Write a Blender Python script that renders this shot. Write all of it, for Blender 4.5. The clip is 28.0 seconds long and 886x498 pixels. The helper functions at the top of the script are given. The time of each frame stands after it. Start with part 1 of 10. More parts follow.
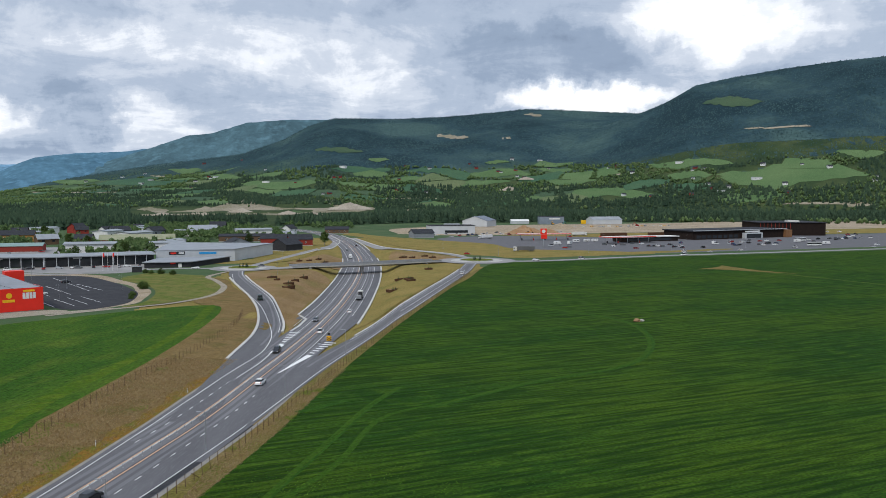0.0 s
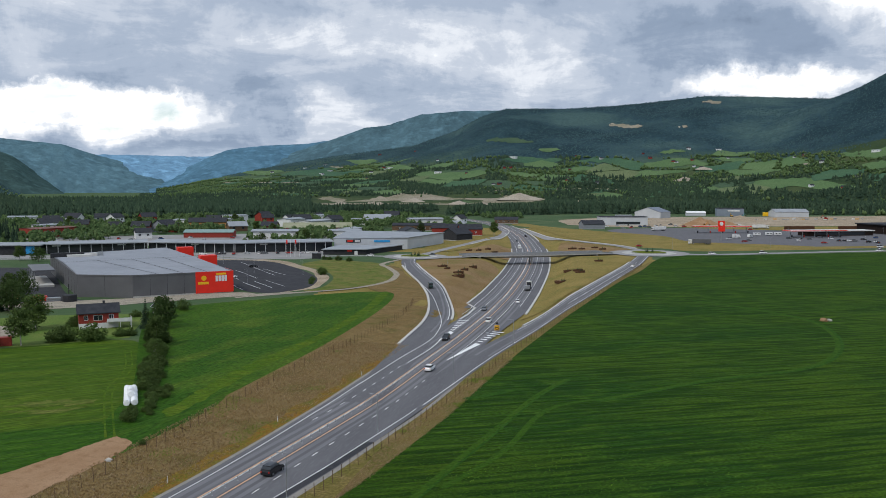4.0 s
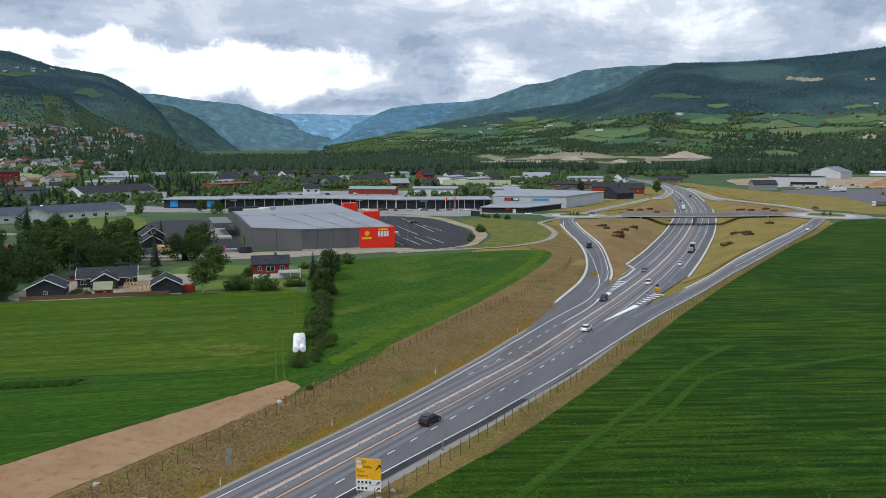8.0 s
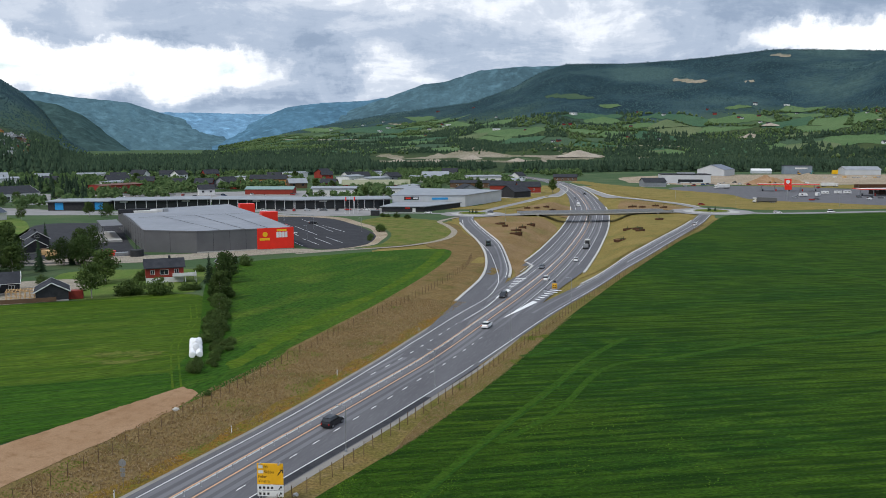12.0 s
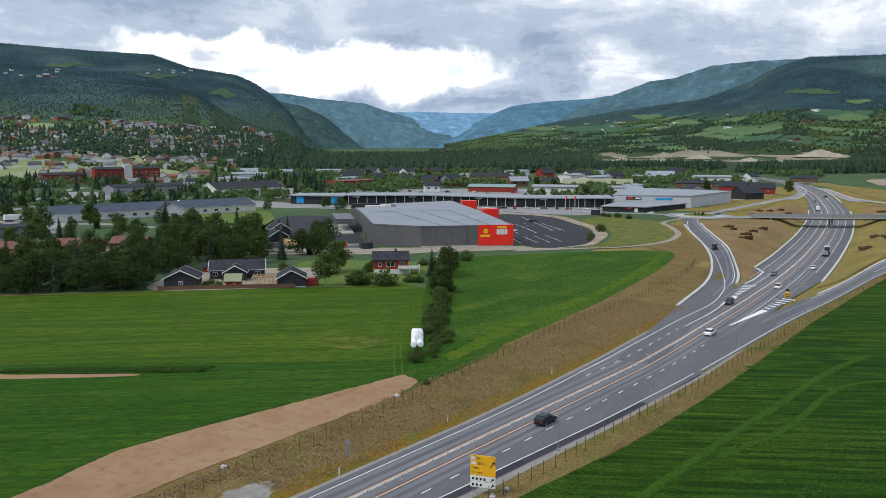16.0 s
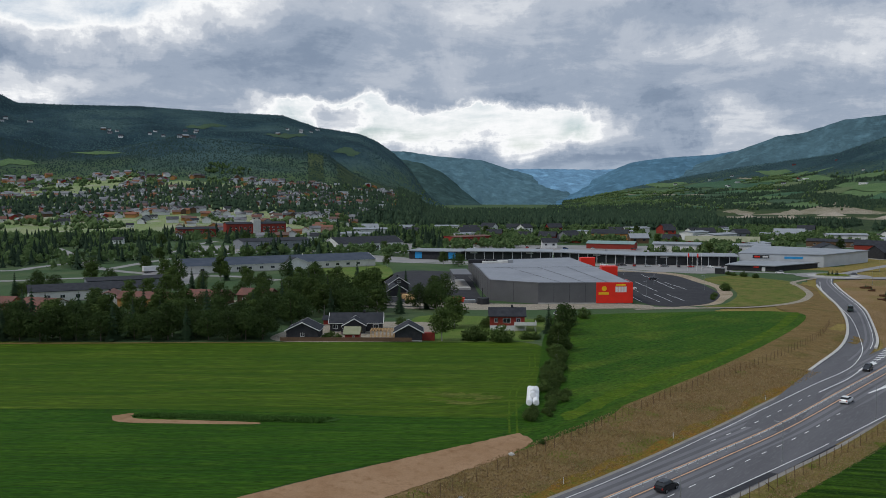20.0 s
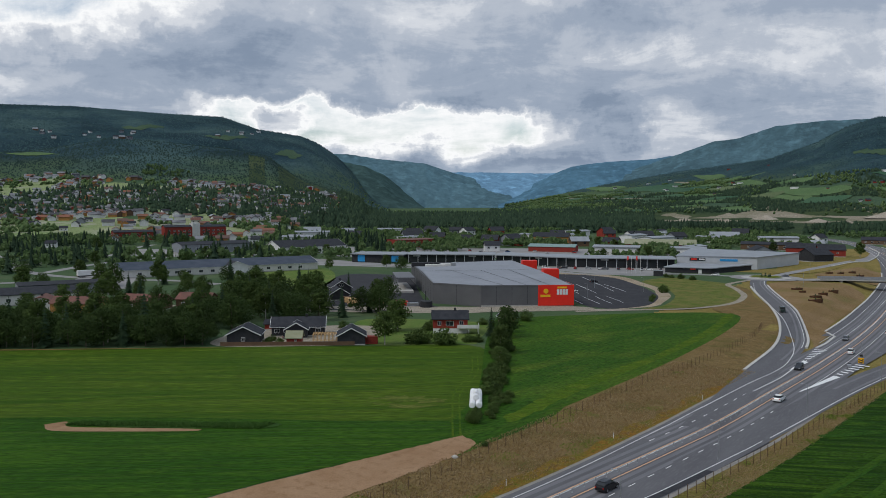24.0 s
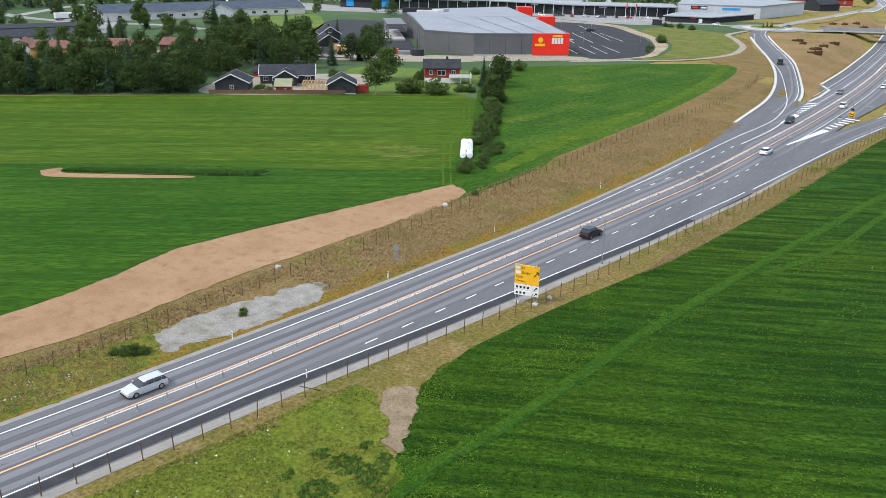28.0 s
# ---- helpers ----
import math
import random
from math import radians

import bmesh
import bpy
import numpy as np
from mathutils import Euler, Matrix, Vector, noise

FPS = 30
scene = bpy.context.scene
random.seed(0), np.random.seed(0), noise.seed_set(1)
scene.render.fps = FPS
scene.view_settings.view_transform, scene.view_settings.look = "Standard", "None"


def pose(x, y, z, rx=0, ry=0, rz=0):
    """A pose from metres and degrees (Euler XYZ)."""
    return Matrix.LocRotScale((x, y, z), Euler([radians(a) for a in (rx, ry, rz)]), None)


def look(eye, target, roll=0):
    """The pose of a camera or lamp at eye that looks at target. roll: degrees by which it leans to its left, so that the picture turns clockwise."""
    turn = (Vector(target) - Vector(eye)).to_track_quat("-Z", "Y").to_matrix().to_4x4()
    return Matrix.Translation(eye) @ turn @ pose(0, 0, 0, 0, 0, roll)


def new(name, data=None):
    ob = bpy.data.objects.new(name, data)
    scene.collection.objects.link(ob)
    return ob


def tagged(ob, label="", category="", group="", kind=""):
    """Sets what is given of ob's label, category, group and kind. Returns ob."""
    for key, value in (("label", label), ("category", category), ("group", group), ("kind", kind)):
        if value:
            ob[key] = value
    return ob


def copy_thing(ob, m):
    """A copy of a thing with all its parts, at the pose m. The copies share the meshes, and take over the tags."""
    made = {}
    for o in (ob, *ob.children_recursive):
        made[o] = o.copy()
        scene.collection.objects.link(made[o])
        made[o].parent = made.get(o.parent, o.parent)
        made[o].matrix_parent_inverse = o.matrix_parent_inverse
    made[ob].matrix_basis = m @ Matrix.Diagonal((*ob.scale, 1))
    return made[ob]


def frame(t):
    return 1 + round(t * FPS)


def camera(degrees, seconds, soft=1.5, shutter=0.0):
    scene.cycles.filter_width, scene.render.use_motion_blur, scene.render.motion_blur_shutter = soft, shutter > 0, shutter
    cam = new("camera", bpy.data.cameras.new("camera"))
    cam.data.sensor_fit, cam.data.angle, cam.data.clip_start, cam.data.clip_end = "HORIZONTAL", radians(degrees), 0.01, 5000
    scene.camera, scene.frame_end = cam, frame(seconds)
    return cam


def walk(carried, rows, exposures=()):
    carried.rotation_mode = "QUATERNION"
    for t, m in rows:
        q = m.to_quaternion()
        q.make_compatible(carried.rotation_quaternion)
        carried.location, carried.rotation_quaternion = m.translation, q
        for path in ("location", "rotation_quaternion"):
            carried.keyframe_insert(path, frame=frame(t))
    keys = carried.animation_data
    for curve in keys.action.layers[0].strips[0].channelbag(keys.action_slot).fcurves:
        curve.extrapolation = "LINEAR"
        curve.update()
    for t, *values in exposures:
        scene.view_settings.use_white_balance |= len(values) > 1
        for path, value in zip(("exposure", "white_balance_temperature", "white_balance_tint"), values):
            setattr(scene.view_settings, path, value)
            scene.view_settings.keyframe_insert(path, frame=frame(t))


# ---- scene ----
# The camera hovers over the field and only turns.
cam = camera(55.09, 28.0, soft=0.7)
EYE = (0.0, 0.0, 45.0)
# seconds, tilt, lean, turn
TURNS = [
    (0.0, 86.25, -0.00, 0.00),
    (0.5, 86.25, -0.02, -0.25),
    (1.0, 86.24, -0.01, -0.45),
    (1.5, 86.20, -0.02, -0.68),
    (2.0, 86.13, -0.14, 4.50),
    (2.5, 86.05, -0.16, 10.77),
    (3.0, 86.00, -0.12, 12.00),
    (3.5, 85.85, -0.10, 11.85),
    (4.0, 85.60, -0.08, 11.40),
    (4.5, 85.19, -0.06, 10.89),
    (5.0, 83.35, -0.02, 10.37),
    (5.5, 83.10, -0.03, 9.85),
    (6.0, 83.05, 0.02, 9.34),
    (6.5, 82.97, -0.01, 15.20),
    (7.0, 82.82, -0.12, 22.83),
    (7.5, 82.78, -0.05, 22.91),
    (8.0, 82.77, -0.04, 22.07),
    (8.5, 82.77, -0.00, 21.16),
    (9.0, 82.77, -0.00, 20.22),
    (9.5, 82.76, 0.02, 19.30),
    (10.0, 82.77, 0.03, 18.37),
    (10.5, 82.77, 0.04, 17.52),
    (11.0, 82.77, 0.01, 16.70),
    (11.5, 82.74, -0.00, 15.95),
    (12.0, 82.73, 0.00, 15.30),
    (12.5, 82.73, 0.00, 14.75),
    (13.0, 82.72, 0.02, 14.30),
    (13.5, 82.72, 0.03, 14.59),
    (14.0, 82.65, 0.01, 22.62),
    (14.5, 82.53, 0.01, 29.02),
    (15.0, 82.56, -0.05, 30.58),
    (15.5, 82.58, -0.05, 29.97),
    (16.0, 82.63, -0.01, 30.10),
    (16.5, 82.67, -0.02, 31.74),
    (17.0, 84.09, 0.02, 35.04),
    (17.5, 86.30, 0.02, 38.80),
    (18.0, 86.29, -0.01, 41.60),
    (18.5, 86.30, -0.01, 42.76),
    (19.0, 86.31, 0.01, 41.01),
    (19.5, 86.35, -0.04, 39.21),
    (20.0, 86.40, -0.02, 38.00),
    (20.5, 86.44, -0.04, 36.69),
    (21.0, 86.45, -0.06, 36.53),
    (21.5, 86.51, -0.07, 36.14),
    (23.5, 86.61, -0.17, 34.38),
    (24.0, 86.62, -0.17, 34.16),
    (24.5, 86.43, -0.21, 33.89),
    (25.0, 83.63, -0.30, 33.67),
    (25.5, 82.93, -0.36, 33.88),
    (26.0, 82.89, -0.39, 34.23),
    (26.5, 81.95, -0.48, 34.05),
    (27.0, 77.92, -0.55, 33.88),
    (27.5, 74.35, -0.67, 33.83),
    (28.0, 69.89, -0.81, 33.70),
]
# seconds, stops
EXPOSURES = [(0, 0.65), (2.5, 0.66), (4.5, 0.45), (5, 0.42), (5.5, 0.6), (6, 0.68), (7, 0.72), (8, 0.72), (9, 0.68), (11, 0.66), (14, 0.8), (16, 0.74), (17, 0.78), (17.5, 0.6), (18, 0.4), (19, 0.2), (21, 0.17), (24, 0.17), (25, 0.1), (26, 0.48), (26.6, 0.45), (27, 0.45), (27.5, 0.95), (28, 1.42)]
walk(cam, [(t, pose(*EYE, rx, ry, rz)) for t, rx, ry, rz in TURNS], EXPOSURES)

# ---- world and sun: a broken overcast sky ----
SUN_HIGH, SUN_TURN = 46.0, 150.0          # degrees: elevation, and turn to the left of straight ahead
world = bpy.data.worlds.new("sky")
scene.world = world
world.use_nodes = True
wn, wl = world.node_tree.nodes, world.node_tree.links
wn.clear()


def wnode(kind, **kw):
    n = wn.new(kind)
    for k, v in kw.items():
        if k in ("operation", "blend_type", "data_type", "sky_type", "interpolation_type", "noise_dimensions", "clamp"):
            if k == "operation":
                n.operation = v
            elif k == "blend_type":
                n.blend_type = v
            elif k == "data_type":
                n.data_type = v
            elif k == "sky_type":
                n.sky_type = v
            elif k == "interpolation_type":
                n.interpolation_type = v
            elif k == "clamp":
                n.use_clamp = v
    return n


def wmath(op, a, b=None, c=None, clamp=False):
    n = wnode("ShaderNodeMath", operation=op, clamp=clamp)
    for i, v in enumerate((a, b, c)):
        if v is None:
            continue
        if isinstance(v, (int, float)):
            n.inputs[i].default_value = v
        else:
            wl.new(v, n.inputs[i])
    return n.outputs[0]


def wramp(src, stops):
    n = wn.new("ShaderNodeValToRGB")
    n.color_ramp.interpolation = "EASE"
    el = n.color_ramp.elements
    while len(el) < len(stops):
        el.new(0.5)
    for e, (p, col) in zip(el, stops):
        e.position, e.color = p, (*col, 1)
    wl.new(src, n.inputs[0])
    return n.outputs[0]


def wnoise(vec, scale, detail, rough, w=0.0, dist=0.0):
    n = wn.new("ShaderNodeTexNoise")
    n.noise_dimensions = "4D"
    n.inputs["W"].default_value = w
    n.inputs["Scale"].default_value, n.inputs["Detail"].default_value = scale, detail
    n.inputs["Roughness"].default_value, n.inputs["Distortion"].default_value = rough, dist
    wl.new(vec, n.inputs["Vector"])
    return n.outputs["Fac"]


def wmix(fac, a, b):
    n = wn.new("ShaderNodeMix")
    n.data_type = "RGBA"
    for sock, v in ((n.inputs[0], fac), (n.inputs[6], a), (n.inputs[7], b)):
        if isinstance(v, tuple):
            sock.default_value = (*v, 1)
        elif isinstance(v, (int, float)):
            sock.default_value = v
        else:
            wl.new(v, sock)
    return n.outputs[2]


tc = wn.new("ShaderNodeTexCoord")
sep = wn.new("ShaderNodeSeparateXYZ")
wl.new(tc.outputs["Generated"], sep.inputs[0])
dx, dy, dz = sep.outputs
up = wmath("MAXIMUM", dz, 0.0)
# the cloud deck seen in perspective: long flat bands low over the valley
den = wmath("ADD", up, 0.17)
comb = wn.new("ShaderNodeCombineXYZ")
wl.new(wmath("DIVIDE", dx, den), comb.inputs[0])
wl.new(wmath("DIVIDE", dy, den), comb.inputs[1])
deck = comb.outputs[0]
big = wnoise(deck, 0.85, 4, 0.5, 3.1, 0.35)
mid = wnoise(deck, 2.6, 12, 0.66, 7.7, 0.5)
fine = wnoise(tc.outputs["Generated"], 13.0, 12, 0.66, 1.3, 0.5)
thick = wmath("ADD", wmath("MULTIPLY", big, 0.56), wmath("ADD", wmath("MULTIPLY", mid, 0.52), wmath("MULTIPLY", fine, 0.36)))
thick = wmath("SUBTRACT", thick, 0.10)

# billowing outlines: the large forms are set in a direction that is bent by fine turbulence
turb = wn.new("ShaderNodeTexNoise")
turb.inputs["Scale"].default_value, turb.inputs["Detail"].default_value, turb.inputs["Roughness"].default_value = 12.0, 8, 0.62
wl.new(tc.outputs["Generated"], turb.inputs["Vector"])
bend = wn.new("ShaderNodeVectorMath")
bend.operation = "MULTIPLY_ADD"
wl.new(turb.outputs["Color"], bend.inputs[0])
bend.inputs[1].default_value = (0.13, 0.13, 0.085)
wl.new(tc.outputs["Generated"], bend.inputs[2])
off = wn.new("ShaderNodeVectorMath")
off.operation = "SUBTRACT"
wl.new(bend.outputs[0], off.inputs[0])
off.inputs[1].default_value = (0.065, 0.065, 0.0425)
sep2 = wn.new("ShaderNodeSeparateXYZ")
wl.new(off.outputs[0], sep2.inputs[0])
bx, by, bz = sep2.outputs


def sideways(turn):
    """How far the sky's direction lies to the right of a bearing."""
    t = math.radians(turn)
    return wmath("ADD", wmath("MULTIPLY", bx, math.cos(t)), wmath("MULTIPLY", by, math.sin(t)))


def forward(turn):
    t = math.radians(turn)
    return wmath("MULTIPLY", wmath("ADD", wmath("MULTIPLY", bx, -math.sin(t)), wmath("MULTIPLY", by, math.cos(t))), 9.0, clamp=True)


def cloud_form(turn, rise, wide, tall, edge=0.35):
    """A long cloud or opening round a bearing (to the left) and height, with its half sizes, all in degrees: 1 inside, 0 outside."""
    u = wmath("DIVIDE", sideways(turn), math.sin(math.radians(wide)))
    v = wmath("DIVIDE", wmath("SUBTRACT", bz, math.sin(math.radians(rise))), math.sin(math.radians(tall)))
    q = wmath("SQRT", wmath("ADD", wmath("MULTIPLY", u, u), wmath("MULTIPLY", v, v)))
    return wmath("MULTIPLY", wmath("DIVIDE", wmath("SUBTRACT", 1.0 + edge, q), 2 * edge, clamp=True), forward(turn))


# the long bright opening low over the valley's end
gx = sideways(38.5)
top_edge = wmath("DIVIDE", wmath("SUBTRACT", wmath("MULTIPLY_ADD", gx, -0.03, 0.116), bz), 0.012, clamp=True)
low_edge = wmath("DIVIDE", wmath("SUBTRACT", bz, 0.038), 0.035, clamp=True)
side_edge = wmath("DIVIDE", wmath("SUBTRACT", 0.215, wmath("ABSOLUTE", gx)), 0.05, clamp=True)
gap = wmath("MULTIPLY", wmath("MULTIPLY", top_edge, low_edge), wmath("MULTIPLY", side_edge, forward(38.5)))
thick = wmath("SUBTRACT", thick, wmath("MULTIPLY", gap, 0.35))
# more openings (negative) and the darkest clouds
for turn, rise, wide, tall, amount in (
        (62, 13.0, 10, 3.6, -0.38), (66, 6.6, 5, 1.0, -0.16), (-18, 11.0, 6, 2.6, -0.20), (-9.5, 6.3, 5.0, 0.8, -0.24), (22, 4.3, 7, 1.5, -0.14), (16, 9.5, 7, 1.5, -0.08), (5, 8.0, 3.5, 1.6, -0.08),
        (-6, 8.8, 9, 1.9, 0.17), (23.0, 4.8, 1.9, 1.5, 0.20), (44.8, 5.2, 2.2, 0.8, 0.20), (34, 2.2, 8, 0.7, 0.10), (26, 11.0, 6, 1.5, 0.10), (38, 9.3, 12, 1.6, 0.05), (44, 11.5, 16, 4.0, -0.07), (54, 9.0, 6, 1.0, 0.04)):
    thick = wmath("ADD", thick, wmath("MULTIPLY", cloud_form(turn, rise, wide, tall), amount))
CLOUD = [(0.36, (0.85, 0.86, 0.87)), (0.45, (0.58, 0.61, 0.66)), (0.54, (0.405, 0.45, 0.525)), (0.64, (0.29, 0.345, 0.435)), (0.76, (0.20, 0.255, 0.345)), (0.92, (0.14, 0.185, 0.26))]
cloud = wramp(thick, CLOUD)
sky = wn.new("ShaderNodeTexSky")
sky.sky_type, sky.sun_disc = "NISHITA", False
sky.sun_elevation, sky.sun_rotation = math.radians(SUN_HIGH), math.radians(-SUN_TURN)
blue = wn.new("ShaderNodeMix")
blue.data_type, blue.blend_type = "RGBA", "MULTIPLY"
blue.inputs[0].default_value = 1.0
wl.new(sky.outputs[0], blue.inputs[6])
blue.inputs[7].default_value = (0.1, 0.1, 0.1, 1)
seen = wmix(wmath("MULTIPLY", wmath("SUBTRACT", 0.36, thick), 4.0, clamp=True), cloud, blue.outputs[2])
# haze low over the horizon
low = wmath("SUBTRACT", 1.0, wmath("MULTIPLY", up, 22.0), clamp=True)
seen = wmix(wmath("MULTIPLY", low, 0.4), seen, (0.50, 0.60, 0.71))
bg = wn.new("ShaderNodeBackground")
wl.new(wmath("MULTIPLY_ADD", wmath("SMOOTH_MIN", wmath("MAXIMUM", wmath("SUBTRACT", dz, 0.28), 0.0), 0.6, 0.2), 1.05, 1.0), bg.inputs[1])
wl.new(seen, bg.inputs[0])
out = wn.new("ShaderNodeOutputWorld")
wl.new(bg.outputs[0], out.inputs[0])

sun = new("sun", bpy.data.lights.new("sun", "SUN"))
sun.data.energy, sun.data.angle, sun.data.color = 1.3, math.radians(12.0), (1.0, 0.95, 0.87)
_st, _se = math.radians(SUN_TURN), math.radians(SUN_HIGH)
sun.matrix_world = look((-600 * math.sin(_st) * math.cos(_se), 600 * math.cos(_st) * math.cos(_se), 600 * math.sin(_se)), (0, 0, 0))

# ---- materials ----
MATS = {}


def mat(name, col, col2=None, scale=1.0, rough=0.8, metal=0.0, bump=0.0, bump_scale=None, col3=None, scale3=None, detail=5.0, rnd=0.0, stretch=(1, 1, 1), turn=0.0, spec=0.25, lo=0.35, hi=0.65, rows=None, grain=None):
    """A surface of two mixed tones at a scale (in 1/m), a third at another, fine relief, and an optional shift from piece to piece."""
    if name in MATS:
        return MATS[name]
    m = bpy.data.materials.new(name)
    m.use_nodes = True
    nt = m.node_tree
    N, L = nt.nodes, nt.links
    b = N["Principled BSDF"]
    b.inputs["Roughness"].default_value, b.inputs["Metallic"].default_value = rough, metal
    b.inputs["Specular IOR Level"].default_value = spec
    geo = N.new("ShaderNodeNewGeometry")
    def mapped(angle, sc):
        m1, m2 = N.new("ShaderNodeMapping"), N.new("ShaderNodeMapping")
        m1.inputs["Rotation"].default_value = (0, 0, -angle)
        m2.inputs["Scale"].default_value = sc
        L.new(geo.outputs["Position"], m1.inputs["Vector"])
        L.new(m1.outputs[0], m2.inputs["Vector"])
        return m2

    mp = mapped(turn, stretch)

    def noise_of(s, d, r=0.6, mp=mp):
        n = N.new("ShaderNodeTexNoise")
        n.inputs["Scale"].default_value, n.inputs["Detail"].default_value, n.inputs["Roughness"].default_value = s, d, r
        L.new(mp.outputs[0], n.inputs["Vector"])
        return n.outputs["Fac"]

    def ramp(src, a, c):
        n = N.new("ShaderNodeMapRange")
        n.inputs[1].default_value, n.inputs[2].default_value = a, c
        L.new(src, n.inputs[0])
        return n.outputs[0]

    def mix(fac, a, c, blend="MIX"):
        n = N.new("ShaderNodeMix")
        n.data_type, n.blend_type = "RGBA", blend
        for sock, v in ((n.inputs[0], fac), (n.inputs[6], a), (n.inputs[7], c)):
            if isinstance(v, (tuple, list)):
                sock.default_value = (*v, 1)
            elif isinstance(v, (int, float)):
                sock.default_value = v
            else:
                L.new(v, sock)
        return n.outputs[2]

    c = tuple(col)
    if col2:
        c = mix(ramp(noise_of(scale, detail), lo, hi), c, col2)
    if col3:
        c = mix(ramp(noise_of(scale3 or scale * 8, 4), 0.5, 0.75), c, col3)
    if grain:
        g = ramp(noise_of(grain[0], 3, 0.7), 0.3, 0.7)
        gm = N.new("ShaderNodeMapRange")
        gm.inputs[3].default_value, gm.inputs[4].default_value = 1 - grain[1], 1 + grain[1]
        L.new(g, gm.inputs[0])
        hv = N.new("ShaderNodeHueSaturation")
        L.new(gm.outputs[0], hv.inputs["Value"])
        if isinstance(c, tuple):
            hv.inputs["Color"].default_value = (*c, 1)
        else:
            L.new(c, hv.inputs["Color"])
        c = hv.outputs[0]
    row_fac = None
    if rows:
        angle, freq, tone, amount = rows
        rm = mapped(angle, (0.07, 1, 1))
        row_fac = ramp(noise_of(freq, 3, 0.5, rm), 0.42, 0.62)
        fm = N.new("ShaderNodeMath")
        fm.operation = "MULTIPLY"
        fm.inputs[1].default_value = amount
        L.new(row_fac, fm.inputs[0])
        c = mix(fm.outputs[0], c, tone)
    if rnd:
        oi = N.new("ShaderNodeObjectInfo")
        hsv = N.new("ShaderNodeHueSaturation")
        L.new(ramp_r(N, L, oi.outputs["Random"], 1 - rnd, 1 + rnd), hsv.inputs["Value"])
        if isinstance(c, tuple):
            hsv.inputs["Color"].default_value = (*c, 1)
        else:
            L.new(c, hsv.inputs["Color"])
        c = hsv.outputs[0]
    if isinstance(c, tuple):
        b.inputs["Base Color"].default_value = (*c, 1)
    else:
        L.new(c, b.inputs["Base Color"])
    if bump:
        bp = N.new("ShaderNodeBump")
        bp.inputs["Strength"].default_value = 1.0
        bp.inputs["Distance"].default_value = bump
        hgt = noise_of(bump_scale or scale * 6, 5)
        if row_fac:
            ad = N.new("ShaderNodeMath")
            ad.operation = "SUBTRACT"
            L.new(hgt, ad.inputs[0])
            sc = N.new("ShaderNodeMath")
            sc.operation = "MULTIPLY"
            sc.inputs[1].default_value = 0.45
            L.new(row_fac, sc.inputs[0])
            L.new(sc.outputs[0], ad.inputs[1])
            hgt = ad.outputs[0]
        L.new(hgt, bp.inputs["Height"])
        L.new(bp.outputs[0], b.inputs["Normal"])
    MATS[name] = m
    return m


def ramp_r(N, L, src, a, c):
    n = N.new("ShaderNodeMapRange")
    n.inputs[3].default_value, n.inputs[4].default_value = a, c
    L.new(src, n.inputs[0])
    return n.outputs[0]


def paint(name, col, rough=0.5, metal=0.0, dirt=0.85):
    """Painted or sheet-metal surface with faint weathering."""
    return mat(name, col, tuple(v * dirt for v in col), scale=0.5, rough=rough, metal=metal)


ASPHALT = mat("asphalt", (0.118, 0.116, 0.122), (0.098, 0.096, 0.102), 0.3, 0.9, bump=0.01, bump_scale=12, spec=0.15, col3=(0.135, 0.134, 0.138), scale3=3, stretch=(1, 0.15, 1))
ASPHALT_DARK = mat("asphalt_new", (0.034, 0.035, 0.039), (0.046, 0.046, 0.050), 0.15, 0.95, bump=0.01, bump_scale=12, spec=0.08, col3=(0.055, 0.055, 0.058), scale3=0.6)
ASPHALT_OLD = mat("asphalt_old", (0.20, 0.195, 0.19), (0.26, 0.25, 0.24), 0.08, 0.9, bump=0.01, bump_scale=9)
TYRE_TRACK = mat("asphalt_worn", (0.166, 0.163, 0.170), (0.132, 0.130, 0.137), 0.35, 0.85, stretch=(1, 0.15, 1), spec=0.2)
ASPHALT_OILY = mat("asphalt_oily", (0.088, 0.086, 0.091), (0.112, 0.110, 0.116), 0.3, 0.85, stretch=(1, 0.12, 1), spec=0.2)
WHITE_LINE = mat("road_paint_white", (0.75, 0.75, 0.73), (0.62, 0.62, 0.60), 2.0, 0.6)
YELLOW_LINE = mat("road_paint_orange", (0.62, 0.36, 0.18), (0.50, 0.30, 0.17), 2.0, 0.6)
CONCRETE = mat("concrete", (0.42, 0.41, 0.385), (0.32, 0.31, 0.29), 0.6, 0.85, bump=0.01, bump_scale=6)
GRAVEL = mat("gravel", (0.20, 0.185, 0.165), (0.25, 0.235, 0.21), 0.4, 0.95, bump=0.05, bump_scale=4, col3=(0.25, 0.22, 0.18))


def let_through(m, amount):
    """Thin leaves: part of the light comes through from the far side."""
    N, L = m.node_tree.nodes, m.node_tree.links
    bs = N["Principled BSDF"]
    tr2, mx = N.new("ShaderNodeBsdfTranslucent"), N.new("ShaderNodeMixShader")
    mx.inputs[0].default_value = amount
    if bs.inputs["Base Color"].links:
        L.new(bs.inputs["Base Color"].links[0].from_socket, tr2.inputs["Color"])
    else:
        tr2.inputs["Color"].default_value = bs.inputs["Base Color"].default_value
    L.new(bs.outputs[0], mx.inputs[1])
    L.new(tr2.outputs[0], mx.inputs[2])
    out2 = N["Material Output"]
    L.new(mx.outputs[0], out2.inputs[0])
    return m

# ---- a small kit of shapes ----
def part(name, bm, material, parent, label=""):
    """Links a bmesh as one mesh object under a thing or a part."""
    me = bpy.data.meshes.new(name)
    bm.to_mesh(me)
    bm.free()
    me.materials.append(material)
    ob = new(name, me)
    ob.parent = parent
    return tagged(ob, label)


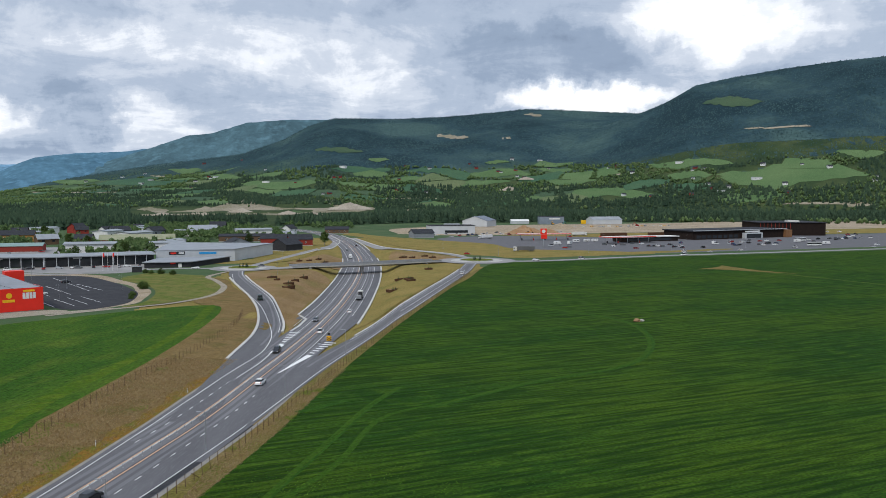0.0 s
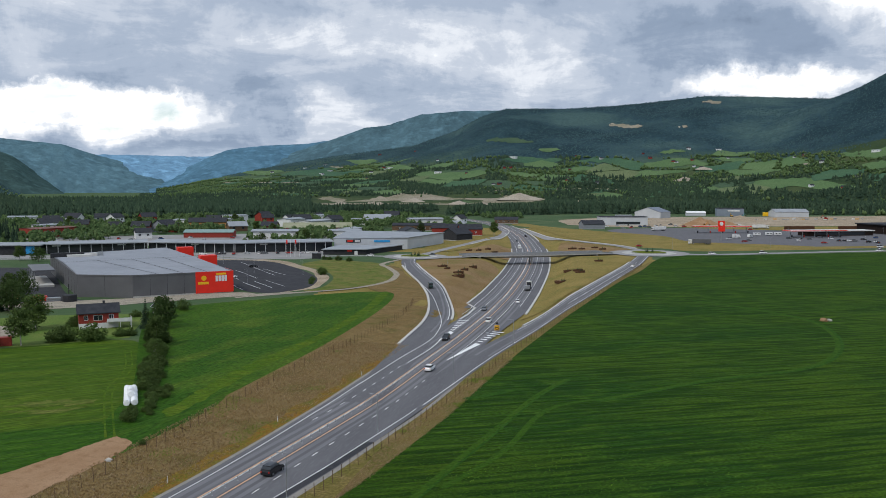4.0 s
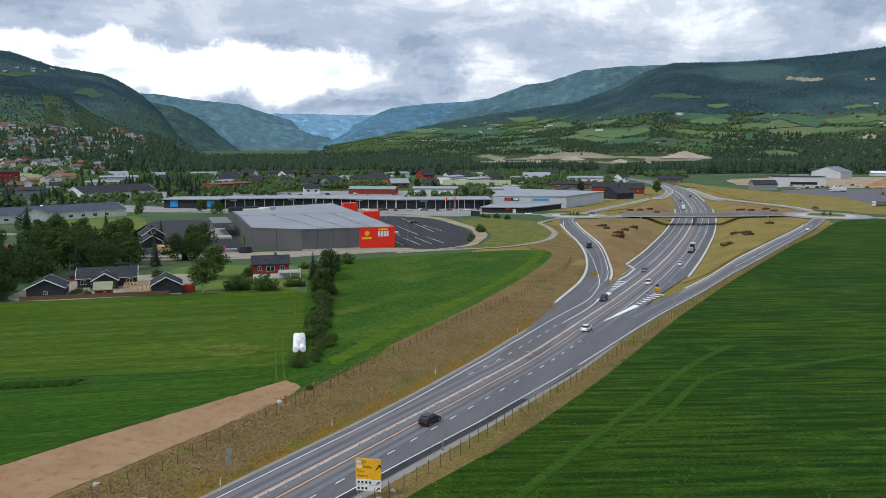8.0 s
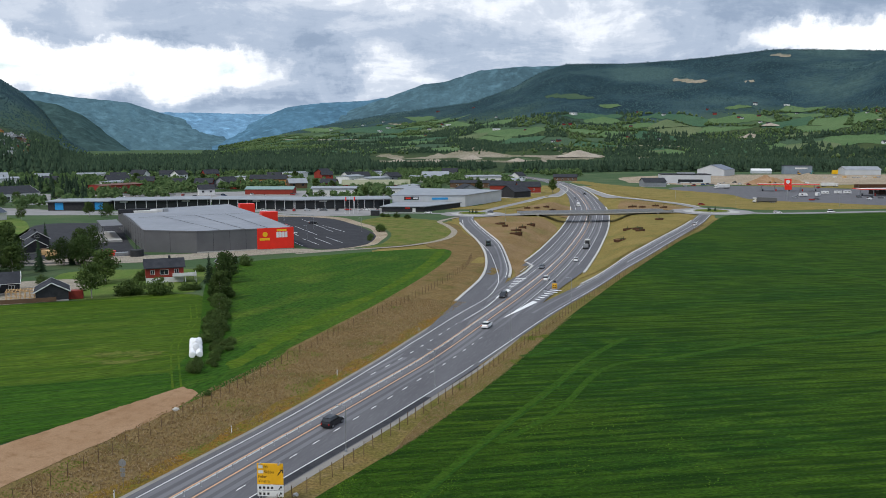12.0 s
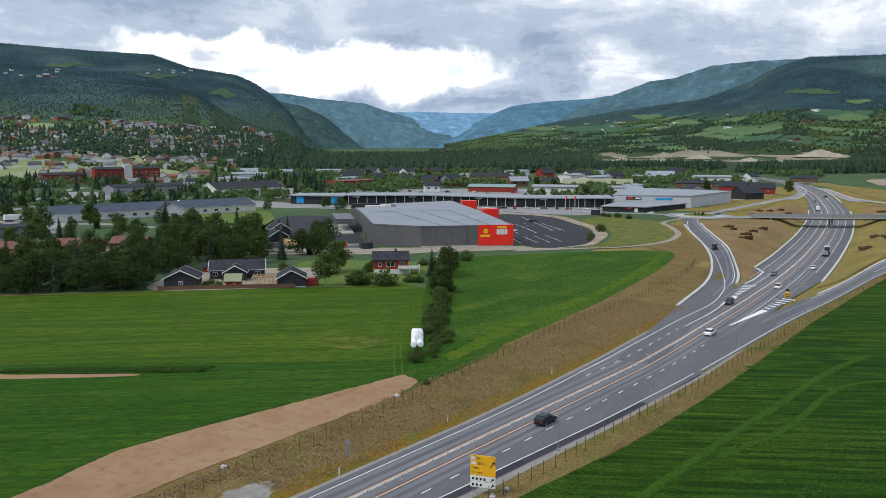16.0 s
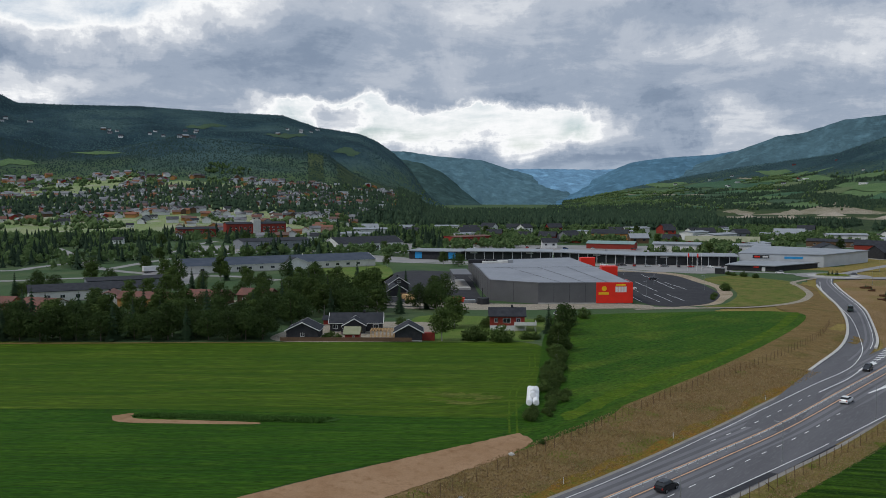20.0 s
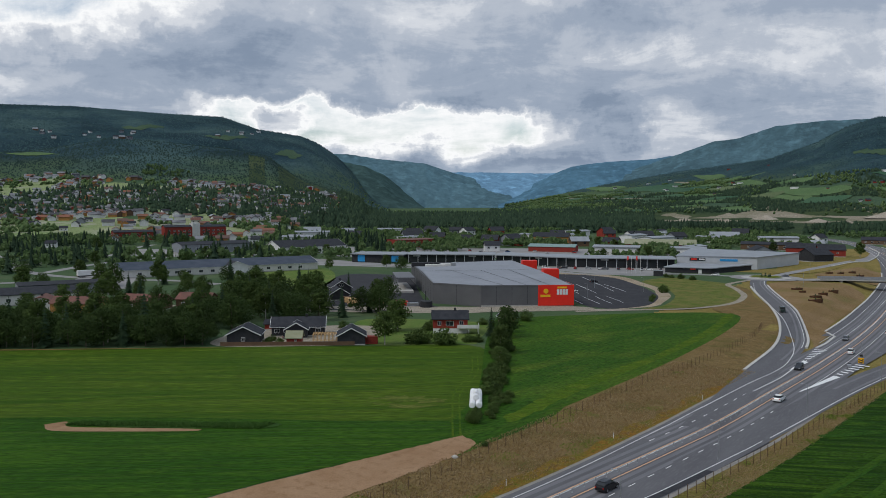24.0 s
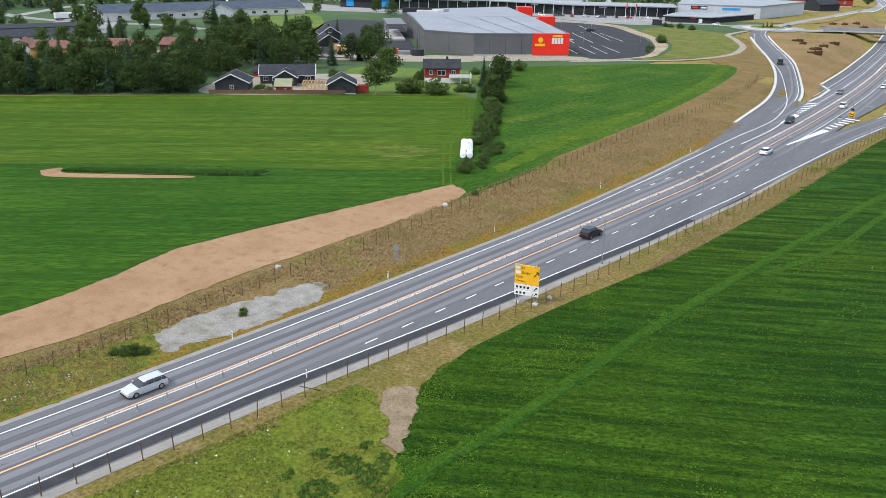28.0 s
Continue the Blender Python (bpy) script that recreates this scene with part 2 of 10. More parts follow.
def part_mesh(name, me, parent, label="", at=None):
    ob = new(name, me)
    ob.parent = parent
    if at is not None:
        ob.matrix_basis = at
    return tagged(ob, label)


def thing(name, label, category, group="", at=None):
    ob = new(name)
    ob.empty_display_size = 0.2
    if at is not None:
        ob.matrix_basis = at
    return tagged(ob, label, category, group)


def box(bm, x0, x1, y0, y1, z0, z1, m=None):
    vs = [bm.verts.new((x, y, z)) for z in (z0, z1) for x, y in ((x0, y0), (x1, y0), (x1, y1), (x0, y1))]
    for q in ((3, 2, 1, 0), (4, 5, 6, 7), (0, 1, 5, 4), (1, 2, 6, 5), (2, 3, 7, 6), (3, 0, 4, 7)):
        bm.faces.new([vs[i] for i in q])
    if m is not None:
        bmesh.ops.transform(bm, matrix=m, verts=vs)
    return vs


def boxes(*rows):
    bm = bmesh.new()
    for r in rows:
        box(bm, *r)
    return bm


def extrude(bm, profile, a0, a1, axis="x"):
    """A profile of (u, z) points carried along an axis from a0 to a1."""
    def co(u, z, a):
        return (a, u, z) if axis == "x" else (u, a, z)
    A = [bm.verts.new(co(u, z, a0)) for u, z in profile]
    B = [bm.verts.new(co(u, z, a1)) for u, z in profile]
    n = len(profile)
    bm.faces.new(A[::-1])
    bm.faces.new(B)
    for i in range(n):
        bm.faces.new((A[i], A[(i + 1) % n], B[(i + 1) % n], B[i]))
    bmesh.ops.recalc_face_normals(bm, faces=bm.faces[:])
    return A + B


def tube(bm, x, y, z0, z1, r, r1=None, seg=8, m=None):
    r1 = r if r1 is None else r1
    A = [bm.verts.new((x + r * math.cos(k * 2 * math.pi / seg), y + r * math.sin(k * 2 * math.pi / seg), z0)) for k in range(seg)]
    B = [bm.verts.new((x + r1 * math.cos(k * 2 * math.pi / seg), y + r1 * math.sin(k * 2 * math.pi / seg), z1)) for k in range(seg)]
    bm.faces.new(A[::-1])
    bm.faces.new(B)
    for i in range(seg):
        bm.faces.new((A[i], A[(i + 1) % seg], B[(i + 1) % seg], B[i]))
    if m is not None:
        bmesh.ops.transform(bm, matrix=m, verts=A + B)
    return A + B


def prism(bm, pts, z0, z1, z1b=None):
    """A plan polygon raised from z0 to z1 (one level a corner, if a list)."""
    n = len(pts)
    tops = z1 if isinstance(z1, (list, tuple)) else [z1] * n
    A = [bm.verts.new((x, y, z0)) for x, y in pts]
    B = [bm.verts.new((x, y, z)) for (x, y), z in zip(pts, tops)]
    bm.faces.new(A[::-1])
    bm.faces.new(B)
    for i in range(n):
        bm.faces.new((A[i], A[(i + 1) % n], B[(i + 1) % n], B[i]))
    bmesh.ops.recalc_face_normals(bm, faces=bm.faces[:])


def soften(bm, w=0.05, seg=2):
    bmesh.ops.bevel(bm, geom=bm.edges[:], offset=w, segments=seg, affect="EDGES", profile=0.5)
    return bm


def on(x, y, turn=0.0, lift=0.0):
    """A pose on the land."""
    return pose(x, y, h1(x, y) + lift, 0, 0, turn)


GLASS = mat("window_glass", (0.02, 0.025, 0.03), rough=0.08, spec=0.7)
CAR_GLASS = mat("car_glass", (0.012, 0.014, 0.016), rough=0.06, spec=0.7)
WHITE = paint("white_paint", (0.66, 0.66, 0.65))
OFFWHITE = paint("offwhite_paint", (0.58, 0.57, 0.54))
BLACK_WALL = mat("black_stained_boards", (0.022, 0.023, 0.026), (0.035, 0.036, 0.04), 0.8, 0.75, bump=0.02, bump_scale=8)
RED_WALL = mat("red_painted_boards", (0.26, 0.035, 0.022), (0.20, 0.028, 0.02), 0.7, 0.7, bump=0.02, bump_scale=8)
OCHRE_WALL = mat("ochre_painted_boards", (0.40, 0.20, 0.06), (0.32, 0.16, 0.05), 0.7, 0.7)
GREY_WALL = mat("grey_painted_boards", (0.22, 0.24, 0.26), (0.18, 0.19, 0.21), 0.7, 0.7)
BROWN_WALL = mat("brown_stained_boards", (0.10, 0.06, 0.035), (0.14, 0.085, 0.05), 0.7, 0.75)
RAW_WOOD = mat("raw_timber", (0.58, 0.38, 0.18), (0.47, 0.30, 0.14), 1.2, 0.8)
ROOF_DARK = mat("dark_roof_tiles", (0.026, 0.028, 0.033), (0.042, 0.044, 0.05), 0.5, 0.85, bump=0.03, bump_scale=4, spec=0.12)
ROOF_RED = mat("red_clay_tiles", (0.17, 0.072, 0.052), (0.11, 0.055, 0.042), 0.5, 0.75, bump=0.03, bump_scale=4)
ROOF_GREY = mat("grey_metal_roof", (0.27, 0.29, 0.31), (0.22, 0.235, 0.25), 0.15, 0.7)
ROOF_GREEN = mat("mossy_olive_roof", (0.20, 0.21, 0.12), (0.26, 0.26, 0.17), 0.2, 0.7)
STEEL = mat("galvanised_steel", (0.40, 0.41, 0.42), (0.30, 0.31, 0.32), 1.5, 0.45, metal=0.7)
RUST = mat("weathered_steel", (0.065, 0.034, 0.020), (0.095, 0.05, 0.028), 1.0, 0.9, spec=0.1)
TYRE = mat("tyre_rubber", (0.02, 0.02, 0.02), rough=0.9)
POST_WOOD = mat("weathered_post_wood", (0.10, 0.062, 0.038), (0.15, 0.10, 0.062), 2.0, 0.95, spec=0.08)

# ---- the land: one sheet, with the cutting of the main road and the mountains ----
def spline(pts, n=400):
    """A smooth curve through plan points, evenly spaced."""
    p = np.array(pts, float)
    p = np.vstack([2 * p[0] - p[1], p, 2 * p[-1] - p[-2]])
    out = []
    for i in range(1, len(p) - 2):
        t = np.linspace(0, 1, 24, endpoint=False)[:, None]
        a, b, c, d = p[i - 1], p[i], p[i + 1], p[i + 2]
        out.append(0.5 * (2 * b + (c - a) * t + (2 * a - 5 * b + 4 * c - d) * t ** 2 + (3 * b - a - 3 * c + d) * t ** 3))
    q = np.vstack(out + [p[-2][None]])
    s = np.r_[0, np.cumsum(np.linalg.norm(np.diff(q, axis=0), axis=1))]
    u = np.linspace(0, s[-1], n)
    return np.stack([np.interp(u, s, q[:, k]) for k in range(q.shape[1])], 1)


MAIN = [(-130, -260), (-98, -120), (-79, -25), (-68.5, 32), (-62.5, 67), (-57, 105), (-51.3, 145), (-48, 172), (-45.3, 215), (-44, 250), (-44, 300), (-45, 350), (-46.5, 410), (-48.5, 470), (-52, 530), (-57, 590), (-66, 660), (-84, 755), (-112, 870), (-140, 960), (-190, 1060), (-260, 1150)]
main_line = spline(MAIN, 900)


def lattice(ix, iy, seed):
    v = np.sin(ix * 127.1 + iy * 311.7 + seed * 74.7) * 43758.5453
    return v - np.floor(v)


def vnoise(x, y, seed=0):
    ix, iy = np.floor(x), np.floor(y)
    fx, fy = x - ix, y - iy
    fx, fy = fx * fx * (3 - 2 * fx), fy * fy * (3 - 2 * fy)
    a, b = lattice(ix, iy, seed), lattice(ix + 1, iy, seed)
    c, d = lattice(ix, iy + 1, seed), lattice(ix + 1, iy + 1, seed)
    return (a + (b - a) * fx) * (1 - fy) + (c + (d - c) * fx) * fy


def fbm(x, y, seed=0, octaves=4):
    v, amp = 0.0, 0.5
    for k in range(octaves):
        v = v + amp * vnoise(x * 2 ** k, y * 2 ** k, seed + k * 13)
        amp *= 0.5
    return v


def smooth(a, b, x):
    t = np.clip((x - a) / (b - a), 0, 1)
    return t * t * (3 - 2 * t)


# ridges: (foot, crest distance, steepness, bearings to the left, crest angles)
RIDGES = [
    (1950, 3300, 1.1, (-24, -16, -12.9, -8.1, -5.5, -2.5, 0.2, 3.2, 7.2, 9.0, 10.5, 12.2, 14.1, 15.9, 19, 24), (4.2, 5.0, 5.2, 5.5, 5.6, 5.3, 5.1, 4.95, 4.98, 4.4, 3.55, 2.95, 2.25, 1.6, 0.9, 0.2)),
    (2000, 3700, 1.1, (4, 8.1, 12.9, 15.2, 16.6, 18.4, 20.8, 23.8, 26.8, 30), (2.0, 2.6, 2.6, 2.3, 2.1, 1.85, 1.45, 0.9, 0.25, -0.4)),
    (1850, 2900, 1.05, (-110, -75, -50, -38, -27.2, -24.6, -22, -18.8, -16.4, -14.6, -12.9, -9, -4, 2, 10), (2.5, 5.0, 7.5, 8.2, 8.05, 7.93, 7.7, 7.29, 6.86, 5.84, 5.15, 3.9, 2.7, 1.6, 0.3)),
    (1900, 3350, 1.0, (37.6, 38.8, 39.3, 40.2, 41.3, 42.5, 43.6, 46.4, 48.6, 52.2, 57.4, 62.3, 64.5, 65.4, 70.1, 85, 115), (-0.8, -0.1, 0.4, 1.75, 2.85, 3.65, 4.1, 4.5, 5.25, 5.35, 5.6, 5.52, 5.54, 6.05, 6.45, 6.8, 3.0)),
    (1500, 2750, 1.2, (55, 58.8, 62.1, 65.3, 68.4, 75, 90), (2.9, 3.65, 3.85, 4.4, 4.3, 4.4, 4.0)),
    (1000, 2350, 1.35, (39.5, 41.0, 42.7, 44.2, 45.7, 48.0, 51.6, 55.2, 58.8, 62.1, 64.4, 65.5, 72, 90, 120), (-0.2, 0.45, 0.92, 1.6, 2.75, 3.2, 3.5, 3.8, 3.0, 2.55, 1.8, 1.9, 2.6, 3.2, 2.0)),
]


def road_level(y):
    return -4.6 * smooth(200, 400, y) * (1 - smooth(600, 820, y))


def height(x, y):
    """The ground's level at plan points."""
    x, y = np.asarray(x, float), np.asarray(y, float)
    r = np.hypot(x, y) + 1e-6
    az = np.degrees(np.arctan2(-x, y))
    z = np.zeros_like(r)
    rough = fbm(x / 420.0, y / 420.0, 5, 3) - 0.44
    for foot, crest, power, bear, ang in RIDGES:
        e = np.interp(az, bear, ang, left=-3.0, right=-3.0)
        top = np.maximum(45.0 + crest * np.tan(np.radians(e)), 0)
        t = np.clip((r - foot) / (crest - foot), 0, 1)
        up_t = t ** power * (1 + 0.5 * rough * np.sin(np.pi * t))
        down = np.clip((r - crest) / 700.0, 0, 1)
        z = np.maximum(z, top * up_t * (1 - 0.6 * down))
    d = x - np.interp(y, main_line[:, 1], main_line[:, 0])
    z = z + road_level(y) * (1 - smooth(13.8, 29, np.abs(d)))
    return z


def h1(x, y):
    return float(height(np.array([x]), np.array([y]))[0])


def mesh_from(name, verts, faces, material, smooth_shade=False):
    me = bpy.data.meshes.new(name)
    me.from_pydata([tuple(v) for v in verts], [], faces)
    me.update()
    if material:
        me.materials.append(material)
    if smooth_shade:
        me.polygons.foreach_set("use_smooth", [True] * len(me.polygons))
    return me


def setting(name, me, label="", category=""):
    return tagged(new(name, me), label, category or name.split("_")[0], kind="structure")


LAND = mat("land", (0.045, 0.080, 0.036), (0.070, 0.108, 0.048), 0.015, 0.95, bump=0.8, bump_scale=0.25, col3=(0.088, 0.108, 0.056), scale3=0.03, spec=0.05)


def forest_floor():
    """Above the farms the land turns to dark forest, its blue tone painted-in haze."""
    N, L = LAND.node_tree.nodes, LAND.node_tree.links
    bs = N["Principled BSDF"]
    src = bs.inputs["Base Color"].links[0].from_socket
    geo = N.new("ShaderNodeNewGeometry")
    sp = N.new("ShaderNodeSeparateXYZ")
    L.new(geo.outputs["Position"], sp.inputs[0])
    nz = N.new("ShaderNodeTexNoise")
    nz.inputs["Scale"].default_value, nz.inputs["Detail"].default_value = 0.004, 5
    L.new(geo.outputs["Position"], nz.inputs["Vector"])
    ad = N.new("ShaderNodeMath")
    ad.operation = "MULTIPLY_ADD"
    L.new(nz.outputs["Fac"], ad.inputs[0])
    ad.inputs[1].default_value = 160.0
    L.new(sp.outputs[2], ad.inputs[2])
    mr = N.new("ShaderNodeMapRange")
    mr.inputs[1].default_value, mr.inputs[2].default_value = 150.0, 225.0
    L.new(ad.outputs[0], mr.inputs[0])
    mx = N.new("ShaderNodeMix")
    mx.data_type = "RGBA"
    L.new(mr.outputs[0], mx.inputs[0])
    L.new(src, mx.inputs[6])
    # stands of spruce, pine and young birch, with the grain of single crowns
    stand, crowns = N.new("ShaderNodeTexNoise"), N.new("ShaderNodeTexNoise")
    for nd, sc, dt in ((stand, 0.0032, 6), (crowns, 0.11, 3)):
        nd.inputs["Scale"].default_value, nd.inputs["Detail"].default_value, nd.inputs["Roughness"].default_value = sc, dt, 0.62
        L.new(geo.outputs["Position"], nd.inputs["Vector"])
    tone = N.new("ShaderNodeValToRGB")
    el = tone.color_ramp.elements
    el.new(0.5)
    # the blue in these three tones is aerial haze put into the colour
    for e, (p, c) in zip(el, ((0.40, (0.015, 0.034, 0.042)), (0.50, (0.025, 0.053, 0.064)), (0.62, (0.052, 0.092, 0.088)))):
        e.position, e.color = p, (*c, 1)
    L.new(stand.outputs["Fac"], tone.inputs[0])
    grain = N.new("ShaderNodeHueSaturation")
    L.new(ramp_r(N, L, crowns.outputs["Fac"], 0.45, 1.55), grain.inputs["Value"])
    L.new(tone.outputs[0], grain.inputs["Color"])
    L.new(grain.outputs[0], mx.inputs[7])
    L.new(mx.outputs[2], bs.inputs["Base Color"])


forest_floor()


def build_land():
    az = np.radians(np.r_[np.arange(-47, 88, 0.3), np.arange(88, 313, 3.0)])
    r = np.r_[1.0, np.arange(12, 150, 12), np.arange(150, 700, 4.5), np.geomspace(705, 4950, 165)]
    A, Rr = np.meshgrid(az, r)
    X, Y = -Rr * np.sin(A), Rr * np.cos(A)
    Z = height(X, Y)
    near_road = np.abs(X - np.interp(Y, main_line[:, 1], main_line[:, 0])) < 75
    Z = Z - 0.6 * (near_road & (Y > 175) & (Y < 860))
    n, m = X.shape
    idx = np.arange(n * m).reshape(n, m)
    nxt = np.roll(idx, -1, axis=1)
    quads = np.stack([idx[:-1], nxt[:-1], nxt[1:], idx[1:]], -1).reshape(-1, 4)
    me = bpy.data.meshes.new("ground")
    me.vertices.add(n * m)
    me.vertices.foreach_set("co", np.stack([X, Y, Z], -1).ravel())
    me.loops.add(quads.size)
    me.loops.foreach_set("vertex_index", quads.ravel()[::1].astype(np.int32))
    me.polygons.add(len(quads))
    me.polygons.foreach_set("loop_start", np.arange(0, quads.size, 4, dtype=np.int32))
    me.update(calc_edges=True)
    me.validate()
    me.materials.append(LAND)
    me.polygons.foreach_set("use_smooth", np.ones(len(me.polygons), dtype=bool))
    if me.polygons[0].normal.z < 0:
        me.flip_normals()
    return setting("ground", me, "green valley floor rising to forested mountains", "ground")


ground = build_land()

# the farthest ridges behind everything, their haze painted into the base colours as blue
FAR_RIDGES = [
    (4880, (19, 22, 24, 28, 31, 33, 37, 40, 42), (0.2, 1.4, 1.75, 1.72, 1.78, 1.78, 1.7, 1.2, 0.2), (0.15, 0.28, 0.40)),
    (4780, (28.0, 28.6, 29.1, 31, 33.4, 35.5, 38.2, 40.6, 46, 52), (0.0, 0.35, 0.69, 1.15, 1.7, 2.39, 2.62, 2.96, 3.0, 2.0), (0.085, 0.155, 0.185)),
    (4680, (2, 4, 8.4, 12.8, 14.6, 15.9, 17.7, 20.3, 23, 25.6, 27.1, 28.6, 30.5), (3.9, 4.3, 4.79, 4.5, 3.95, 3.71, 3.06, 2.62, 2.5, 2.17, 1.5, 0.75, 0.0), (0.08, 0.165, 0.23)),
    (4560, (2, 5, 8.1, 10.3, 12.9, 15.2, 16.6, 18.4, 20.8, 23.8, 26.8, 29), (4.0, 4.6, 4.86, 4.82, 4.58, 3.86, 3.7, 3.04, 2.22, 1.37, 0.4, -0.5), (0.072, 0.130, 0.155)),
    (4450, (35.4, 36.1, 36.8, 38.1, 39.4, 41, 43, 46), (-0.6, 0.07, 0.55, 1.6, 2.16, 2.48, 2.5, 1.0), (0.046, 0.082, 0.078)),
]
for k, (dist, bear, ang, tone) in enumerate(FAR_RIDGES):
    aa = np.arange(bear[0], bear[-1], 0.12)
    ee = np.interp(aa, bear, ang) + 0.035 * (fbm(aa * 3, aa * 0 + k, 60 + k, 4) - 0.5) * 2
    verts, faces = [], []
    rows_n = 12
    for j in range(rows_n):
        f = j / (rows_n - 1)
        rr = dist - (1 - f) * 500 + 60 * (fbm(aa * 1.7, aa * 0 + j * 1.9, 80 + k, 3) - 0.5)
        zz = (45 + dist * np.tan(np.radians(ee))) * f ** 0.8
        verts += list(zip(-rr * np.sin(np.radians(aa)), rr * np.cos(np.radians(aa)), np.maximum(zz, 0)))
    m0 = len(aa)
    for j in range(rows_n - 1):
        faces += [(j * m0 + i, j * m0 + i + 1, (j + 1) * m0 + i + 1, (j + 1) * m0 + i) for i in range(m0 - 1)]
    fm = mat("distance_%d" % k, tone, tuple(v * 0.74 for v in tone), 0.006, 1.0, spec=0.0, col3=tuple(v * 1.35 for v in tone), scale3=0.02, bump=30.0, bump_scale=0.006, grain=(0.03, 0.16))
    setting("backdrop_%d" % k, mesh_from("backdrop", verts, faces, fm, True), "distant ridge at the valley's end, blue with painted haze", "backdrop")


# ---- sheets and strips that lie on the land ----
def sheet(name, outline, material, lift, label="", category="", cell=14.0, rounded=True, ragged=0.0):
    """A patch of ground with a smooth outline, laid on the land."""
    pts = spline(list(outline) + [outline[0]], max(40, len(outline) * 10))[:-1] if rounded else np.array(outline, float)
    if ragged:
        step = np.linalg.norm(np.diff(np.vstack([pts, pts[:1]]), axis=0), axis=1).sum()
        pts = spline(list(outline) + [outline[0]], int(min(420, max(len(pts), step / 0.45))))[:-1]
        pts = pts + ragged * 2.2 * np.stack([fbm(pts[:, 0] / 1.7, pts[:, 1] / 1.7, s0, 4) - 0.47 for s0 in (3, 8)], 1)
    bm = bmesh.new()
    bm.faces.new([bm.verts.new((x, y, 0)) for x, y in pts])
    lo_p, hi_p = pts.min(0), pts.max(0)
    if cell:
        for k in (0, 1):
            for c in np.arange(lo_p[k] + cell, hi_p[k], cell):
                no = (1, 0, 0) if k == 0 else (0, 1, 0)
                bmesh.ops.bisect_plane(bm, geom=bm.verts[:] + bm.edges[:] + bm.faces[:], plane_co=(c, c, 0), plane_no=no)
    bmesh.ops.triangulate(bm, faces=bm.faces[:])
    vs = bm.verts[:]
    zs = height(np.array([v.co.x for v in vs]), np.array([v.co.y for v in vs]))
    for v, z in zip(vs, zs):
        v.co.z = z + lift
    bmesh.ops.recalc_face_normals(bm, faces=bm.faces[:])
    if sum(f.normal.z for f in bm.faces) < 0:
        bmesh.ops.reverse_faces(bm, faces=bm.faces[:])
    me = bpy.data.meshes.new(name)
    bm.to_mesh(me)
    bm.free()
    me.materials.append(material)
    return setting(name, me, label, category) if label else me


def offset(line, d):
    """The line shifted by d metres to the right of its run (d may vary along it)."""
    t = np.gradient(line, axis=0)
    t = t / np.linalg.norm(t, axis=1)[:, None]
    return line + np.stack([t[:, 1], -t[:, 0]], 1) * np.reshape(d, (-1, 1))


def strip_mesh(name, line, left, right, material, lift, thick=0.0, level=None):
    """A band along a line between two offsets, laid on the land; with thick it is a kerb or wall of that height."""
    a, b = offset(line, left), offset(line, right)
    c = 0.5 * (a + b)
    za = height(a[:, 0], a[:, 1]) if level is None else level
    zb = height(b[:, 0], b[:, 1]) if level is None else level
    n = len(line)
    if not thick:
        v = np.vstack([np.c_[a, za + lift], np.c_[b, zb + lift]])
        f = [(i, n + i, n + i + 1, i + 1) for i in range(n - 1)]
    else:
        v = np.vstack([np.c_[a, za - 0.3], np.c_[a, za + thick], np.c_[b, zb + thick], np.c_[b, zb - 0.3]])
        f = []
        for k in range(3):
            f += [(k * n + i, (k + 1) * n + i, (k + 1) * n + i + 1, k * n + i + 1) for i in range(n - 1)]
        f += [(0, n, 2 * n, 3 * n), (n - 1, 4 * n - 1, 3 * n - 1, 2 * n - 1)]
    return mesh_from(name, v, f, material)


def wide_strip(name, line, cuts, material, lift):
    """A band along a line, cut lengthwise so that it follows the land across its width."""
    n, v, f = len(line), [], []
    for d in cuts:
        q = offset(line, d)
        v += list(np.c_[q, height(q[:, 0], q[:, 1]) + lift])
    for j in range(len(cuts) - 1):
        f += [(j * n + i, (j + 1) * n + i, (j + 1) * n + i + 1, j * n + i + 1) for i in range(n - 1)]
    return mesh_from(name, v, f, material)


def cut_line(line, y0, y1):
    return line[(line[:, 1] >= y0) & (line[:, 1] <= y1)]

# ---- roads ----
def grass(name, *a, **k):
    k.setdefault("spec", 0.05)
    k.setdefault("grain", (2.2, 0.45))
    return mat(name, *a, **k)


VERGE = grass("dry_grass_verge", (0.140, 0.092, 0.034), (0.175, 0.122, 0.055), 0.3, 0.95, bump=0.14, bump_scale=2.5, col3=(0.088, 0.080, 0.020), scale3=0.10)
OLIVE = grass("rough_olive_grass", (0.165, 0.115, 0.042), (0.105, 0.100, 0.022), 0.1, 0.95, bump=0.2, bump_scale=1.8, col3=(0.20, 0.145, 0.07), scale3=0.35)
SLOPE = grass("bare_earth_slope", (0.225, 0.149, 0.077), (0.180, 0.117, 0.050), 0.05, 0.95, bump=0.2, bump_scale=1.2, col3=(0.144, 0.126, 0.041), scale3=0.04)
GOLD = grass("golden_dry_grass", (0.221, 0.166, 0.055), (0.175, 0.138, 0.041), 0.05, 0.95, bump=0.15, bump_scale=1.5, col3=(0.120, 0.120, 0.032), scale3=0.06)
STONES = grass("crushed_stone_bank", (0.20, 0.185, 0.165), (0.26, 0.245, 0.22), 0.5, 0.95, bump=0.1, bump_scale=4.0, col3=(0.13, 0.12, 0.075), scale3=0.35, grain=(6.0, 0.3))
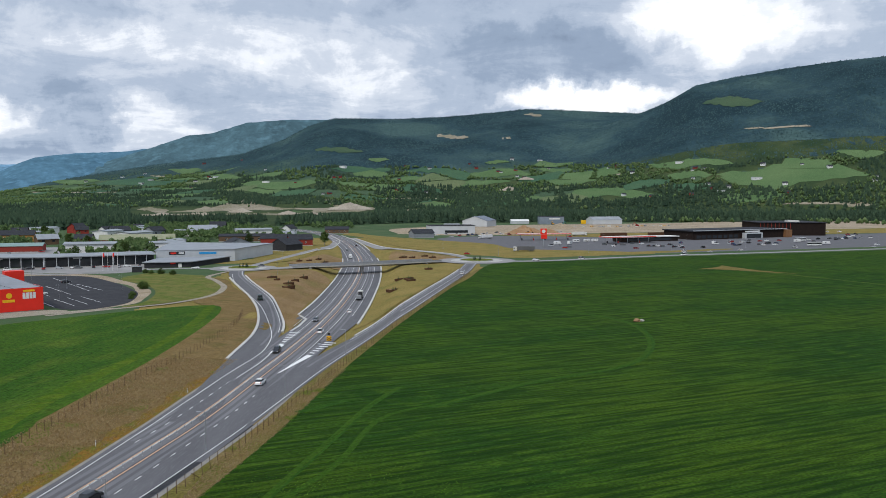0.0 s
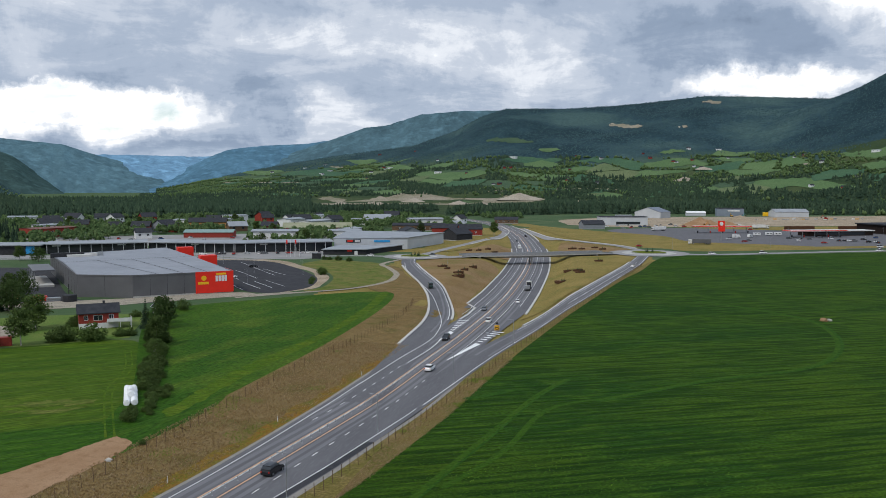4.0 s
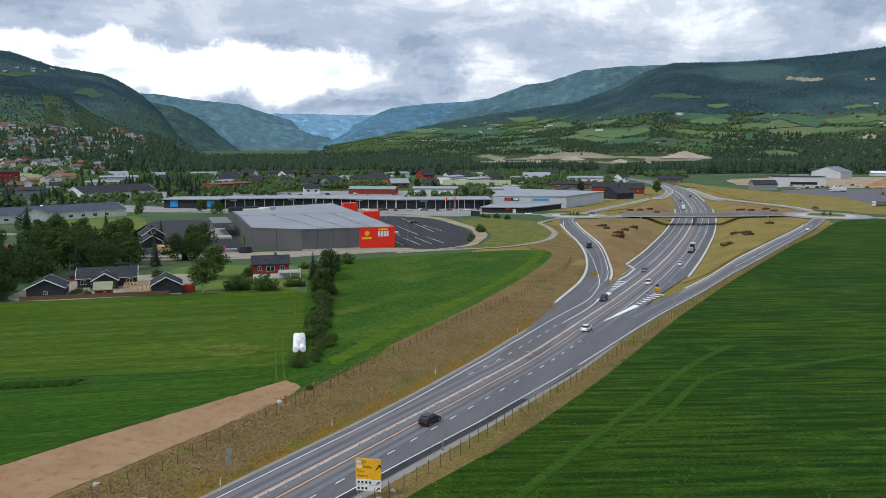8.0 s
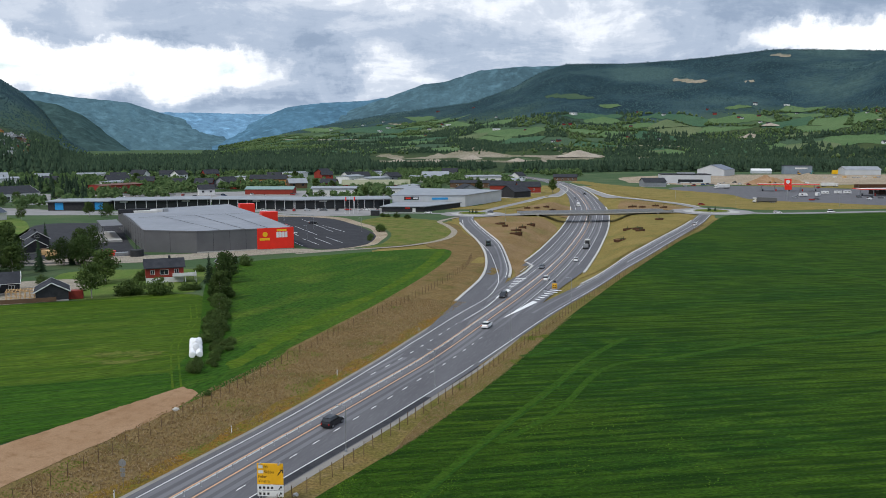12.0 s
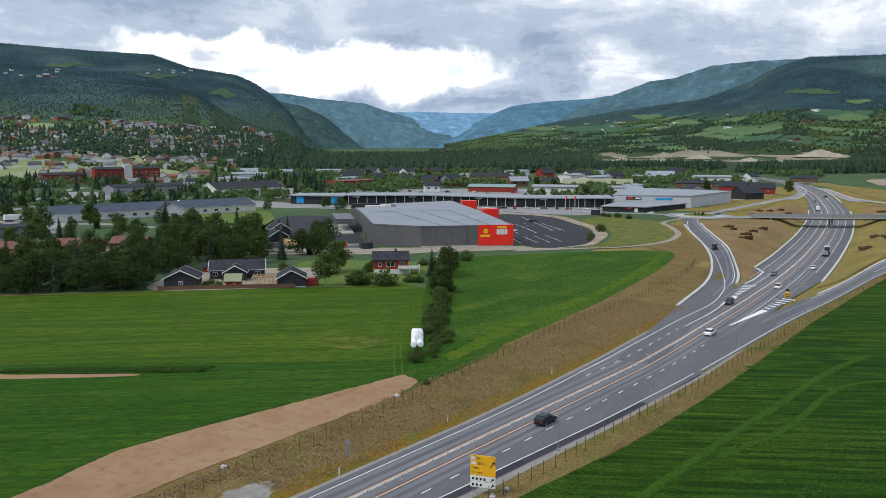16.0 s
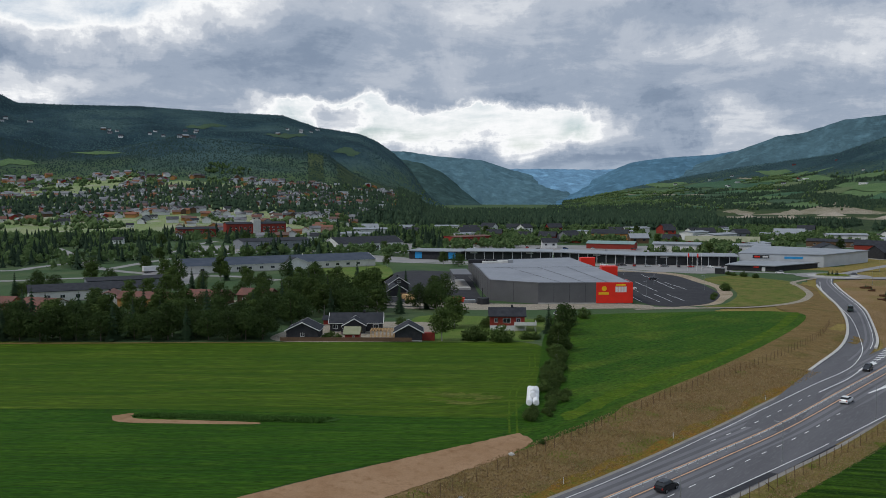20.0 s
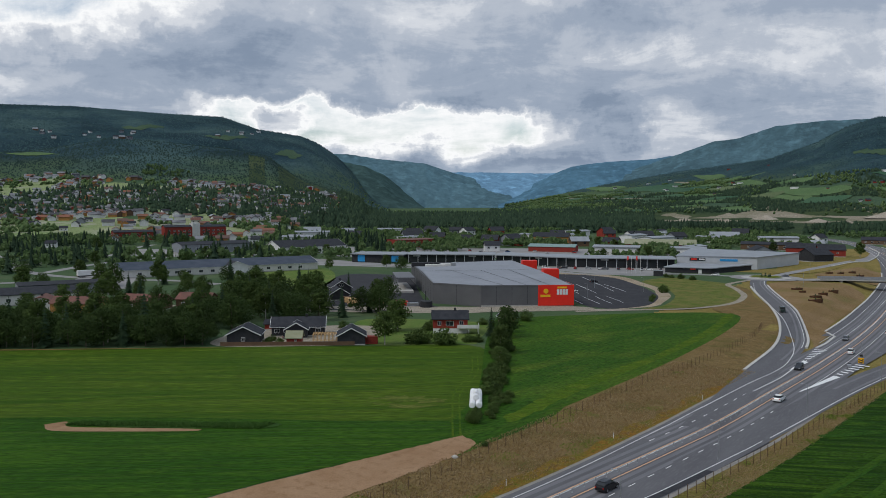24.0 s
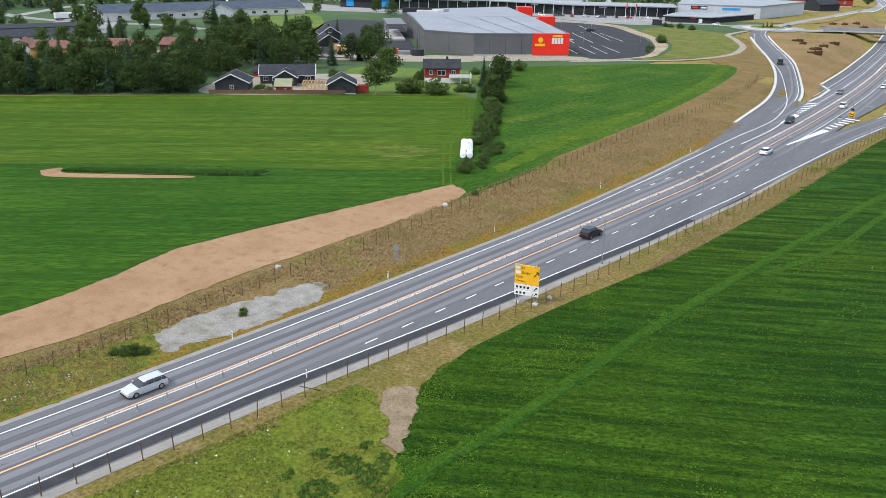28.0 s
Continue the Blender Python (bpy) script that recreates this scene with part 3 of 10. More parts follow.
GREEN_FIELD = grass("green_cereal", (0.017, 0.052, 0.005), (0.038, 0.075, 0.005), 0.022, 0.9, bump=0.3, bump_scale=1.6, stretch=(0.5, 1, 1), turn=0.443, col3=(0.048, 0.100, 0.008), scale3=0.3, rows=(0.443, 0.7, (0.006, 0.024, 0.002), 0.8), lo=0.40, hi=0.62, grain=(3.0, 0.6))
MEADOW = grass("mown_meadow", (0.036, 0.076, 0.005), (0.060, 0.098, 0.008), 0.05, 0.9, bump=0.15, bump_scale=1.2, stretch=(0.16, 1, 1), turn=0.75, col3=(0.074, 0.108, 0.011), scale3=0.22, rows=(0.62, 0.35, (0.022, 0.058, 0.004), 0.6), grain=(1.6, 0.55))
MEADOW_DARK = grass("young_grass", (0.021, 0.064, 0.005), (0.032, 0.080, 0.006), 0.06, 0.9, bump=0.2, bump_scale=1.2, stretch=(0.2, 1, 1), turn=0.75, col3=(0.042, 0.09, 0.008), scale3=0.3, rows=(0.62, 0.7, (0.014, 0.044, 0.004), 0.6), grain=(2.4, 0.55))
MEADOW_LUSH = grass("lush_meadow", (0.024, 0.066, 0.006), (0.042, 0.088, 0.008), 0.035, 0.9, bump=0.25, bump_scale=0.9, col3=(0.068, 0.105, 0.012), scale3=0.12, stretch=(1, 0.35, 1), turn=-0.2, lo=0.42, hi=0.58, grain=(1.4, 0.5))
WEEDS = grass("weedy_grass", (0.080, 0.112, 0.012), (0.125, 0.125, 0.020), 0.15, 0.9, bump=0.2, bump_scale=2.0, col3=(0.048, 0.085, 0.010), scale3=0.3)
LAWN = grass("lawn", (0.075, 0.13, 0.025), (0.12, 0.15, 0.04), 0.08, 0.9, bump=0.05, bump_scale=2)
SOIL = grass("bare_soil", (0.25, 0.150, 0.082), (0.31, 0.200, 0.118), 0.08, 0.95, bump=0.06, bump_scale=3.5, col3=(0.21, 0.122, 0.064), scale3=0.5, grain=(5.0, 0.16))
DIRT = grass("stony_dirt", (0.17, 0.125, 0.078), (0.23, 0.175, 0.118), 0.5, 0.95, bump=0.08, bump_scale=4.0, col3=(0.12, 0.105, 0.045), scale3=0.8, grain=(6.0, 0.3))
SAND = grass("sandy_ground", (0.27, 0.215, 0.15), (0.34, 0.28, 0.21), 0.02, 0.95, bump=0.2, bump_scale=0.6, col3=(0.20, 0.155, 0.09), scale3=0.08)
TRACK = grass("gravel_track", (0.30, 0.265, 0.215), (0.24, 0.21, 0.16), 0.3, 0.95, bump=0.04, bump_scale=3)
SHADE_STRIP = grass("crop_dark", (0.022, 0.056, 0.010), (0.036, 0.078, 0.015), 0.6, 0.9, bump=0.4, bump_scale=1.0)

def right_edge(y):
    """The right edge line's distance from the middle barrier."""
    return np.interp(y, (-250, 40, 55, 69, 82, 93, 106, 127, 158, 200), (5.0, 5.0, 5.2, 6.2, 7.2, 7.9, 8.5, 9.7, 10.6, 11.2))


main_near = cut_line(main_line, -250, 1140)
ys = main_near[:, 1]
# edges of the carriageway, as offsets from the middle barrier
wide_l = -6.6 - 3.0 * smooth(110, 190, ys) + 1.2 * smooth(240, 300, ys) - 4.6 * smooth(300, 380, ys) + 3.0 * smooth(620, 760, ys)
wide_r = np.where(ys < 200, np.minimum(right_edge(ys) + 1.7, 11.6), 10.3 + 1.3 * (1 - smooth(200, 230, ys)) - 1.0 * smooth(190, 230, ys) + 3.6 * smooth(240, 330, ys) - 2.0 * smooth(640, 760, ys))
road = setting("road", strip_mesh("road", main_near, wide_l, wide_r, ASPHALT, 0.10), "grey asphalt main road running into a cutting", "road")
near260 = cut_line(main_line, -250, 250)
sheet("verge_1", [(-120, -240), (-72, -20), (-66, 30), (-58, 80), (-52, 130), (-46, 200), (-50, 262), (-57, 290), (-68, 325), (-82, 365), (-100, 405), (-112, 440), (-125, 450), (-113, 395), (-104, 352), (-94, 335), (-88, 290), (-86, 229), (-86, 180), (-88, 140), (-88, 95), (-92, 45), (-104, -30), (-155, -250)], VERGE, 0.035, "dry brown grass bank beside the road", "verge", cell=8)
sheet("verge_2", [(-112, -240), (-76, -20), (-64, 30), (-57, 80), (-50, 130), (-42, 190), (-28, 245), (-20, 285), (-6, 370), (8, 440), (20, 500), (24.5, 505), (13.5, 445), (3.5, 395), (-14.5, 288), (-22.5, 235), (-28, 185), (-32, 145), (-41, 98), (-45, 72), (-38, 52), (-30, 20), (-56, -100), (-85, -250)], OLIVE, 0.03, "dry grass strip beside the road", "verge", cell=8)
near200 = cut_line(main_line, -250, 205)
setting("shoulder_1", strip_mesh("shoulder", near200, right_edge(near200[:, 1]) + 1.5, right_edge(near200[:, 1]) + 3.1 - 0.8 * smooth(90, 160, near200[:, 1]), GRAVEL, 0.07), "pale gravel shoulder along the road", "shoulder")
setting("shoulder_2", strip_mesh("shoulder", near260, -7.4 - 3.0 * smooth(110, 190, near260[:, 1]), -6.3 - 3.0 * smooth(110, 190, near260[:, 1]), GRAVEL, 0.07), "narrow gravel shoulder along the road", "shoulder")
grass_run = cut_line(main_line, 20, 228)
RUSTY = grass("rusty_verge_grass", (0.19, 0.095, 0.018), (0.135, 0.10, 0.02), 0.12, 0.95, bump=0.2, bump_scale=1.5, col3=(0.085, 0.105, 0.022), scale3=0.25)
setting("verge_3", strip_mesh("verge", grass_run, -10.6 - 3.0 * smooth(110, 190, grass_run[:, 1]) + 1.2 * np.sin(grass_run[:, 1] * 0.31) * np.sin(grass_run[:, 1] * 0.13), -7.4 - 3.0 * smooth(110, 190, grass_run[:, 1]), RUSTY, 0.075), "rusty brown grass edge beside the road", "verge")

# rough dry grass under and between the roads of the interchange
lo_line = cut_line(main_line, 168, 868)
_v, _f = [], []
_cuts = (-78, -55, -40, -29, -25, -21, -17, -13.8, 13.8, 17, 21, 25, 29, 40, 55, 78)
for d in _cuts:
    q = offset(lo_line, d)
    _v += list(np.c_[q, height(q[:, 0], q[:, 1]) - 0.2])
for j in range(len(_cuts) - 1):
    _f += [(j * len(lo_line) + i, (j + 1) * len(lo_line) + i, (j + 1) * len(lo_line) + i + 1, j * len(lo_line) + i + 1) for i in range(len(lo_line) - 1)]
setting("bank_ground", mesh_from("bank_ground", _v, _f, GOLD), "dry golden grass between the roads of the interchange", "grass")

RAMP_L = spline([(-50, 165), (-52.5, 200), (-55, 240), (-57.5, 275), (-62, 305), (-69.5, 336), (-81, 373), (-94, 409), (-105, 440), (-114, 468), (-119, 490)], 160)
RAMP_R = spline([(-44, 140), (-38.5, 180), (-31, 235), (-21, 295), (-12.5, 343), (-3, 400), (6, 452), (12, 490), (16, 525), (19, 550)], 160)
setting("road_slip_left", wide_strip("road", RAMP_L, np.linspace(-4.4, 4.0, 13), ASPHALT, 0.12), "curved grey slip road climbing to a roundabout", "road")
setting("road_slip_right", wide_strip("road", RAMP_R, np.linspace(-3.8, 3.8, 11), ASPHALT, 0.12), "straight grey slip road climbing to a roundabout", "road")
ROUND_L, ROUND_R = (-120, 509), (22.5, 567)
RIGHT_ROAD = spline([(38, 566), (55, 562), (82, 572), (125, 595), (170, 616), (266, 652), (357, 688), (480, 735), (700, 800)], 140)
setting("road_right", strip_mesh("road", RIGHT_ROAD, -4.4, 4.4, ASPHALT_OLD, 0.12), "pale grey road along the field to the service area", "road")
BRIDGE = spline([(-104, 508), (-92, 510), (-50, 526), (-12, 548), (6, 561)], 80)
FAR_L = spline([(-118, 526), (-114, 570), (-109, 610), (-104, 660), (-98, 720), (-101, 800), (-122, 900)], 80)
setting("road_slip_far_left", strip_mesh("road", FAR_L, -3.2, 3.2, ASPHALT_OLD, 0.11), "pale slip road curving down beyond the bridge", "road")
FAR_R = spline([(20, 585), (2, 630), (-25, 668), (-48, 700), (-66, 755), (-92, 850)], 80)
setting("road_slip_far_right", strip_mesh("road", FAR_R, -3.2, 3.2, ASPHALT_OLD, 0.11), "slip road curving down beyond the bridge", "road")
LEFT_ROAD = spline([(-138, 508), (-165, 505), (-192, 488), (-215, 470), (-260, 478), (-330, 448), (-420, 420)], 90)
setting("road_left", strip_mesh("road", LEFT_ROAD, -3.5, 3.5, ASPHALT_OLD, 0.11), "grey road to the shopping area", "road")
STORE_ROAD = spline([(-128, 330), (-152, 312), (-172, 294), (-185, 279), (-222, 257), (-262, 240), (-330, 215)], 80)
setting("road_store", strip_mesh("road", STORE_ROAD, -2.4, 2.4, TRACK, 0.09), "pale service road in front of the store", "road")
FIELD_TRACK = spline([(-124, 488), (-127, 458), (-118, 438), (-107, 412), (-103, 394), (-101.7, 378), (-104.3, 362), (-112.6, 344), (-129, 328), (-146, 310)], 90)
setting("track", strip_mesh("track", FIELD_TRACK, -1.5, 1.5, TRACK, 0.10), "narrow pale gravel path round the meadow", "track")


def ring(name, centre, r0, r1, material, lift, label, category, thick=0.0):
    n = 56
    t = np.linspace(0, 2 * math.pi, n, endpoint=False)
    v = []
    for r in (r0, r1):
        x, y = centre[0] + r * np.cos(t), centre[1] + r * np.sin(t)
        v += [(a, b, c + lift) for a, b, c in zip(x, y, height(x, y))]
    f = [(i, n + i, n + (i + 1) % n, (i + 1) % n) for i in range(n)]
    return setting(name, mesh_from(name, v, f, material), label, category)


for k, c, ri, ro in (("left", ROUND_L, 9.0, 20.0), ("right", ROUND_R, 11.0, 26.0)):
    ring("roundabout_" + k, c, ri + 2.5, ro, ASPHALT_OLD, 0.16, "grey asphalt roundabout lane", "roundabout")
    ring("apron_" + k, c, ri - 0.5, ri + (ro - ri) * 0.42, CONCRETE, 0.22, "pale paved ring of the roundabout", "roundabout")
    ring("island_" + k, c, 0.01, ri, WEEDS, 0.75, "raised green roundabout island", "roundabout")
    bm = bmesh.new()
    for i in range(40):
        a = i * 2 * math.pi / 40
        bx = Matrix.Translation((c[0] + ri * math.cos(a), c[1] + ri * math.sin(a), h1(*c))) @ Matrix.Rotation(a, 4, "Z")
        box(bm, -0.15, 0.15, -0.75, 0.75, 0.1, 0.78, bx)
    me = bpy.data.meshes.new("kerb")
    bm.to_mesh(me)
    bm.free()
    me.materials.append(CONCRETE)
    setting("kerb_" + k, me, "concrete kerb round the roundabout island", "kerb")

# ---- fields and bare ground ----
field_edge = [(-34, 15), (-37.5, 48), (-41, 55.5), (-45, 64), (-47, 70), (-45, 84), (-42.6, 96), (-36.5, 122), (-31, 160), (-27, 200), (-23, 235), (-15, 290), (3, 398), (14, 450), (24, 512), (34, 545), (54, 555), (90, 568), (170, 606), (266, 640), (357, 676), (480, 722), (640, 770)]
sheet("field_1", field_edge + [(760, 500), (700, 100), (420, -150), (100, -220), (-60, -150)], GREEN_FIELD, 0.07, "large dark green cereal field with drill rows", "field", cell=14)
sheet("field_2", [(-97, 165), (-120, 205), (-145, 250), (-156, 279), (-131, 311), (-106, 335), (-92, 339), (-85.5, 325), (-81, 285), (-79, 229), (-79.5, 190), (-81, 150), (-84, 138)], MEADOW_LUSH, 0.07, "bright green meadow beside the slip road", "field")
sheet("field_3", [(-96, 152), (-112, 185), (-136, 219), (-165, 199), (-200, 172), (-240, 140), (-300, 95), (-360, 40), (-240, 20), (-154, 92), (-128, 108), (-100, 131), (-91, 128)], MEADOW, 0.06, "mown green meadow with pale stripes", "field")
sheet("field_4", [(-88.5, 137), (-93.9, 141), (-110.9, 129), (-124.1, 121.4), (-151.1, 104.7), (-169.7, 91.3), (-200, 67), (-240, 35), (-255, -60), (-130, -80), (-99.5, 40), (-99, 64), (-100.5, 79), (-96.5, 98), (-90, 120)], MEADOW_DARK, 0.065, "darker green young grass field", "field")
sheet("soil", [(-86.5, 134), (-81, 130), (-80.5, 118), (-83, 95), (-85, 74), (-85.5, 56), (-88, 43), (-96, 0), (-108, -40), (-130, -60), (-112, 0), (-100, 40), (-98.6, 64), (-100.2, 79), (-96.3, 97), (-90, 120)], SOIL, 0.09, "bare brown soil track along the fence", "soil", ragged=0.5)
sheet("meadow_corner", [(-80, 122), (-79, 160), (-90, 178), (-108, 174), (-114, 152), (-104, 128), (-88, 118)], MEADOW_LUSH, 0.048, "bright grass at the meadow corner", "grass", cell=8)
sheet("yard_behind", [(-300, 570), (-230, 600), (-200, 670), (-215, 720), (-300, 720), (-420, 650), (-480, 570), (-440, 500), (-390, 540)], ASPHALT_OLD, 0.05, "grey asphalt yard behind the shopping row", "yard", cell=40)
sheet("soil_strip", [(-158.5, 93), (-153, 91.5), (-142, 98.5), (-131, 106.5), (-131.5, 108), (-143, 101), (-153, 95), (-157, 97)], SOIL, 0.10, "narrow bare soil strip in the meadow", "soil")
sheet("bank_weeds_ground", [(-92, 10), (-84.5, 40), (-82, 52), (-79.5, 59), (-76, 55), (-73.2, 52), (-75.5, 38), (-80, 12)], grass("yellowing_weeds", (0.13, 0.118, 0.022), (0.085, 0.105, 0.016), 0.2, 0.95, bump=0.2, bump_scale=2.0, col3=(0.05, 0.07, 0.014), scale3=0.35), 0.095, "green and yellow weeds on the lower bank", "weeds", ragged=1.5)
sheet("stone_bank", [(-79.0, 57), (-79.2, 60), (-78.6, 66.5), (-76.7, 74.7), (-74.7, 80.9), (-72, 81), (-70.4, 78), (-69.4, 75), (-71.3, 66), (-73.2, 59.6), (-73.8, 55.8)], STONES, 0.10, "grey crushed stone bank beside the road", "bank", ragged=1.4)
sheet("soil_patch", [(-48.4, 62.8), (-47.4, 64.8), (-46.0, 64.8), (-43.3, 61.1), (-40.5, 55.0), (-42.0, 54.6), (-43.6, 57.2), (-46.0, 59.6)], DIRT, 0.10, "bare brown soil patch at the field corner", "soil", ragged=1.1)
sheet("weeds", [(-60, 30), (-55, 42), (-53, 53.7), (-51.2, 61), (-46.4, 60), (-41.6, 54.0), (-37, 48), (-33, 20), (-50, 10)], WEEDS, 0.08, "weedy green grass at the field corner", "weeds", ragged=1.2)
sheet("slope_1", [(-52, 285), (-56, 303), (-64, 330), (-77, 373), (-90, 407), (-101, 437), (-110, 468), (-104, 494), (-86, 500), (-66, 488), (-61, 420), (-60, 360), (-55, 325)], SLOPE, 0.06, "bare brown earth slope between the roads", "slope", cell=5)
sheet("slope_2", [(-31, 290), (-23, 325), (-14, 372), (-2, 440), (7, 496), (8, 530), (-8, 536), (-34, 515), (-33.5, 420), (-32, 340)], GOLD, 0.06, "dry golden grass slope between the roads", "slope", cell=5)
sheet("slope_3", [(-66, 548), (-100, 545), (-94, 600), (-84, 640), (-73, 630)], SLOPE, 0.06, "bare brown earth beyond the bridge", "slope", cell=5)
sheet("slope_4", [(-36, 560), (-6, 565), (10, 600), (-5, 625), (-28, 655), (-40, 650)], SLOPE, 0.06, "bare brown earth beyond the bridge", "slope", cell=5)
sheet("dry_grass_1", [(-6, 660), (30, 625), (50, 590), (110, 612), (160, 636), (120, 665), (60, 690), (40, 760), (-20, 830), (-70, 900), (-100, 960), (-110, 930), (-75, 850), (-50, 760), (-30, 700)], GOLD, 0.06, "golden dry grass beyond the roundabout", "grass", cell=30)
sheet("dry_grass_5", [(-12, 640), (-13, 760), (8, 757), (38, 712), (40, 655), (58, 641), (80, 639), (108, 643), (169, 662), (230, 690), (228, 678), (163, 640), (99, 618), (71, 607), (50, 598), (31, 612), (4, 622)], GOLD, 0.065, "dry golden grass between the road and the service area", "grass", cell=30)
sheet("dry_grass_2", [(-145, 470), (-130, 462), (-118, 440), (-104, 396), (-104, 368), (-116, 344), (-128, 334), (-124, 350), (-131, 385), (-146, 415), (-170, 445), (-165, 478)], grass("green_and_dry_grass", (0.085, 0.115, 0.022), (0.155, 0.135, 0.045), 0.12, 0.95, bump=0.2, bump_scale=1.6, col3=(0.055, 0.088, 0.015), scale3=0.25), 0.06, "rough green and dry grass beside the car park", "grass", cell=20)
sheet("dry_grass_3", [(-140, 540), (-105, 560), (-98, 640), (-105, 720), (-125, 650), (-128, 590), (-150, 545)], GOLD, 0.06, "golden dry grass bank beside the white building", "grass", cell=20)
sheet("car_park", [(-148, 327), (-137, 327), (-130, 342), (-131, 358), (-138, 382), (-151, 405), (-170, 432), (-194, 458), (-222, 462), (-240, 440), (-200, 385), (-165, 345)], ASPHALT_DARK, 0.08, "dark fresh asphalt car park with white bays", "car park", cell=30)
sheet("gravel_edge", [(-135, 327), (-126, 345), (-128, 362), (-134, 388), (-148, 414), (-168, 440), (-192, 467), (-230, 474), (-260, 450), (-240, 430), (-190, 440), (-155, 415), (-138, 375)], SAND, 0.05, "pale gravel edge round the car park", "gravel", cell=30)
sheet("store_yard", [(-188, 296), (-166, 308), (-152, 320), (-146, 316), (-180, 282), (-215, 262), (-262, 250), (-300, 330), (-330, 385), (-295, 398), (-276, 378), (-209, 297)], ASPHALT_DARK, 0.05, "dark asphalt yard beside the store", "yard", cell=30)
sheet("store_front", [(-188, 298), (-155, 324), (-144, 318), (-182, 283), (-232, 260), (-232, 270)], TRACK, 0.07, "pale gravel in front of the store", "gravel", cell=30)
sheet("mall_yard", [(-176, 520), (-182, 478), (-225, 478), (-262, 486), (-345, 450), (-420, 425), (-440, 470), (-340, 470), (-190, 545)], ASPHALT_OLD, 0.04, "grey asphalt forecourt of the shopping row", "yard", cell=40)
sheet("service_area", [(62, 590), (110, 612), (170, 640), (266, 676), (357, 712), (480, 760), (640, 830), (760, 1060), (640, 1010), (420, 930), (300, 890), (180, 865), (90, 900), (20, 880), (-6, 830), (30, 750), (50, 690)], ASPHALT, 0.05, "wide grey asphalt service area", "yard", cell=50)
sheet("bare_site", [(-50, 940), (20, 905), (90, 930), (180, 960), (300, 1000), (420, 1040), (600, 1120), (860, 1300), (760, 1480), (500, 1380), (300, 1270), (60, 1190), (-60, 1080)], SAND, 0.07, "bare sandy ground round the sheds", "ground", cell=60)
sheet("dry_grass_4", [(60, 905), (180, 875), (300, 900), (420, 940), (640, 1020), (860, 1180), (860, 1290), (600, 1115), (420, 1035), (180, 950)], GOLD, 0.09, "golden dry grass behind the service area", "grass", cell=60)
sheet("garden", [(-138, 222), (-164, 202), (-182, 214), (-200, 240), (-192, 252), (-165, 262), (-150, 262), (-146, 240)], LAWN, 0.08, "lawn round the red house", "lawn", cell=20)
sheet("house_yard", [(-166, 200), (-200, 174), (-214, 190), (-212, 212), (-190, 232), (-176, 224)], TRACK, 0.085, "gravel yard between the dark houses", "yard", cell=20)
sheet("meadow_town", [(-300, 342), (-262, 285), (-330, 330), (-405, 370), (-440, 420), (-370, 410)], LAWN, 0.05, "rough meadow behind the store", "grass", cell=40)


# ---- markings ----
def stripe(name, line, d, w, material, parent=None, lift=0.135, label=""):
    return part_mesh(name, strip_mesh(name, line, d - w / 2, d + w / 2, material, lift), parent or road, label)


n_main = cut_line(main_line, -250, 1100)
yy = n_main[:, 1]
left_near = cut_line(main_line, -250, 235)
left_near = cut_line(main_line, -250, 182)
stripe("edge_line", left_near, -5.2 - 3.0 * smooth(110, 182, left_near[:, 1]), 0.17, WHITE_LINE)
LINE_L = spline([(-55.4, 181), (-53.4, 213), (-52.0, 232), (-52.3, 248), (-55.6, 273), (-61.5, 299), (-70.5, 330), (-84.5, 370), (-98.5, 407), (-109, 440), (-117, 470)], 120)
stripe("ramp_line", LINE_L, 0.0, 0.2, WHITE_LINE, lift=0.155)
stripe("ramp_line", spline([(-50.3, 204), (-48.8, 223), (-48.9, 238)], 20), 0.0, 0.24, WHITE_LINE, lift=0.15)
stripe("median_line", n_main, -1.32, 0.26, YELLOW_LINE)
stripe("median_line", n_main, -0.95, 0.22, WHITE_LINE)
stripe("median_line", n_main, 1.3, 0.26, YELLOW_LINE)
right_near = cut_line(main_line, -250, 164)
stripe("edge_line", right_near, right_edge(right_near[:, 1]), 0.16, WHITE_LINE)
for y0, y1, d in ((300, 1050, -9.3), (245, 1050, -5.0), (215, 1050, 4.9), (330, 1050, 8.8)):
    stripe("lane_line", cut_line(main_line, y0, y1), d, 0.17, WHITE_LINE)
stripe("edge_line", RAMP_L[56:], 3.0, 0.19, WHITE_LINE, lift=0.15)
stripe("edge_line", RAMP_R[10:], 3.0, 0.19, WHITE_LINE, lift=0.15)
stripe("edge_line", RAMP_R[48:], -3.0, 0.19, WHITE_LINE, lift=0.15)
stripe("centre_line", RAMP_R[70:140], 0.0, 0.2, WHITE_LINE, lift=0.15)
# worn wheel tracks and the dark new seam along the lanes
for d, w, m in ((-4.4, 0.9, TYRE_TRACK), (-2.5, 0.9, TYRE_TRACK), (2.3, 0.9, TYRE_TRACK), (4.0, 0.9, TYRE_TRACK), (0.0, 1.5, TYRE_TRACK)):
    stripe("wheel_track", n_main, d, w, m, lift=0.115)
for d in (-3.45, 3.15):
    stripe("oil_streak", n_main, d, 0.55, ASPHALT_OILY, lift=0.116)
edge_dark = cut_line(main_line, -250, 164)
stripe("new_seam", edge_dark, right_edge(edge_dark[:, 1]) + 0.85, 1.3, ASPHALT_DARK, lift=0.118)
far_dark = cut_line(main_line, 320, 620)
stripe("new_seam", far_dark, 11.4, 2.6, ASPHALT_OILY, lift=0.118)
stripe("new_seam", far_dark, -11.0, 2.2, ASPHALT_OILY, lift=0.118)
stripe("new_seam", RAMP_L[30:], -3.4, 1.8, ASPHALT_OILY, lift=0.14)
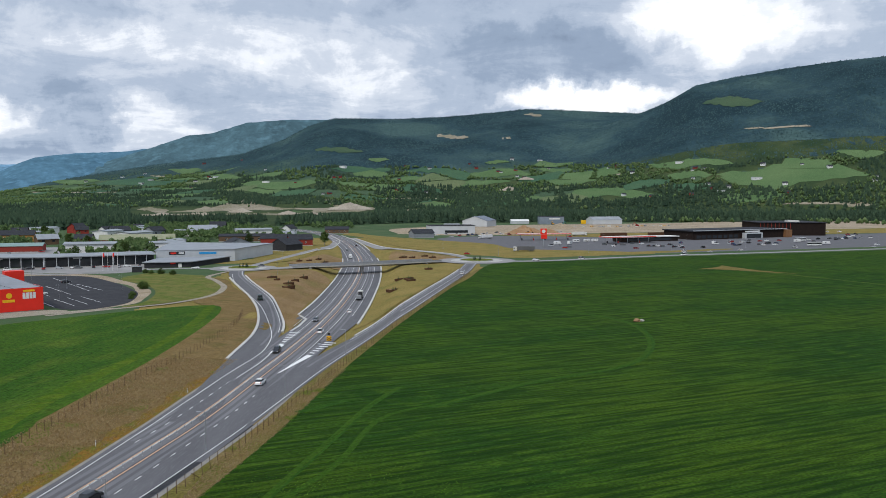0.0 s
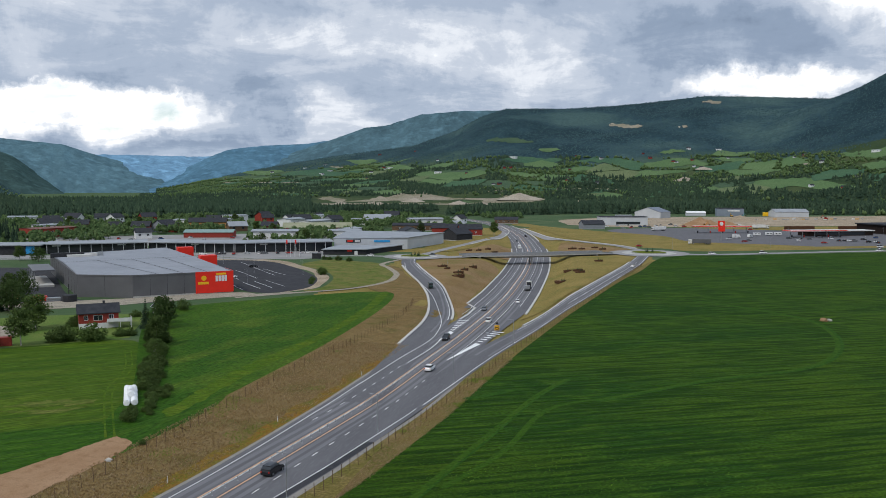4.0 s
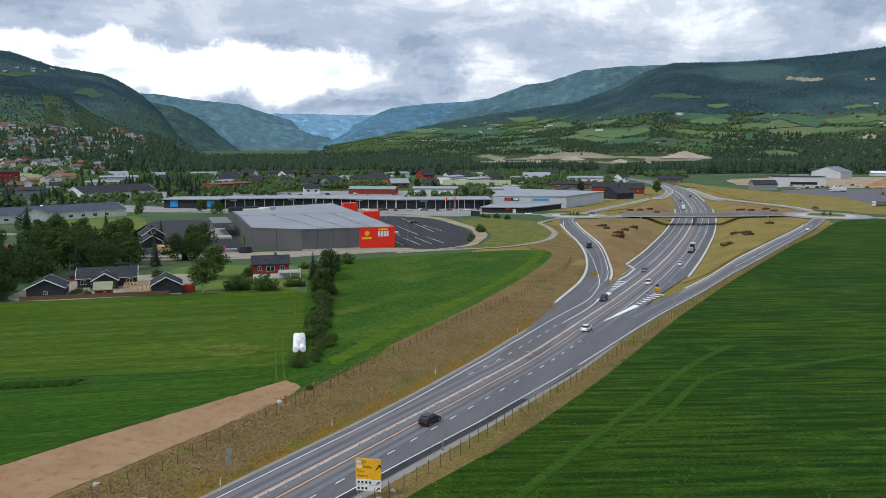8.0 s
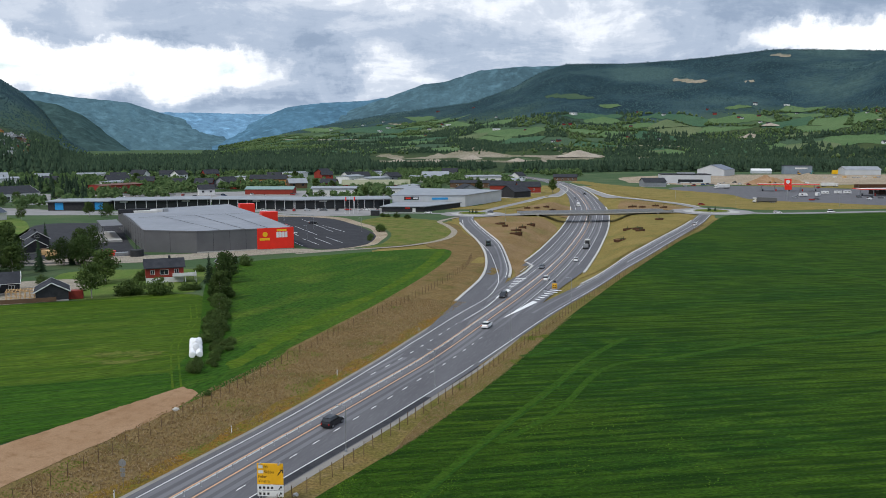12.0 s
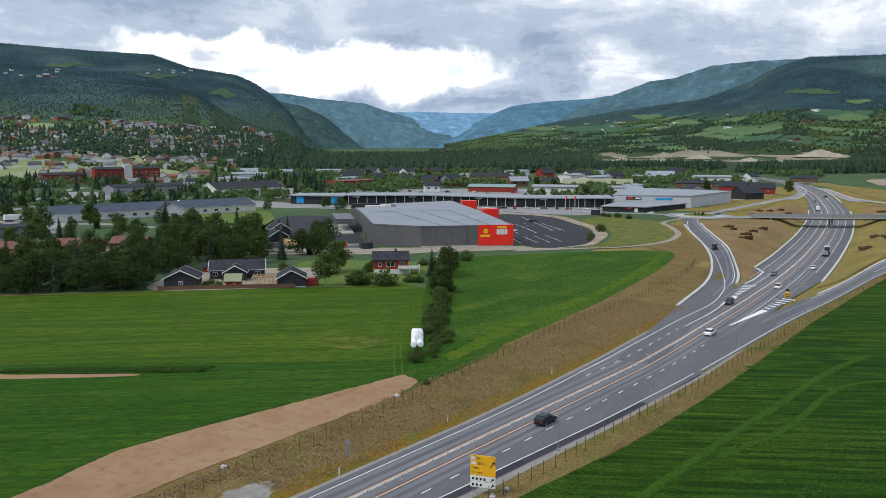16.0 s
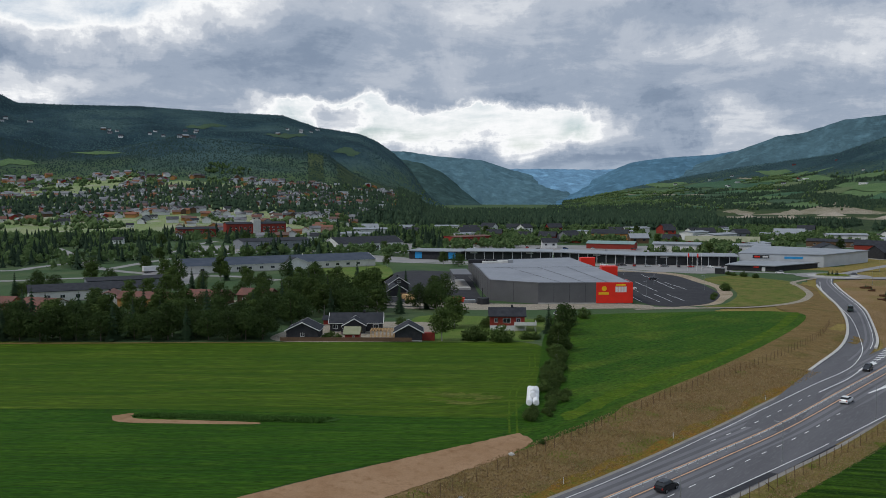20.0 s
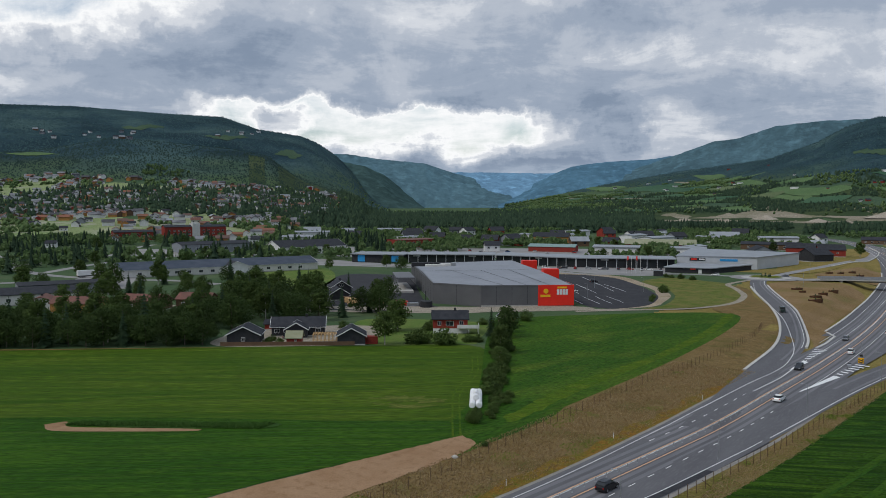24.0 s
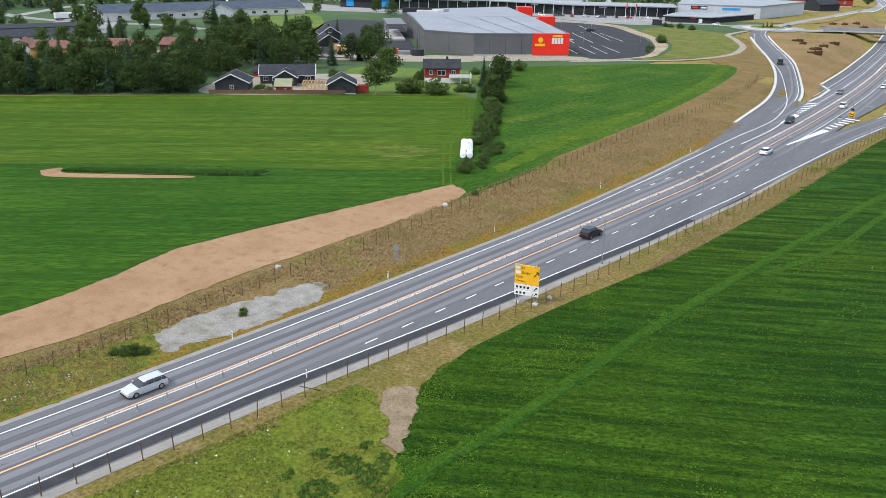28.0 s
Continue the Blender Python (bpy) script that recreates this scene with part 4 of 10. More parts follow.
for ln, ds in ((RAMP_L[42:], (0.9, 2.5)), (RAMP_R[30:], (-1.7, 1.9))):
    for d in ds:
        stripe("wheel_track", ln, d, 0.75, TYRE_TRACK, lift=0.142)
outer = cut_line(main_line, 150, 1000)
for d in (-7.4, -6.0, 6.2, 8.0):
    stripe("wheel_track", outer, d, 0.8, TYRE_TRACK, lift=0.114)
dash = strip_mesh("dash", np.array([(0, -1.0), (0, 1.0)]), -0.085, 0.085, WHITE_LINE, 0.0, level=np.zeros(2))


def dashes(line, d, y0, y1, step):
    pts = offset(line, d)
    s = np.r_[0, np.cumsum(np.linalg.norm(np.diff(pts, axis=0), axis=1))]
    sel = (pts[:, 1] >= y0) & (pts[:, 1] <= y1)
    for u in np.arange(s[sel][0], s[sel][-1], step):
        x, y = np.interp(u, s, pts[:, 0]), np.interp(u, s, pts[:, 1])
        x2, y2 = np.interp(u + 1, s, pts[:, 0]), np.interp(u + 1, s, pts[:, 1])
        part_mesh("dash", dash, road, at=pose(x, y, h1(x, y) + 0.138, 0, 0, math.degrees(math.atan2(-(x2 - x), y2 - y))))


dashes(main_line, 5.0, 70, 190, 6.1)
dashes(main_line, -5.0, 150, 204, 6.0)
# painted gores: white wedges with slanted bars
def wedge(pts):
    part_mesh("gore_paint", mesh_from("gore_paint", [(x, y, h1(x, y) + 0.16) for x, y in pts], [tuple(range(len(pts)))], WHITE_LINE), road)


wedge([(-49.4, 238), (-48.9, 238), (-47.8, 254), (-49.6, 257)])
for k in range(6):
    y, w = 260 + k * 4.2, 1.5 + k * 0.4
    wedge([(-50.0 - 0.3 * k, y), (-50.0 - 0.3 * k + w, y + 1.2), (-50.0 - 0.3 * k + w, y + 2.6), (-50.0 - 0.3 * k, y + 1.5)])
wedge([(-41.4, 210), (-41.0, 210), (-36.4, 235), (-38.2, 236)])
for k in range(6):
    y, w = 239 + k * 3.8, 1.5 + k * 0.45
    wedge([(-38.0 + 0.3 * k, y), (-38.0 + 0.3 * k + w, y - 1.0), (-38.0 + 0.3 * k + w, y + 0.4), (-38.0 + 0.3 * k, y + 1.4)])
# bays of the car park
car_park = bpy.data.objects["car_park"]
for p, q in (((-208, 450), (-163, 389.7)), ((-181.5, 419), (-157.5, 391.4)), ((-193, 410), (-165.5, 375.6)), ((-199, 403), (-172, 369)), ((-165.4, 359), (-147.8, 338.2)), ((-161.9, 364), (-144.4, 342.7)), ((-157.8, 368), (-141.3, 348.7)), ((-170, 354), (-154, 334))):
    ln = np.array([p, q], float)
    part_mesh("bay_line", strip_mesh("bay_line", ln, -0.13, 0.13, WHITE_LINE, 0.11), car_park)

# the town's streets and yards
TOWN_ROADS = [spline(p, 40) for p in (
    [(-700, 365), (-640, 342), (-560, 308), (-520, 290), (-475, 279), (-439, 279), (-407, 286), (-380, 300), (-345, 300)],
    [(-600, 180), (-519, 235), (-526, 259), (-545, 300)],
    [(-500, 185), (-457, 207), (-440, 240), (-421, 250), (-397, 254), (-370, 262)],
    [(-545, 302), (-590, 406), (-640, 453), (-690, 520)],
    [(-480, 282), (-520, 350), (-536, 424), (-520, 470), (-470, 480), (-420, 424)],
    [(-640, 453), (-560, 560), (-500, 600), (-420, 560), (-400, 500)],
    [(-800, 480), (-860, 620), (-900, 760), (-980, 900), (-1080, 980)],
    [(-880, 430), (-980, 520), (-1120, 600), (-1300, 680), (-1460, 800)],
    [(-900, 760), (-1060, 760), (-1220, 860), (-1360, 960)],
    [(-1120, 600), (-1180, 720), (-1160, 840), (-1060, 900)])]
for k, ln in enumerate(TOWN_ROADS):
    setting("street_%d" % k, strip_mesh("street", ln, -3.6, 3.6, ASPHALT_OLD, 0.55 if k > 5 else 0.09), "pale grey street through the town", "road")
sheet("lorry_park", [(-372, 240), (-400, 244), (-450, 296), (-468, 334), (-440, 330), (-396, 286), (-366, 258)], ASPHALT_OLD, 0.07, "pale asphalt lorry park in the town", "yard", cell=40)
sheet("town_yard", [(-592, 406), (-536, 424), (-510, 452), (-574, 480), (-650, 460)], ASPHALT_OLD, 0.07, "pale asphalt yard between the town's halls", "yard", cell=40)
sheet("town_yard_2", [(-440, 540), (-520, 560), (-540, 600), (-470, 610), (-420, 590)], ASPHALT_OLD, 0.07, "grey asphalt yard beside the white hall", "yard", cell=40)


def off_streets(x, y, gap=6.0):
    """True where no street of the town runs."""
    ok = np.ones(x.shape, bool)
    for ln in TOWN_ROADS:
        for p in ln[::1]:
            ok &= (x - p[0]) ** 2 + (y - p[1]) ** 2 > (gap + 4) ** 2
    ok &= ~((x > -470) & (x < -366) & (y > 235) & (y < 335))
    ok &= ~((x > -650) & (x < -510) & (y > 404) & (y < 480))
    return ok


# traces in the fields: a headland track, wheel lines, pale worn spots
BAND = grass("headland_crop", (0.023, 0.064, 0.005), (0.036, 0.080, 0.007), 0.25, 0.9, bump=0.3, bump_scale=1.6)
PALE = grass("pale_crop", (0.036, 0.084, 0.005), (0.075, 0.112, 0.009), 0.3, 0.9, bump=0.3, bump_scale=1.6, stretch=(0.4, 1, 1), turn=0.443)
DARKLINE = grass("wheel_line", (0.017, 0.054, 0.006), (0.030, 0.080, 0.008), 0.4, 0.9, bump=0.4, bump_scale=1.5)
WORN_TRACK = grass("worn_crop_track", (0.12, 0.125, 0.03), (0.07, 0.10, 0.015), 0.3, 0.9)
headland = spline([(-35, 20), (-37, 50), (-34.6, 65), (-31.8, 88), (-27, 118), (-20, 155), (-15.5, 178), (-10, 195)], 60)
setting("headland", strip_mesh("headland", headland, -0.7, 0.5, BAND, 0.10), "paler headland strip in the crop", "crop strip")
setting("wheel_line_1", strip_mesh("wheel_line", headland, 0.5, 1.0, DARKLINE, 0.115), "dark wheel line in the crop", "wheel line")
arc = spline([(-24, 120), (-17.4, 139), (-11.8, 168), (2, 181), (22.5, 201), (46, 218), (59, 241), (65, 271), (62, 300), (40, 330), (20, 345)], 90)
setting("headland_2", strip_mesh("headland", arc, -0.9, 0.4, BAND, 0.10), "paler turning strip in the crop", "crop strip")
setting("wheel_line_2", strip_mesh("wheel_line", arc[20:86], 0.4, 1.3, DARKLINE, 0.115), "dark wheel line in the crop", "wheel line")
setting("wheel_line_3", strip_mesh("wheel_line", spline([(-30, 172), (-26, 176), (-21, 182)], 12), -1.0, 1.0, DARKLINE, 0.12), "dark lodged crop", "wheel line")
setting("wheel_line_4", strip_mesh("wheel_line", spline([(55, 408), (75, 432), (100, 452), (140, 478), (220, 500), (330, 540)], 30), -1.5, 1.5, DARKLINE, 0.11), "dark line across the far field", "wheel line")
sheet("tan_patch", [(150, 502), (160, 510), (169, 518), (174, 528), (178, 514), (184, 497), (192, 482), (198, 474), (188, 479), (176, 490), (164, 500)], OLIVE, 0.12, "bare tan patch in the far field", "soil", ragged=1.5)
setting("field_track", strip_mesh("track", spline([(186, 478), (200, 452), (218, 415), (250, 360), (290, 310)], 24), -0.6, 0.6, WORN_TRACK, 0.11), "faint pale track across the field", "track")
WORN = grass("worn_meadow", (0.105, 0.112, 0.026), (0.050, 0.086, 0.008), 0.45, 0.9, stretch=(0.3, 1, 1), turn=0.62)
for k, pts in enumerate(([(-121, 147), (-114, 153.5), (-106, 155.5), (-104, 153.5), (-111, 150)], [(-114, 145), (-106, 150), (-102.5, 151), (-104, 147.5), (-110, 143.5)], [(-118, 143), (-113.5, 146), (-114, 143.5)])):
    sheet("worn_grass_%d" % k, pts, WORN, 0.09, "pale worn spot in the meadow", "grass patch", cell=6, ragged=2.2)
sheet("pale_edge", [(-86.5, 150), (-89, 187), (-86, 236), (-88, 290), (-94, 335), (-90.5, 335), (-84.5, 290), (-82.5, 236), (-84, 187), (-83, 150)], PALE, 0.09, "pale grass edge of the bright meadow", "grass patch", cell=10, ragged=0.8)
sheet("potato_strip", [(-155, 95.5), (-153.5, 97.5), (-124, 119), (-120.5, 116.5), (-131, 109), (-142, 102)], SHADE_STRIP, 0.16, "dark row crop beside the bare strip", "crop patch", cell=6)
setting("wheel_line_5", strip_mesh("wheel_line", spline([(-240, 35), (-200, 67), (-169.7, 91.3), (-151.1, 104.7), (-124.1, 121.4), (-110.9, 129.0), (-93.9, 141.1)], 60), -0.35, 0.35, DARKLINE, 0.10), "dark furrow between two meadows", "wheel line")
for k, (d0, d1) in enumerate(((-0.9, -0.5), (0.6, 1.0))):
    setting("wheel_mark_%d" % k, strip_mesh("wheel_mark", spline([(-87, 133), (-97, 148), (-107, 164), (-115, 184), (-128, 205)], 24), d0, d1, PALE, 0.10), "pale tractor wheel mark in the meadow", "wheel mark")
sheet("wood_edge", [(-330, 62), (-268, 114), (-203, 168), (-200, 171), (-262, 122), (-330, 70)], VERGE, 0.10, "dry grass edge of the wood", "grass patch", cell=20)
sheet("hedge_floor", [(-88, 140), (-98, 172), (-132, 232), (-156, 276), (-161, 273), (-137, 226), (-104, 168), (-93, 140)], MEADOW_DARK, 0.085, "rough grass under the hedge", "grass", cell=12)

# ---- bridge, kerbs, barrier, fences, signs ----
lev = 0.15 + 0.85 * np.minimum(smooth(0, 16, np.arange(80)), 1 - smooth(64, 79, np.arange(80)))
bridge = thing("bridge", "grey concrete road bridge with steel railings over the main road", "bridge")
part_mesh("deck", strip_mesh("deck", BRIDGE, -5.6, 5.6, ASPHALT_OLD, 0.0, 0.02, level=lev), bridge, "grey asphalt deck")
for side in (-1, 1):
    part_mesh("edge_beam", strip_mesh("edge_beam", BRIDGE[10:70], side * 5.6 - 0.3, side * 5.6 + 0.3, CONCRETE, 0.0, 0.25, level=lev[10:70] + 0.05), bridge, "concrete edge beam")
    rail_line = offset(BRIDGE, side * 5.6)
    for z in (0.55, 0.85, 1.2):
        part_mesh("rail", strip_mesh("rail", rail_line[8:72], -0.05, 0.05, STEEL, 0.0, 0.08, level=lev[8:72] + z), bridge)
    me = mesh_from("rail_post", [], [], STEEL)
    bm = boxes((-0.05, 0.05, -0.05, 0.05, 0.2, 1.3))
    bm.to_mesh(me)
    bm.free()
    for i in range(8, 72, 2):
        part_mesh("rail_post", me, bridge, at=pose(rail_line[i, 0], rail_line[i, 1], lev[i]))
girder = BRIDGE[17:63]
a, b = offset(girder, -4.0), offset(girder, 4.0)
bm = bmesh.new()
ring_prev = None
for i in range(len(girder)):
    r4 = [bm.verts.new((*a[i], 0.6)), bm.verts.new((*b[i], 0.6)), bm.verts.new((*(b[i] * 0.8 + a[i] * 0.2), -0.35)), bm.verts.new((*(a[i] * 0.8 + b[i] * 0.2), -0.35))]
    if ring_prev:
        for k in range(4):
            bm.faces.new((ring_prev[k], ring_prev[(k + 1) % 4], r4[(k + 1) % 4], r4[k]))
    ring_prev = r4
bmesh.ops.recalc_face_normals(bm, faces=bm.faces[:])
part("girder", bm, CONCRETE, bridge, "concrete girder under the deck")
px, py = -50.5, 526
for k in (-2.2, 2.2):
    bm = bmesh.new()
    tube(bm, px + k * 0.4, py - k * 0.9, h1(px, py), -0.3, 0.55, seg=14)
    part("pier", bm, CONCRETE, bridge, "round concrete pier")
for i in (15, 64):
    t = math.degrees(math.atan2(BRIDGE[i + 1, 1] - BRIDGE[i, 1], BRIDGE[i + 1, 0] - BRIDGE[i, 0]))
    bm = boxes((-0.6, 0.6, -5.4, 5.4, -3.0, 0.6))
    ob = part("abutment", bm, CONCRETE, bridge, "concrete abutment")
    ob.matrix_basis = pose(*BRIDGE[i], 0, 0, 0, t)

KERB = mat("pale_kerb_stone", (0.50, 0.485, 0.45), (0.40, 0.385, 0.355), 0.5, 0.85)
KERBS = [
    ("kerb_1", offset(cut_line(main_line, 335, 640), -12.9), 0.45), ("kerb_2", offset(cut_line(main_line, 305, 640), 13.2), 0.45),
    ("kerb_3", offset(RAMP_L[(RAMP_L[:, 1] > 228) & (RAMP_L[:, 1] < 455)], -4.7), 0.35), ("kerb_4", offset(RAMP_L[(RAMP_L[:, 1] > 283) & (RAMP_L[:, 1] < 465)], 4.3), 0.35),
    ("kerb_5", offset(RAMP_R[(RAMP_R[:, 1] > 272) & (RAMP_R[:, 1] < 500)], -4.1), 0.35),
    ("kerb_6", np.array([(-51.6, 286), (-51.2, 300), (-52.2, 322), (-56.5, 333)]), 0.3), ("kerb_7", offset(FAR_L[20:], 3.6), 0.35),
    ("kerb_8", offset(FAR_R[6:], 3.6), 0.35), ("kerb_9", offset(cut_line(main_line, 700, 900), 12.5), 0.35),
]
for name, line, hgt in KERBS:
    setting(name, strip_mesh("kerb", line, -0.42, 0.42, KERB, 0.0, hgt), "pale concrete kerb beside the road", "kerb")

barrier = thing("median_barrier", "steel cable barrier with posts along the middle of the road", "barrier")
post_me = bpy.data.meshes.new("post")
bm = boxes((-0.05, 0.05, -0.04, 0.04, 0.0, 0.78))
tube(bm, 0, 0, 0, 0.12, 0.16, 0.1, 8)
bm.to_mesh(post_me)
bm.free()
post_me.materials.append(STEEL)
bl = cut_line(main_line, -60, 640)
s_b = np.r_[0, np.cumsum(np.linalg.norm(np.diff(bl, axis=0), axis=1))]
for u in np.arange(1, s_b[-1], 3.3):
    x, y = np.interp(u, s_b, bl[:, 0]), np.interp(u, s_b, bl[:, 1])
    part_mesh("post", post_me, barrier, at=pose(x, y, h1(x, y) + 0.1))
def cable_mesh(line, z, r, material, name="wire"):
    """A thin wire along a line, z above the land."""
    n = len(line)
    zz = height(line[:, 0], line[:, 1]) + z
    o = offset(line, r)
    p = offset(line, -r)
    v = np.vstack([np.c_[o, zz], np.c_[p, zz], np.c_[line, zz + 2 * r]])
    f = []
    for i in range(n - 1):
        for k in range(3):
            f.append((k * n + i, k * n + i + 1, ((k + 1) % 3) * n + i + 1, ((k + 1) % 3) * n + i))
    return mesh_from(name, v, f, material)


for z in (0.5, 0.62, 0.74):
    part_mesh("cable", cable_mesh(bl, z + 0.1, 0.018, STEEL, "cable"), barrier)

fence_post = bpy.data.meshes.new("post")
bm = bmesh.new()
tube(bm, 0, 0, -0.2, 2.1, 0.06, 0.052, 6)
bm.to_mesh(fence_post)
bm.free()
fence_post.materials.append(POST_WOOD)
NET = mat("fence_wire", (0.10, 0.065, 0.045), rough=0.95, spec=0.05)
FENCE_L = spline([(-104, -50), (-90, 5), (-82.5, 40), (-80.3, 55), (-78.7, 80), (-76.8, 102), (-76, 138), (-75, 190), (-71.8, 225), (-70.5, 260), (-71.5, 291), (-75, 316)], 300)
FENCE_R = spline([(-66, 18), (-56.5, 47), (-52, 69), (-44.3, 97), (-40.3, 123), (-34.4, 158), (-29.8, 192), (-26.2, 218), (-22.2, 246), (-11.6, 311), (-0.8, 375), (6.3, 420), (15.3, 474)], 400)
for line, tag in ((FENCE_L, "wildlife fence of wooden posts and wire along the bank"), (FENCE_R, "wildlife fence of wooden posts and wire along the field")):
    fence = thing("fence", tag, "fence")
    s_f = np.r_[0, np.cumsum(np.linalg.norm(np.diff(line, axis=0), axis=1))]
    for k, u in enumerate(np.arange(0, s_f[-1], 2.9)):
        x, y = np.interp(u, s_f, line[:, 0]), np.interp(u, s_f, line[:, 1])
        part_mesh("post", fence_post, fence, at=pose(x, y, h1(x, y), random.uniform(-3, 3), random.uniform(-3, 3), random.uniform(0, 90)))
    for z in (0.2, 0.6, 1.0, 1.4, 1.85):
        part_mesh("wire", cable_mesh(line, z, 0.003, NET), fence)
    for u in np.arange(40, s_f[-1], 75):
        x, y = np.interp(u, s_f, line[:, 0]), np.interp(u, s_f, line[:, 1])
        x2, y2 = np.interp(u + 2.7, s_f, line[:, 0]), np.interp(u + 2.7, s_f, line[:, 1])
        bm = bmesh.new()
        tube(bm, 0, 0, 0, 3.1, 0.05, 0.05, 6)
        ob = part("brace", bm, POST_WOOD, fence, "slanting brace post")
        ob.matrix_basis = Matrix.Translation((x2, y2, h1(x2, y2))) @ Vector((x - x2, y - y2, 1.6)).to_track_quat("Z", "Y").to_matrix().to_4x4()

# slender marker posts
def marker(x, y):
    t = thing("marker_post", "slender white roadside marker post", "marker post", "marker posts", on(x, y))
    part("post", soften(boxes((-0.07, 0.07, -0.05, 0.05, 0, 1.15)), 0.02, 1), WHITE, t)
    part("reflector", boxes((-0.05, 0.05, -0.058, -0.05, 0.85, 1.0)), BLACK_WALL, t, "dark reflector band")
    return t


mk0 = marker(-70.5, 62)
for x, y in ((-67.2, 88), (-65.2, 114), (-61.8, 148.5), (-57.6, 189), (-57, 60), (-76, 36)):
    copy_thing(mk0, on(x, y))


def lamp_post(x, y, turn, hgt=7.0):
    t = thing("street_lamp", "tall slim galvanised street lamp", "street lamp", "street lamps", on(x, y, turn))
    bm = bmesh.new()
    tube(bm, 0, 0, 0, hgt, 0.06, 0.04, 8)
    tube(bm, 0, 0, 0, 0.5, 0.16, 0.14, 8)
    part("pole", bm, STEEL, t)
    part("arm", boxes((-1.0, 0.05, -0.03, 0.03, hgt - 0.06, hgt)), STEEL, t)
    part("lamp_head", soften(boxes((-1.5, -0.8, -0.14, 0.14, hgt - 0.1, hgt + 0.03)), 0.03, 1), STEEL, t, "flat lamp head")
    return t


l0 = lamp_post(-45, 111, 0)
for x, y, a in ((-41.5, 146, 0), (-35, 186, 0), (-27.5, 238, 0), (-160, 352, 40), (-178, 400, 40), (-150, 395, 40), (-214, 440, 220), (-92, 470, 0), (40, 610, 90), (110, 640, 90), (180, 668, 90), (250, 700, 90), (320, 728, 90), (390, 760, 90), (150, 790, 0), (230, 800, 0), (300, 850, 0), (400, 860, 0), (440, 830, 0), (-106, 560, 0), (0, 690, 0)):
    copy_thing(l0, on(x, y, a))

# the direction sign
YELLOW_SIGN = paint("sign_yellow", (0.80, 0.42, 0.02), 0.4)
sign = thing("road_sign", "yellow and white direction sign on two steel posts beside the road", "road sign", at=on(-47.2, 91.5, 12))
for x in (-1.25, 1.25):
    bm = bmesh.new()
    for dx2, dy2 in ((-0.2, 0), (0.2, 0)):
        tube(bm, x + dx2, dy2 + 0.15, 0, 5.3, 0.045, 0.045, 6)
    for k in range(7):
        box(bm, x - 0.2, x + 0.2, 0.12, 0.18, 0.5 + k * 0.7, 0.55 + k * 0.7)
    part("mast", bm, STEEL, sign, "lattice steel mast")
    part("foot", boxes((x - 0.35, x + 0.35, -0.2, 0.5, -0.1, 0.25)), CONCRETE, sign)
yp = part("yellow_panel", soften(boxes((-1.65, 1.65, -0.04, 0.04, 2.75, 5.45)), 0.02, 1), YELLOW_SIGN, sign)
w1 = part("white_panel", soften(boxes((-1.65, 1.65, -0.04, 0.04, 1.98, 2.70)), 0.02, 1), WHITE, sign)
w2 = part("white_panel", soften(boxes((-1.65, 1.65, -0.04, 0.04, 1.2, 1.92)), 0.02, 1), WHITE, sign)
INK = mat("sign_black", (0.015, 0.015, 0.015), rough=0.5)


def words(text, x, z, size, parent, material=INK, y=-0.052):
    cu = bpy.data.curves.new("lettering", "FONT")
    cu.body, cu.size, cu.extrude = text, size, 0.002
    cu.materials.append(material)
    ob = new("lettering", cu)
    ob.parent = parent
    ob.matrix_basis = pose(x, y, z, 90, 0, 0)
    return ob


words("Skåbu", -0.75, 4.2, 0.52, yp)
words("Fefor", -1.5, 3.6, 0.5, yp)
words("Vinstra", -1.5, 3.02, 0.5, yp)
words("93", -0.75, 4.85, 0.48, yp)
part("road_number_plate", boxes((-1.5, -0.85, -0.055, -0.045, 4.18, 4.58)), WHITE, yp, "white route plate")
part("exit_symbol", boxes((-1.5, -0.9, -0.055, -0.045, 4.82, 5.22)), WHITE, yp, "white exit plate")
bm = bmesh.new()
for z0, p2 in ((4.3, 1), (2.3, 0.55), (1.5, 0.55)):
    box(bm, -0.06, 0.06, -0.01, 0.0, -0.45 * p2, 0.45 * p2, Matrix.Translation((1.2, -0.046, z0)) @ Matrix.Rotation(math.radians(38), 4, "Y"))
    box(bm, -0.2 * p2, 0.2 * p2, -0.01, 0.0, -0.06, 0.06, Matrix.Translation((1.2 + 0.22 * p2, -0.047, z0 + 0.34 * p2)) @ Matrix.Rotation(math.radians(5), 4, "Y"))
    box(bm, -0.06, 0.06, -0.01, 0.0, -0.2 * p2, 0.2 * p2, Matrix.Translation((1.2 + 0.36 * p2, -0.048, z0 + 0.18 * p2)))
part("arrows", bm, INK, yp, "black direction arrows")
for w, z, n in ((w1, 2.34, 4), (w2, 1.56, 3)):
    for k in range(n):
        part("symbol", soften(boxes((-1.42 + k * 0.5, -1.14 + k * 0.5, -0.052, -0.045, z - 0.17, z + 0.14)), 0.004, 1), INK, w, "dark service symbol")
for x in (-1.2, 1.2):
    bm = boxes((x - 0.04, x + 0.04, -0.5, 0.1, 5.5, 5.56))
    box(bm, x - 0.12, x + 0.12, -0.6, -0.4, 5.45, 5.55)
    part("sign_lamp", bm, STEEL, sign)

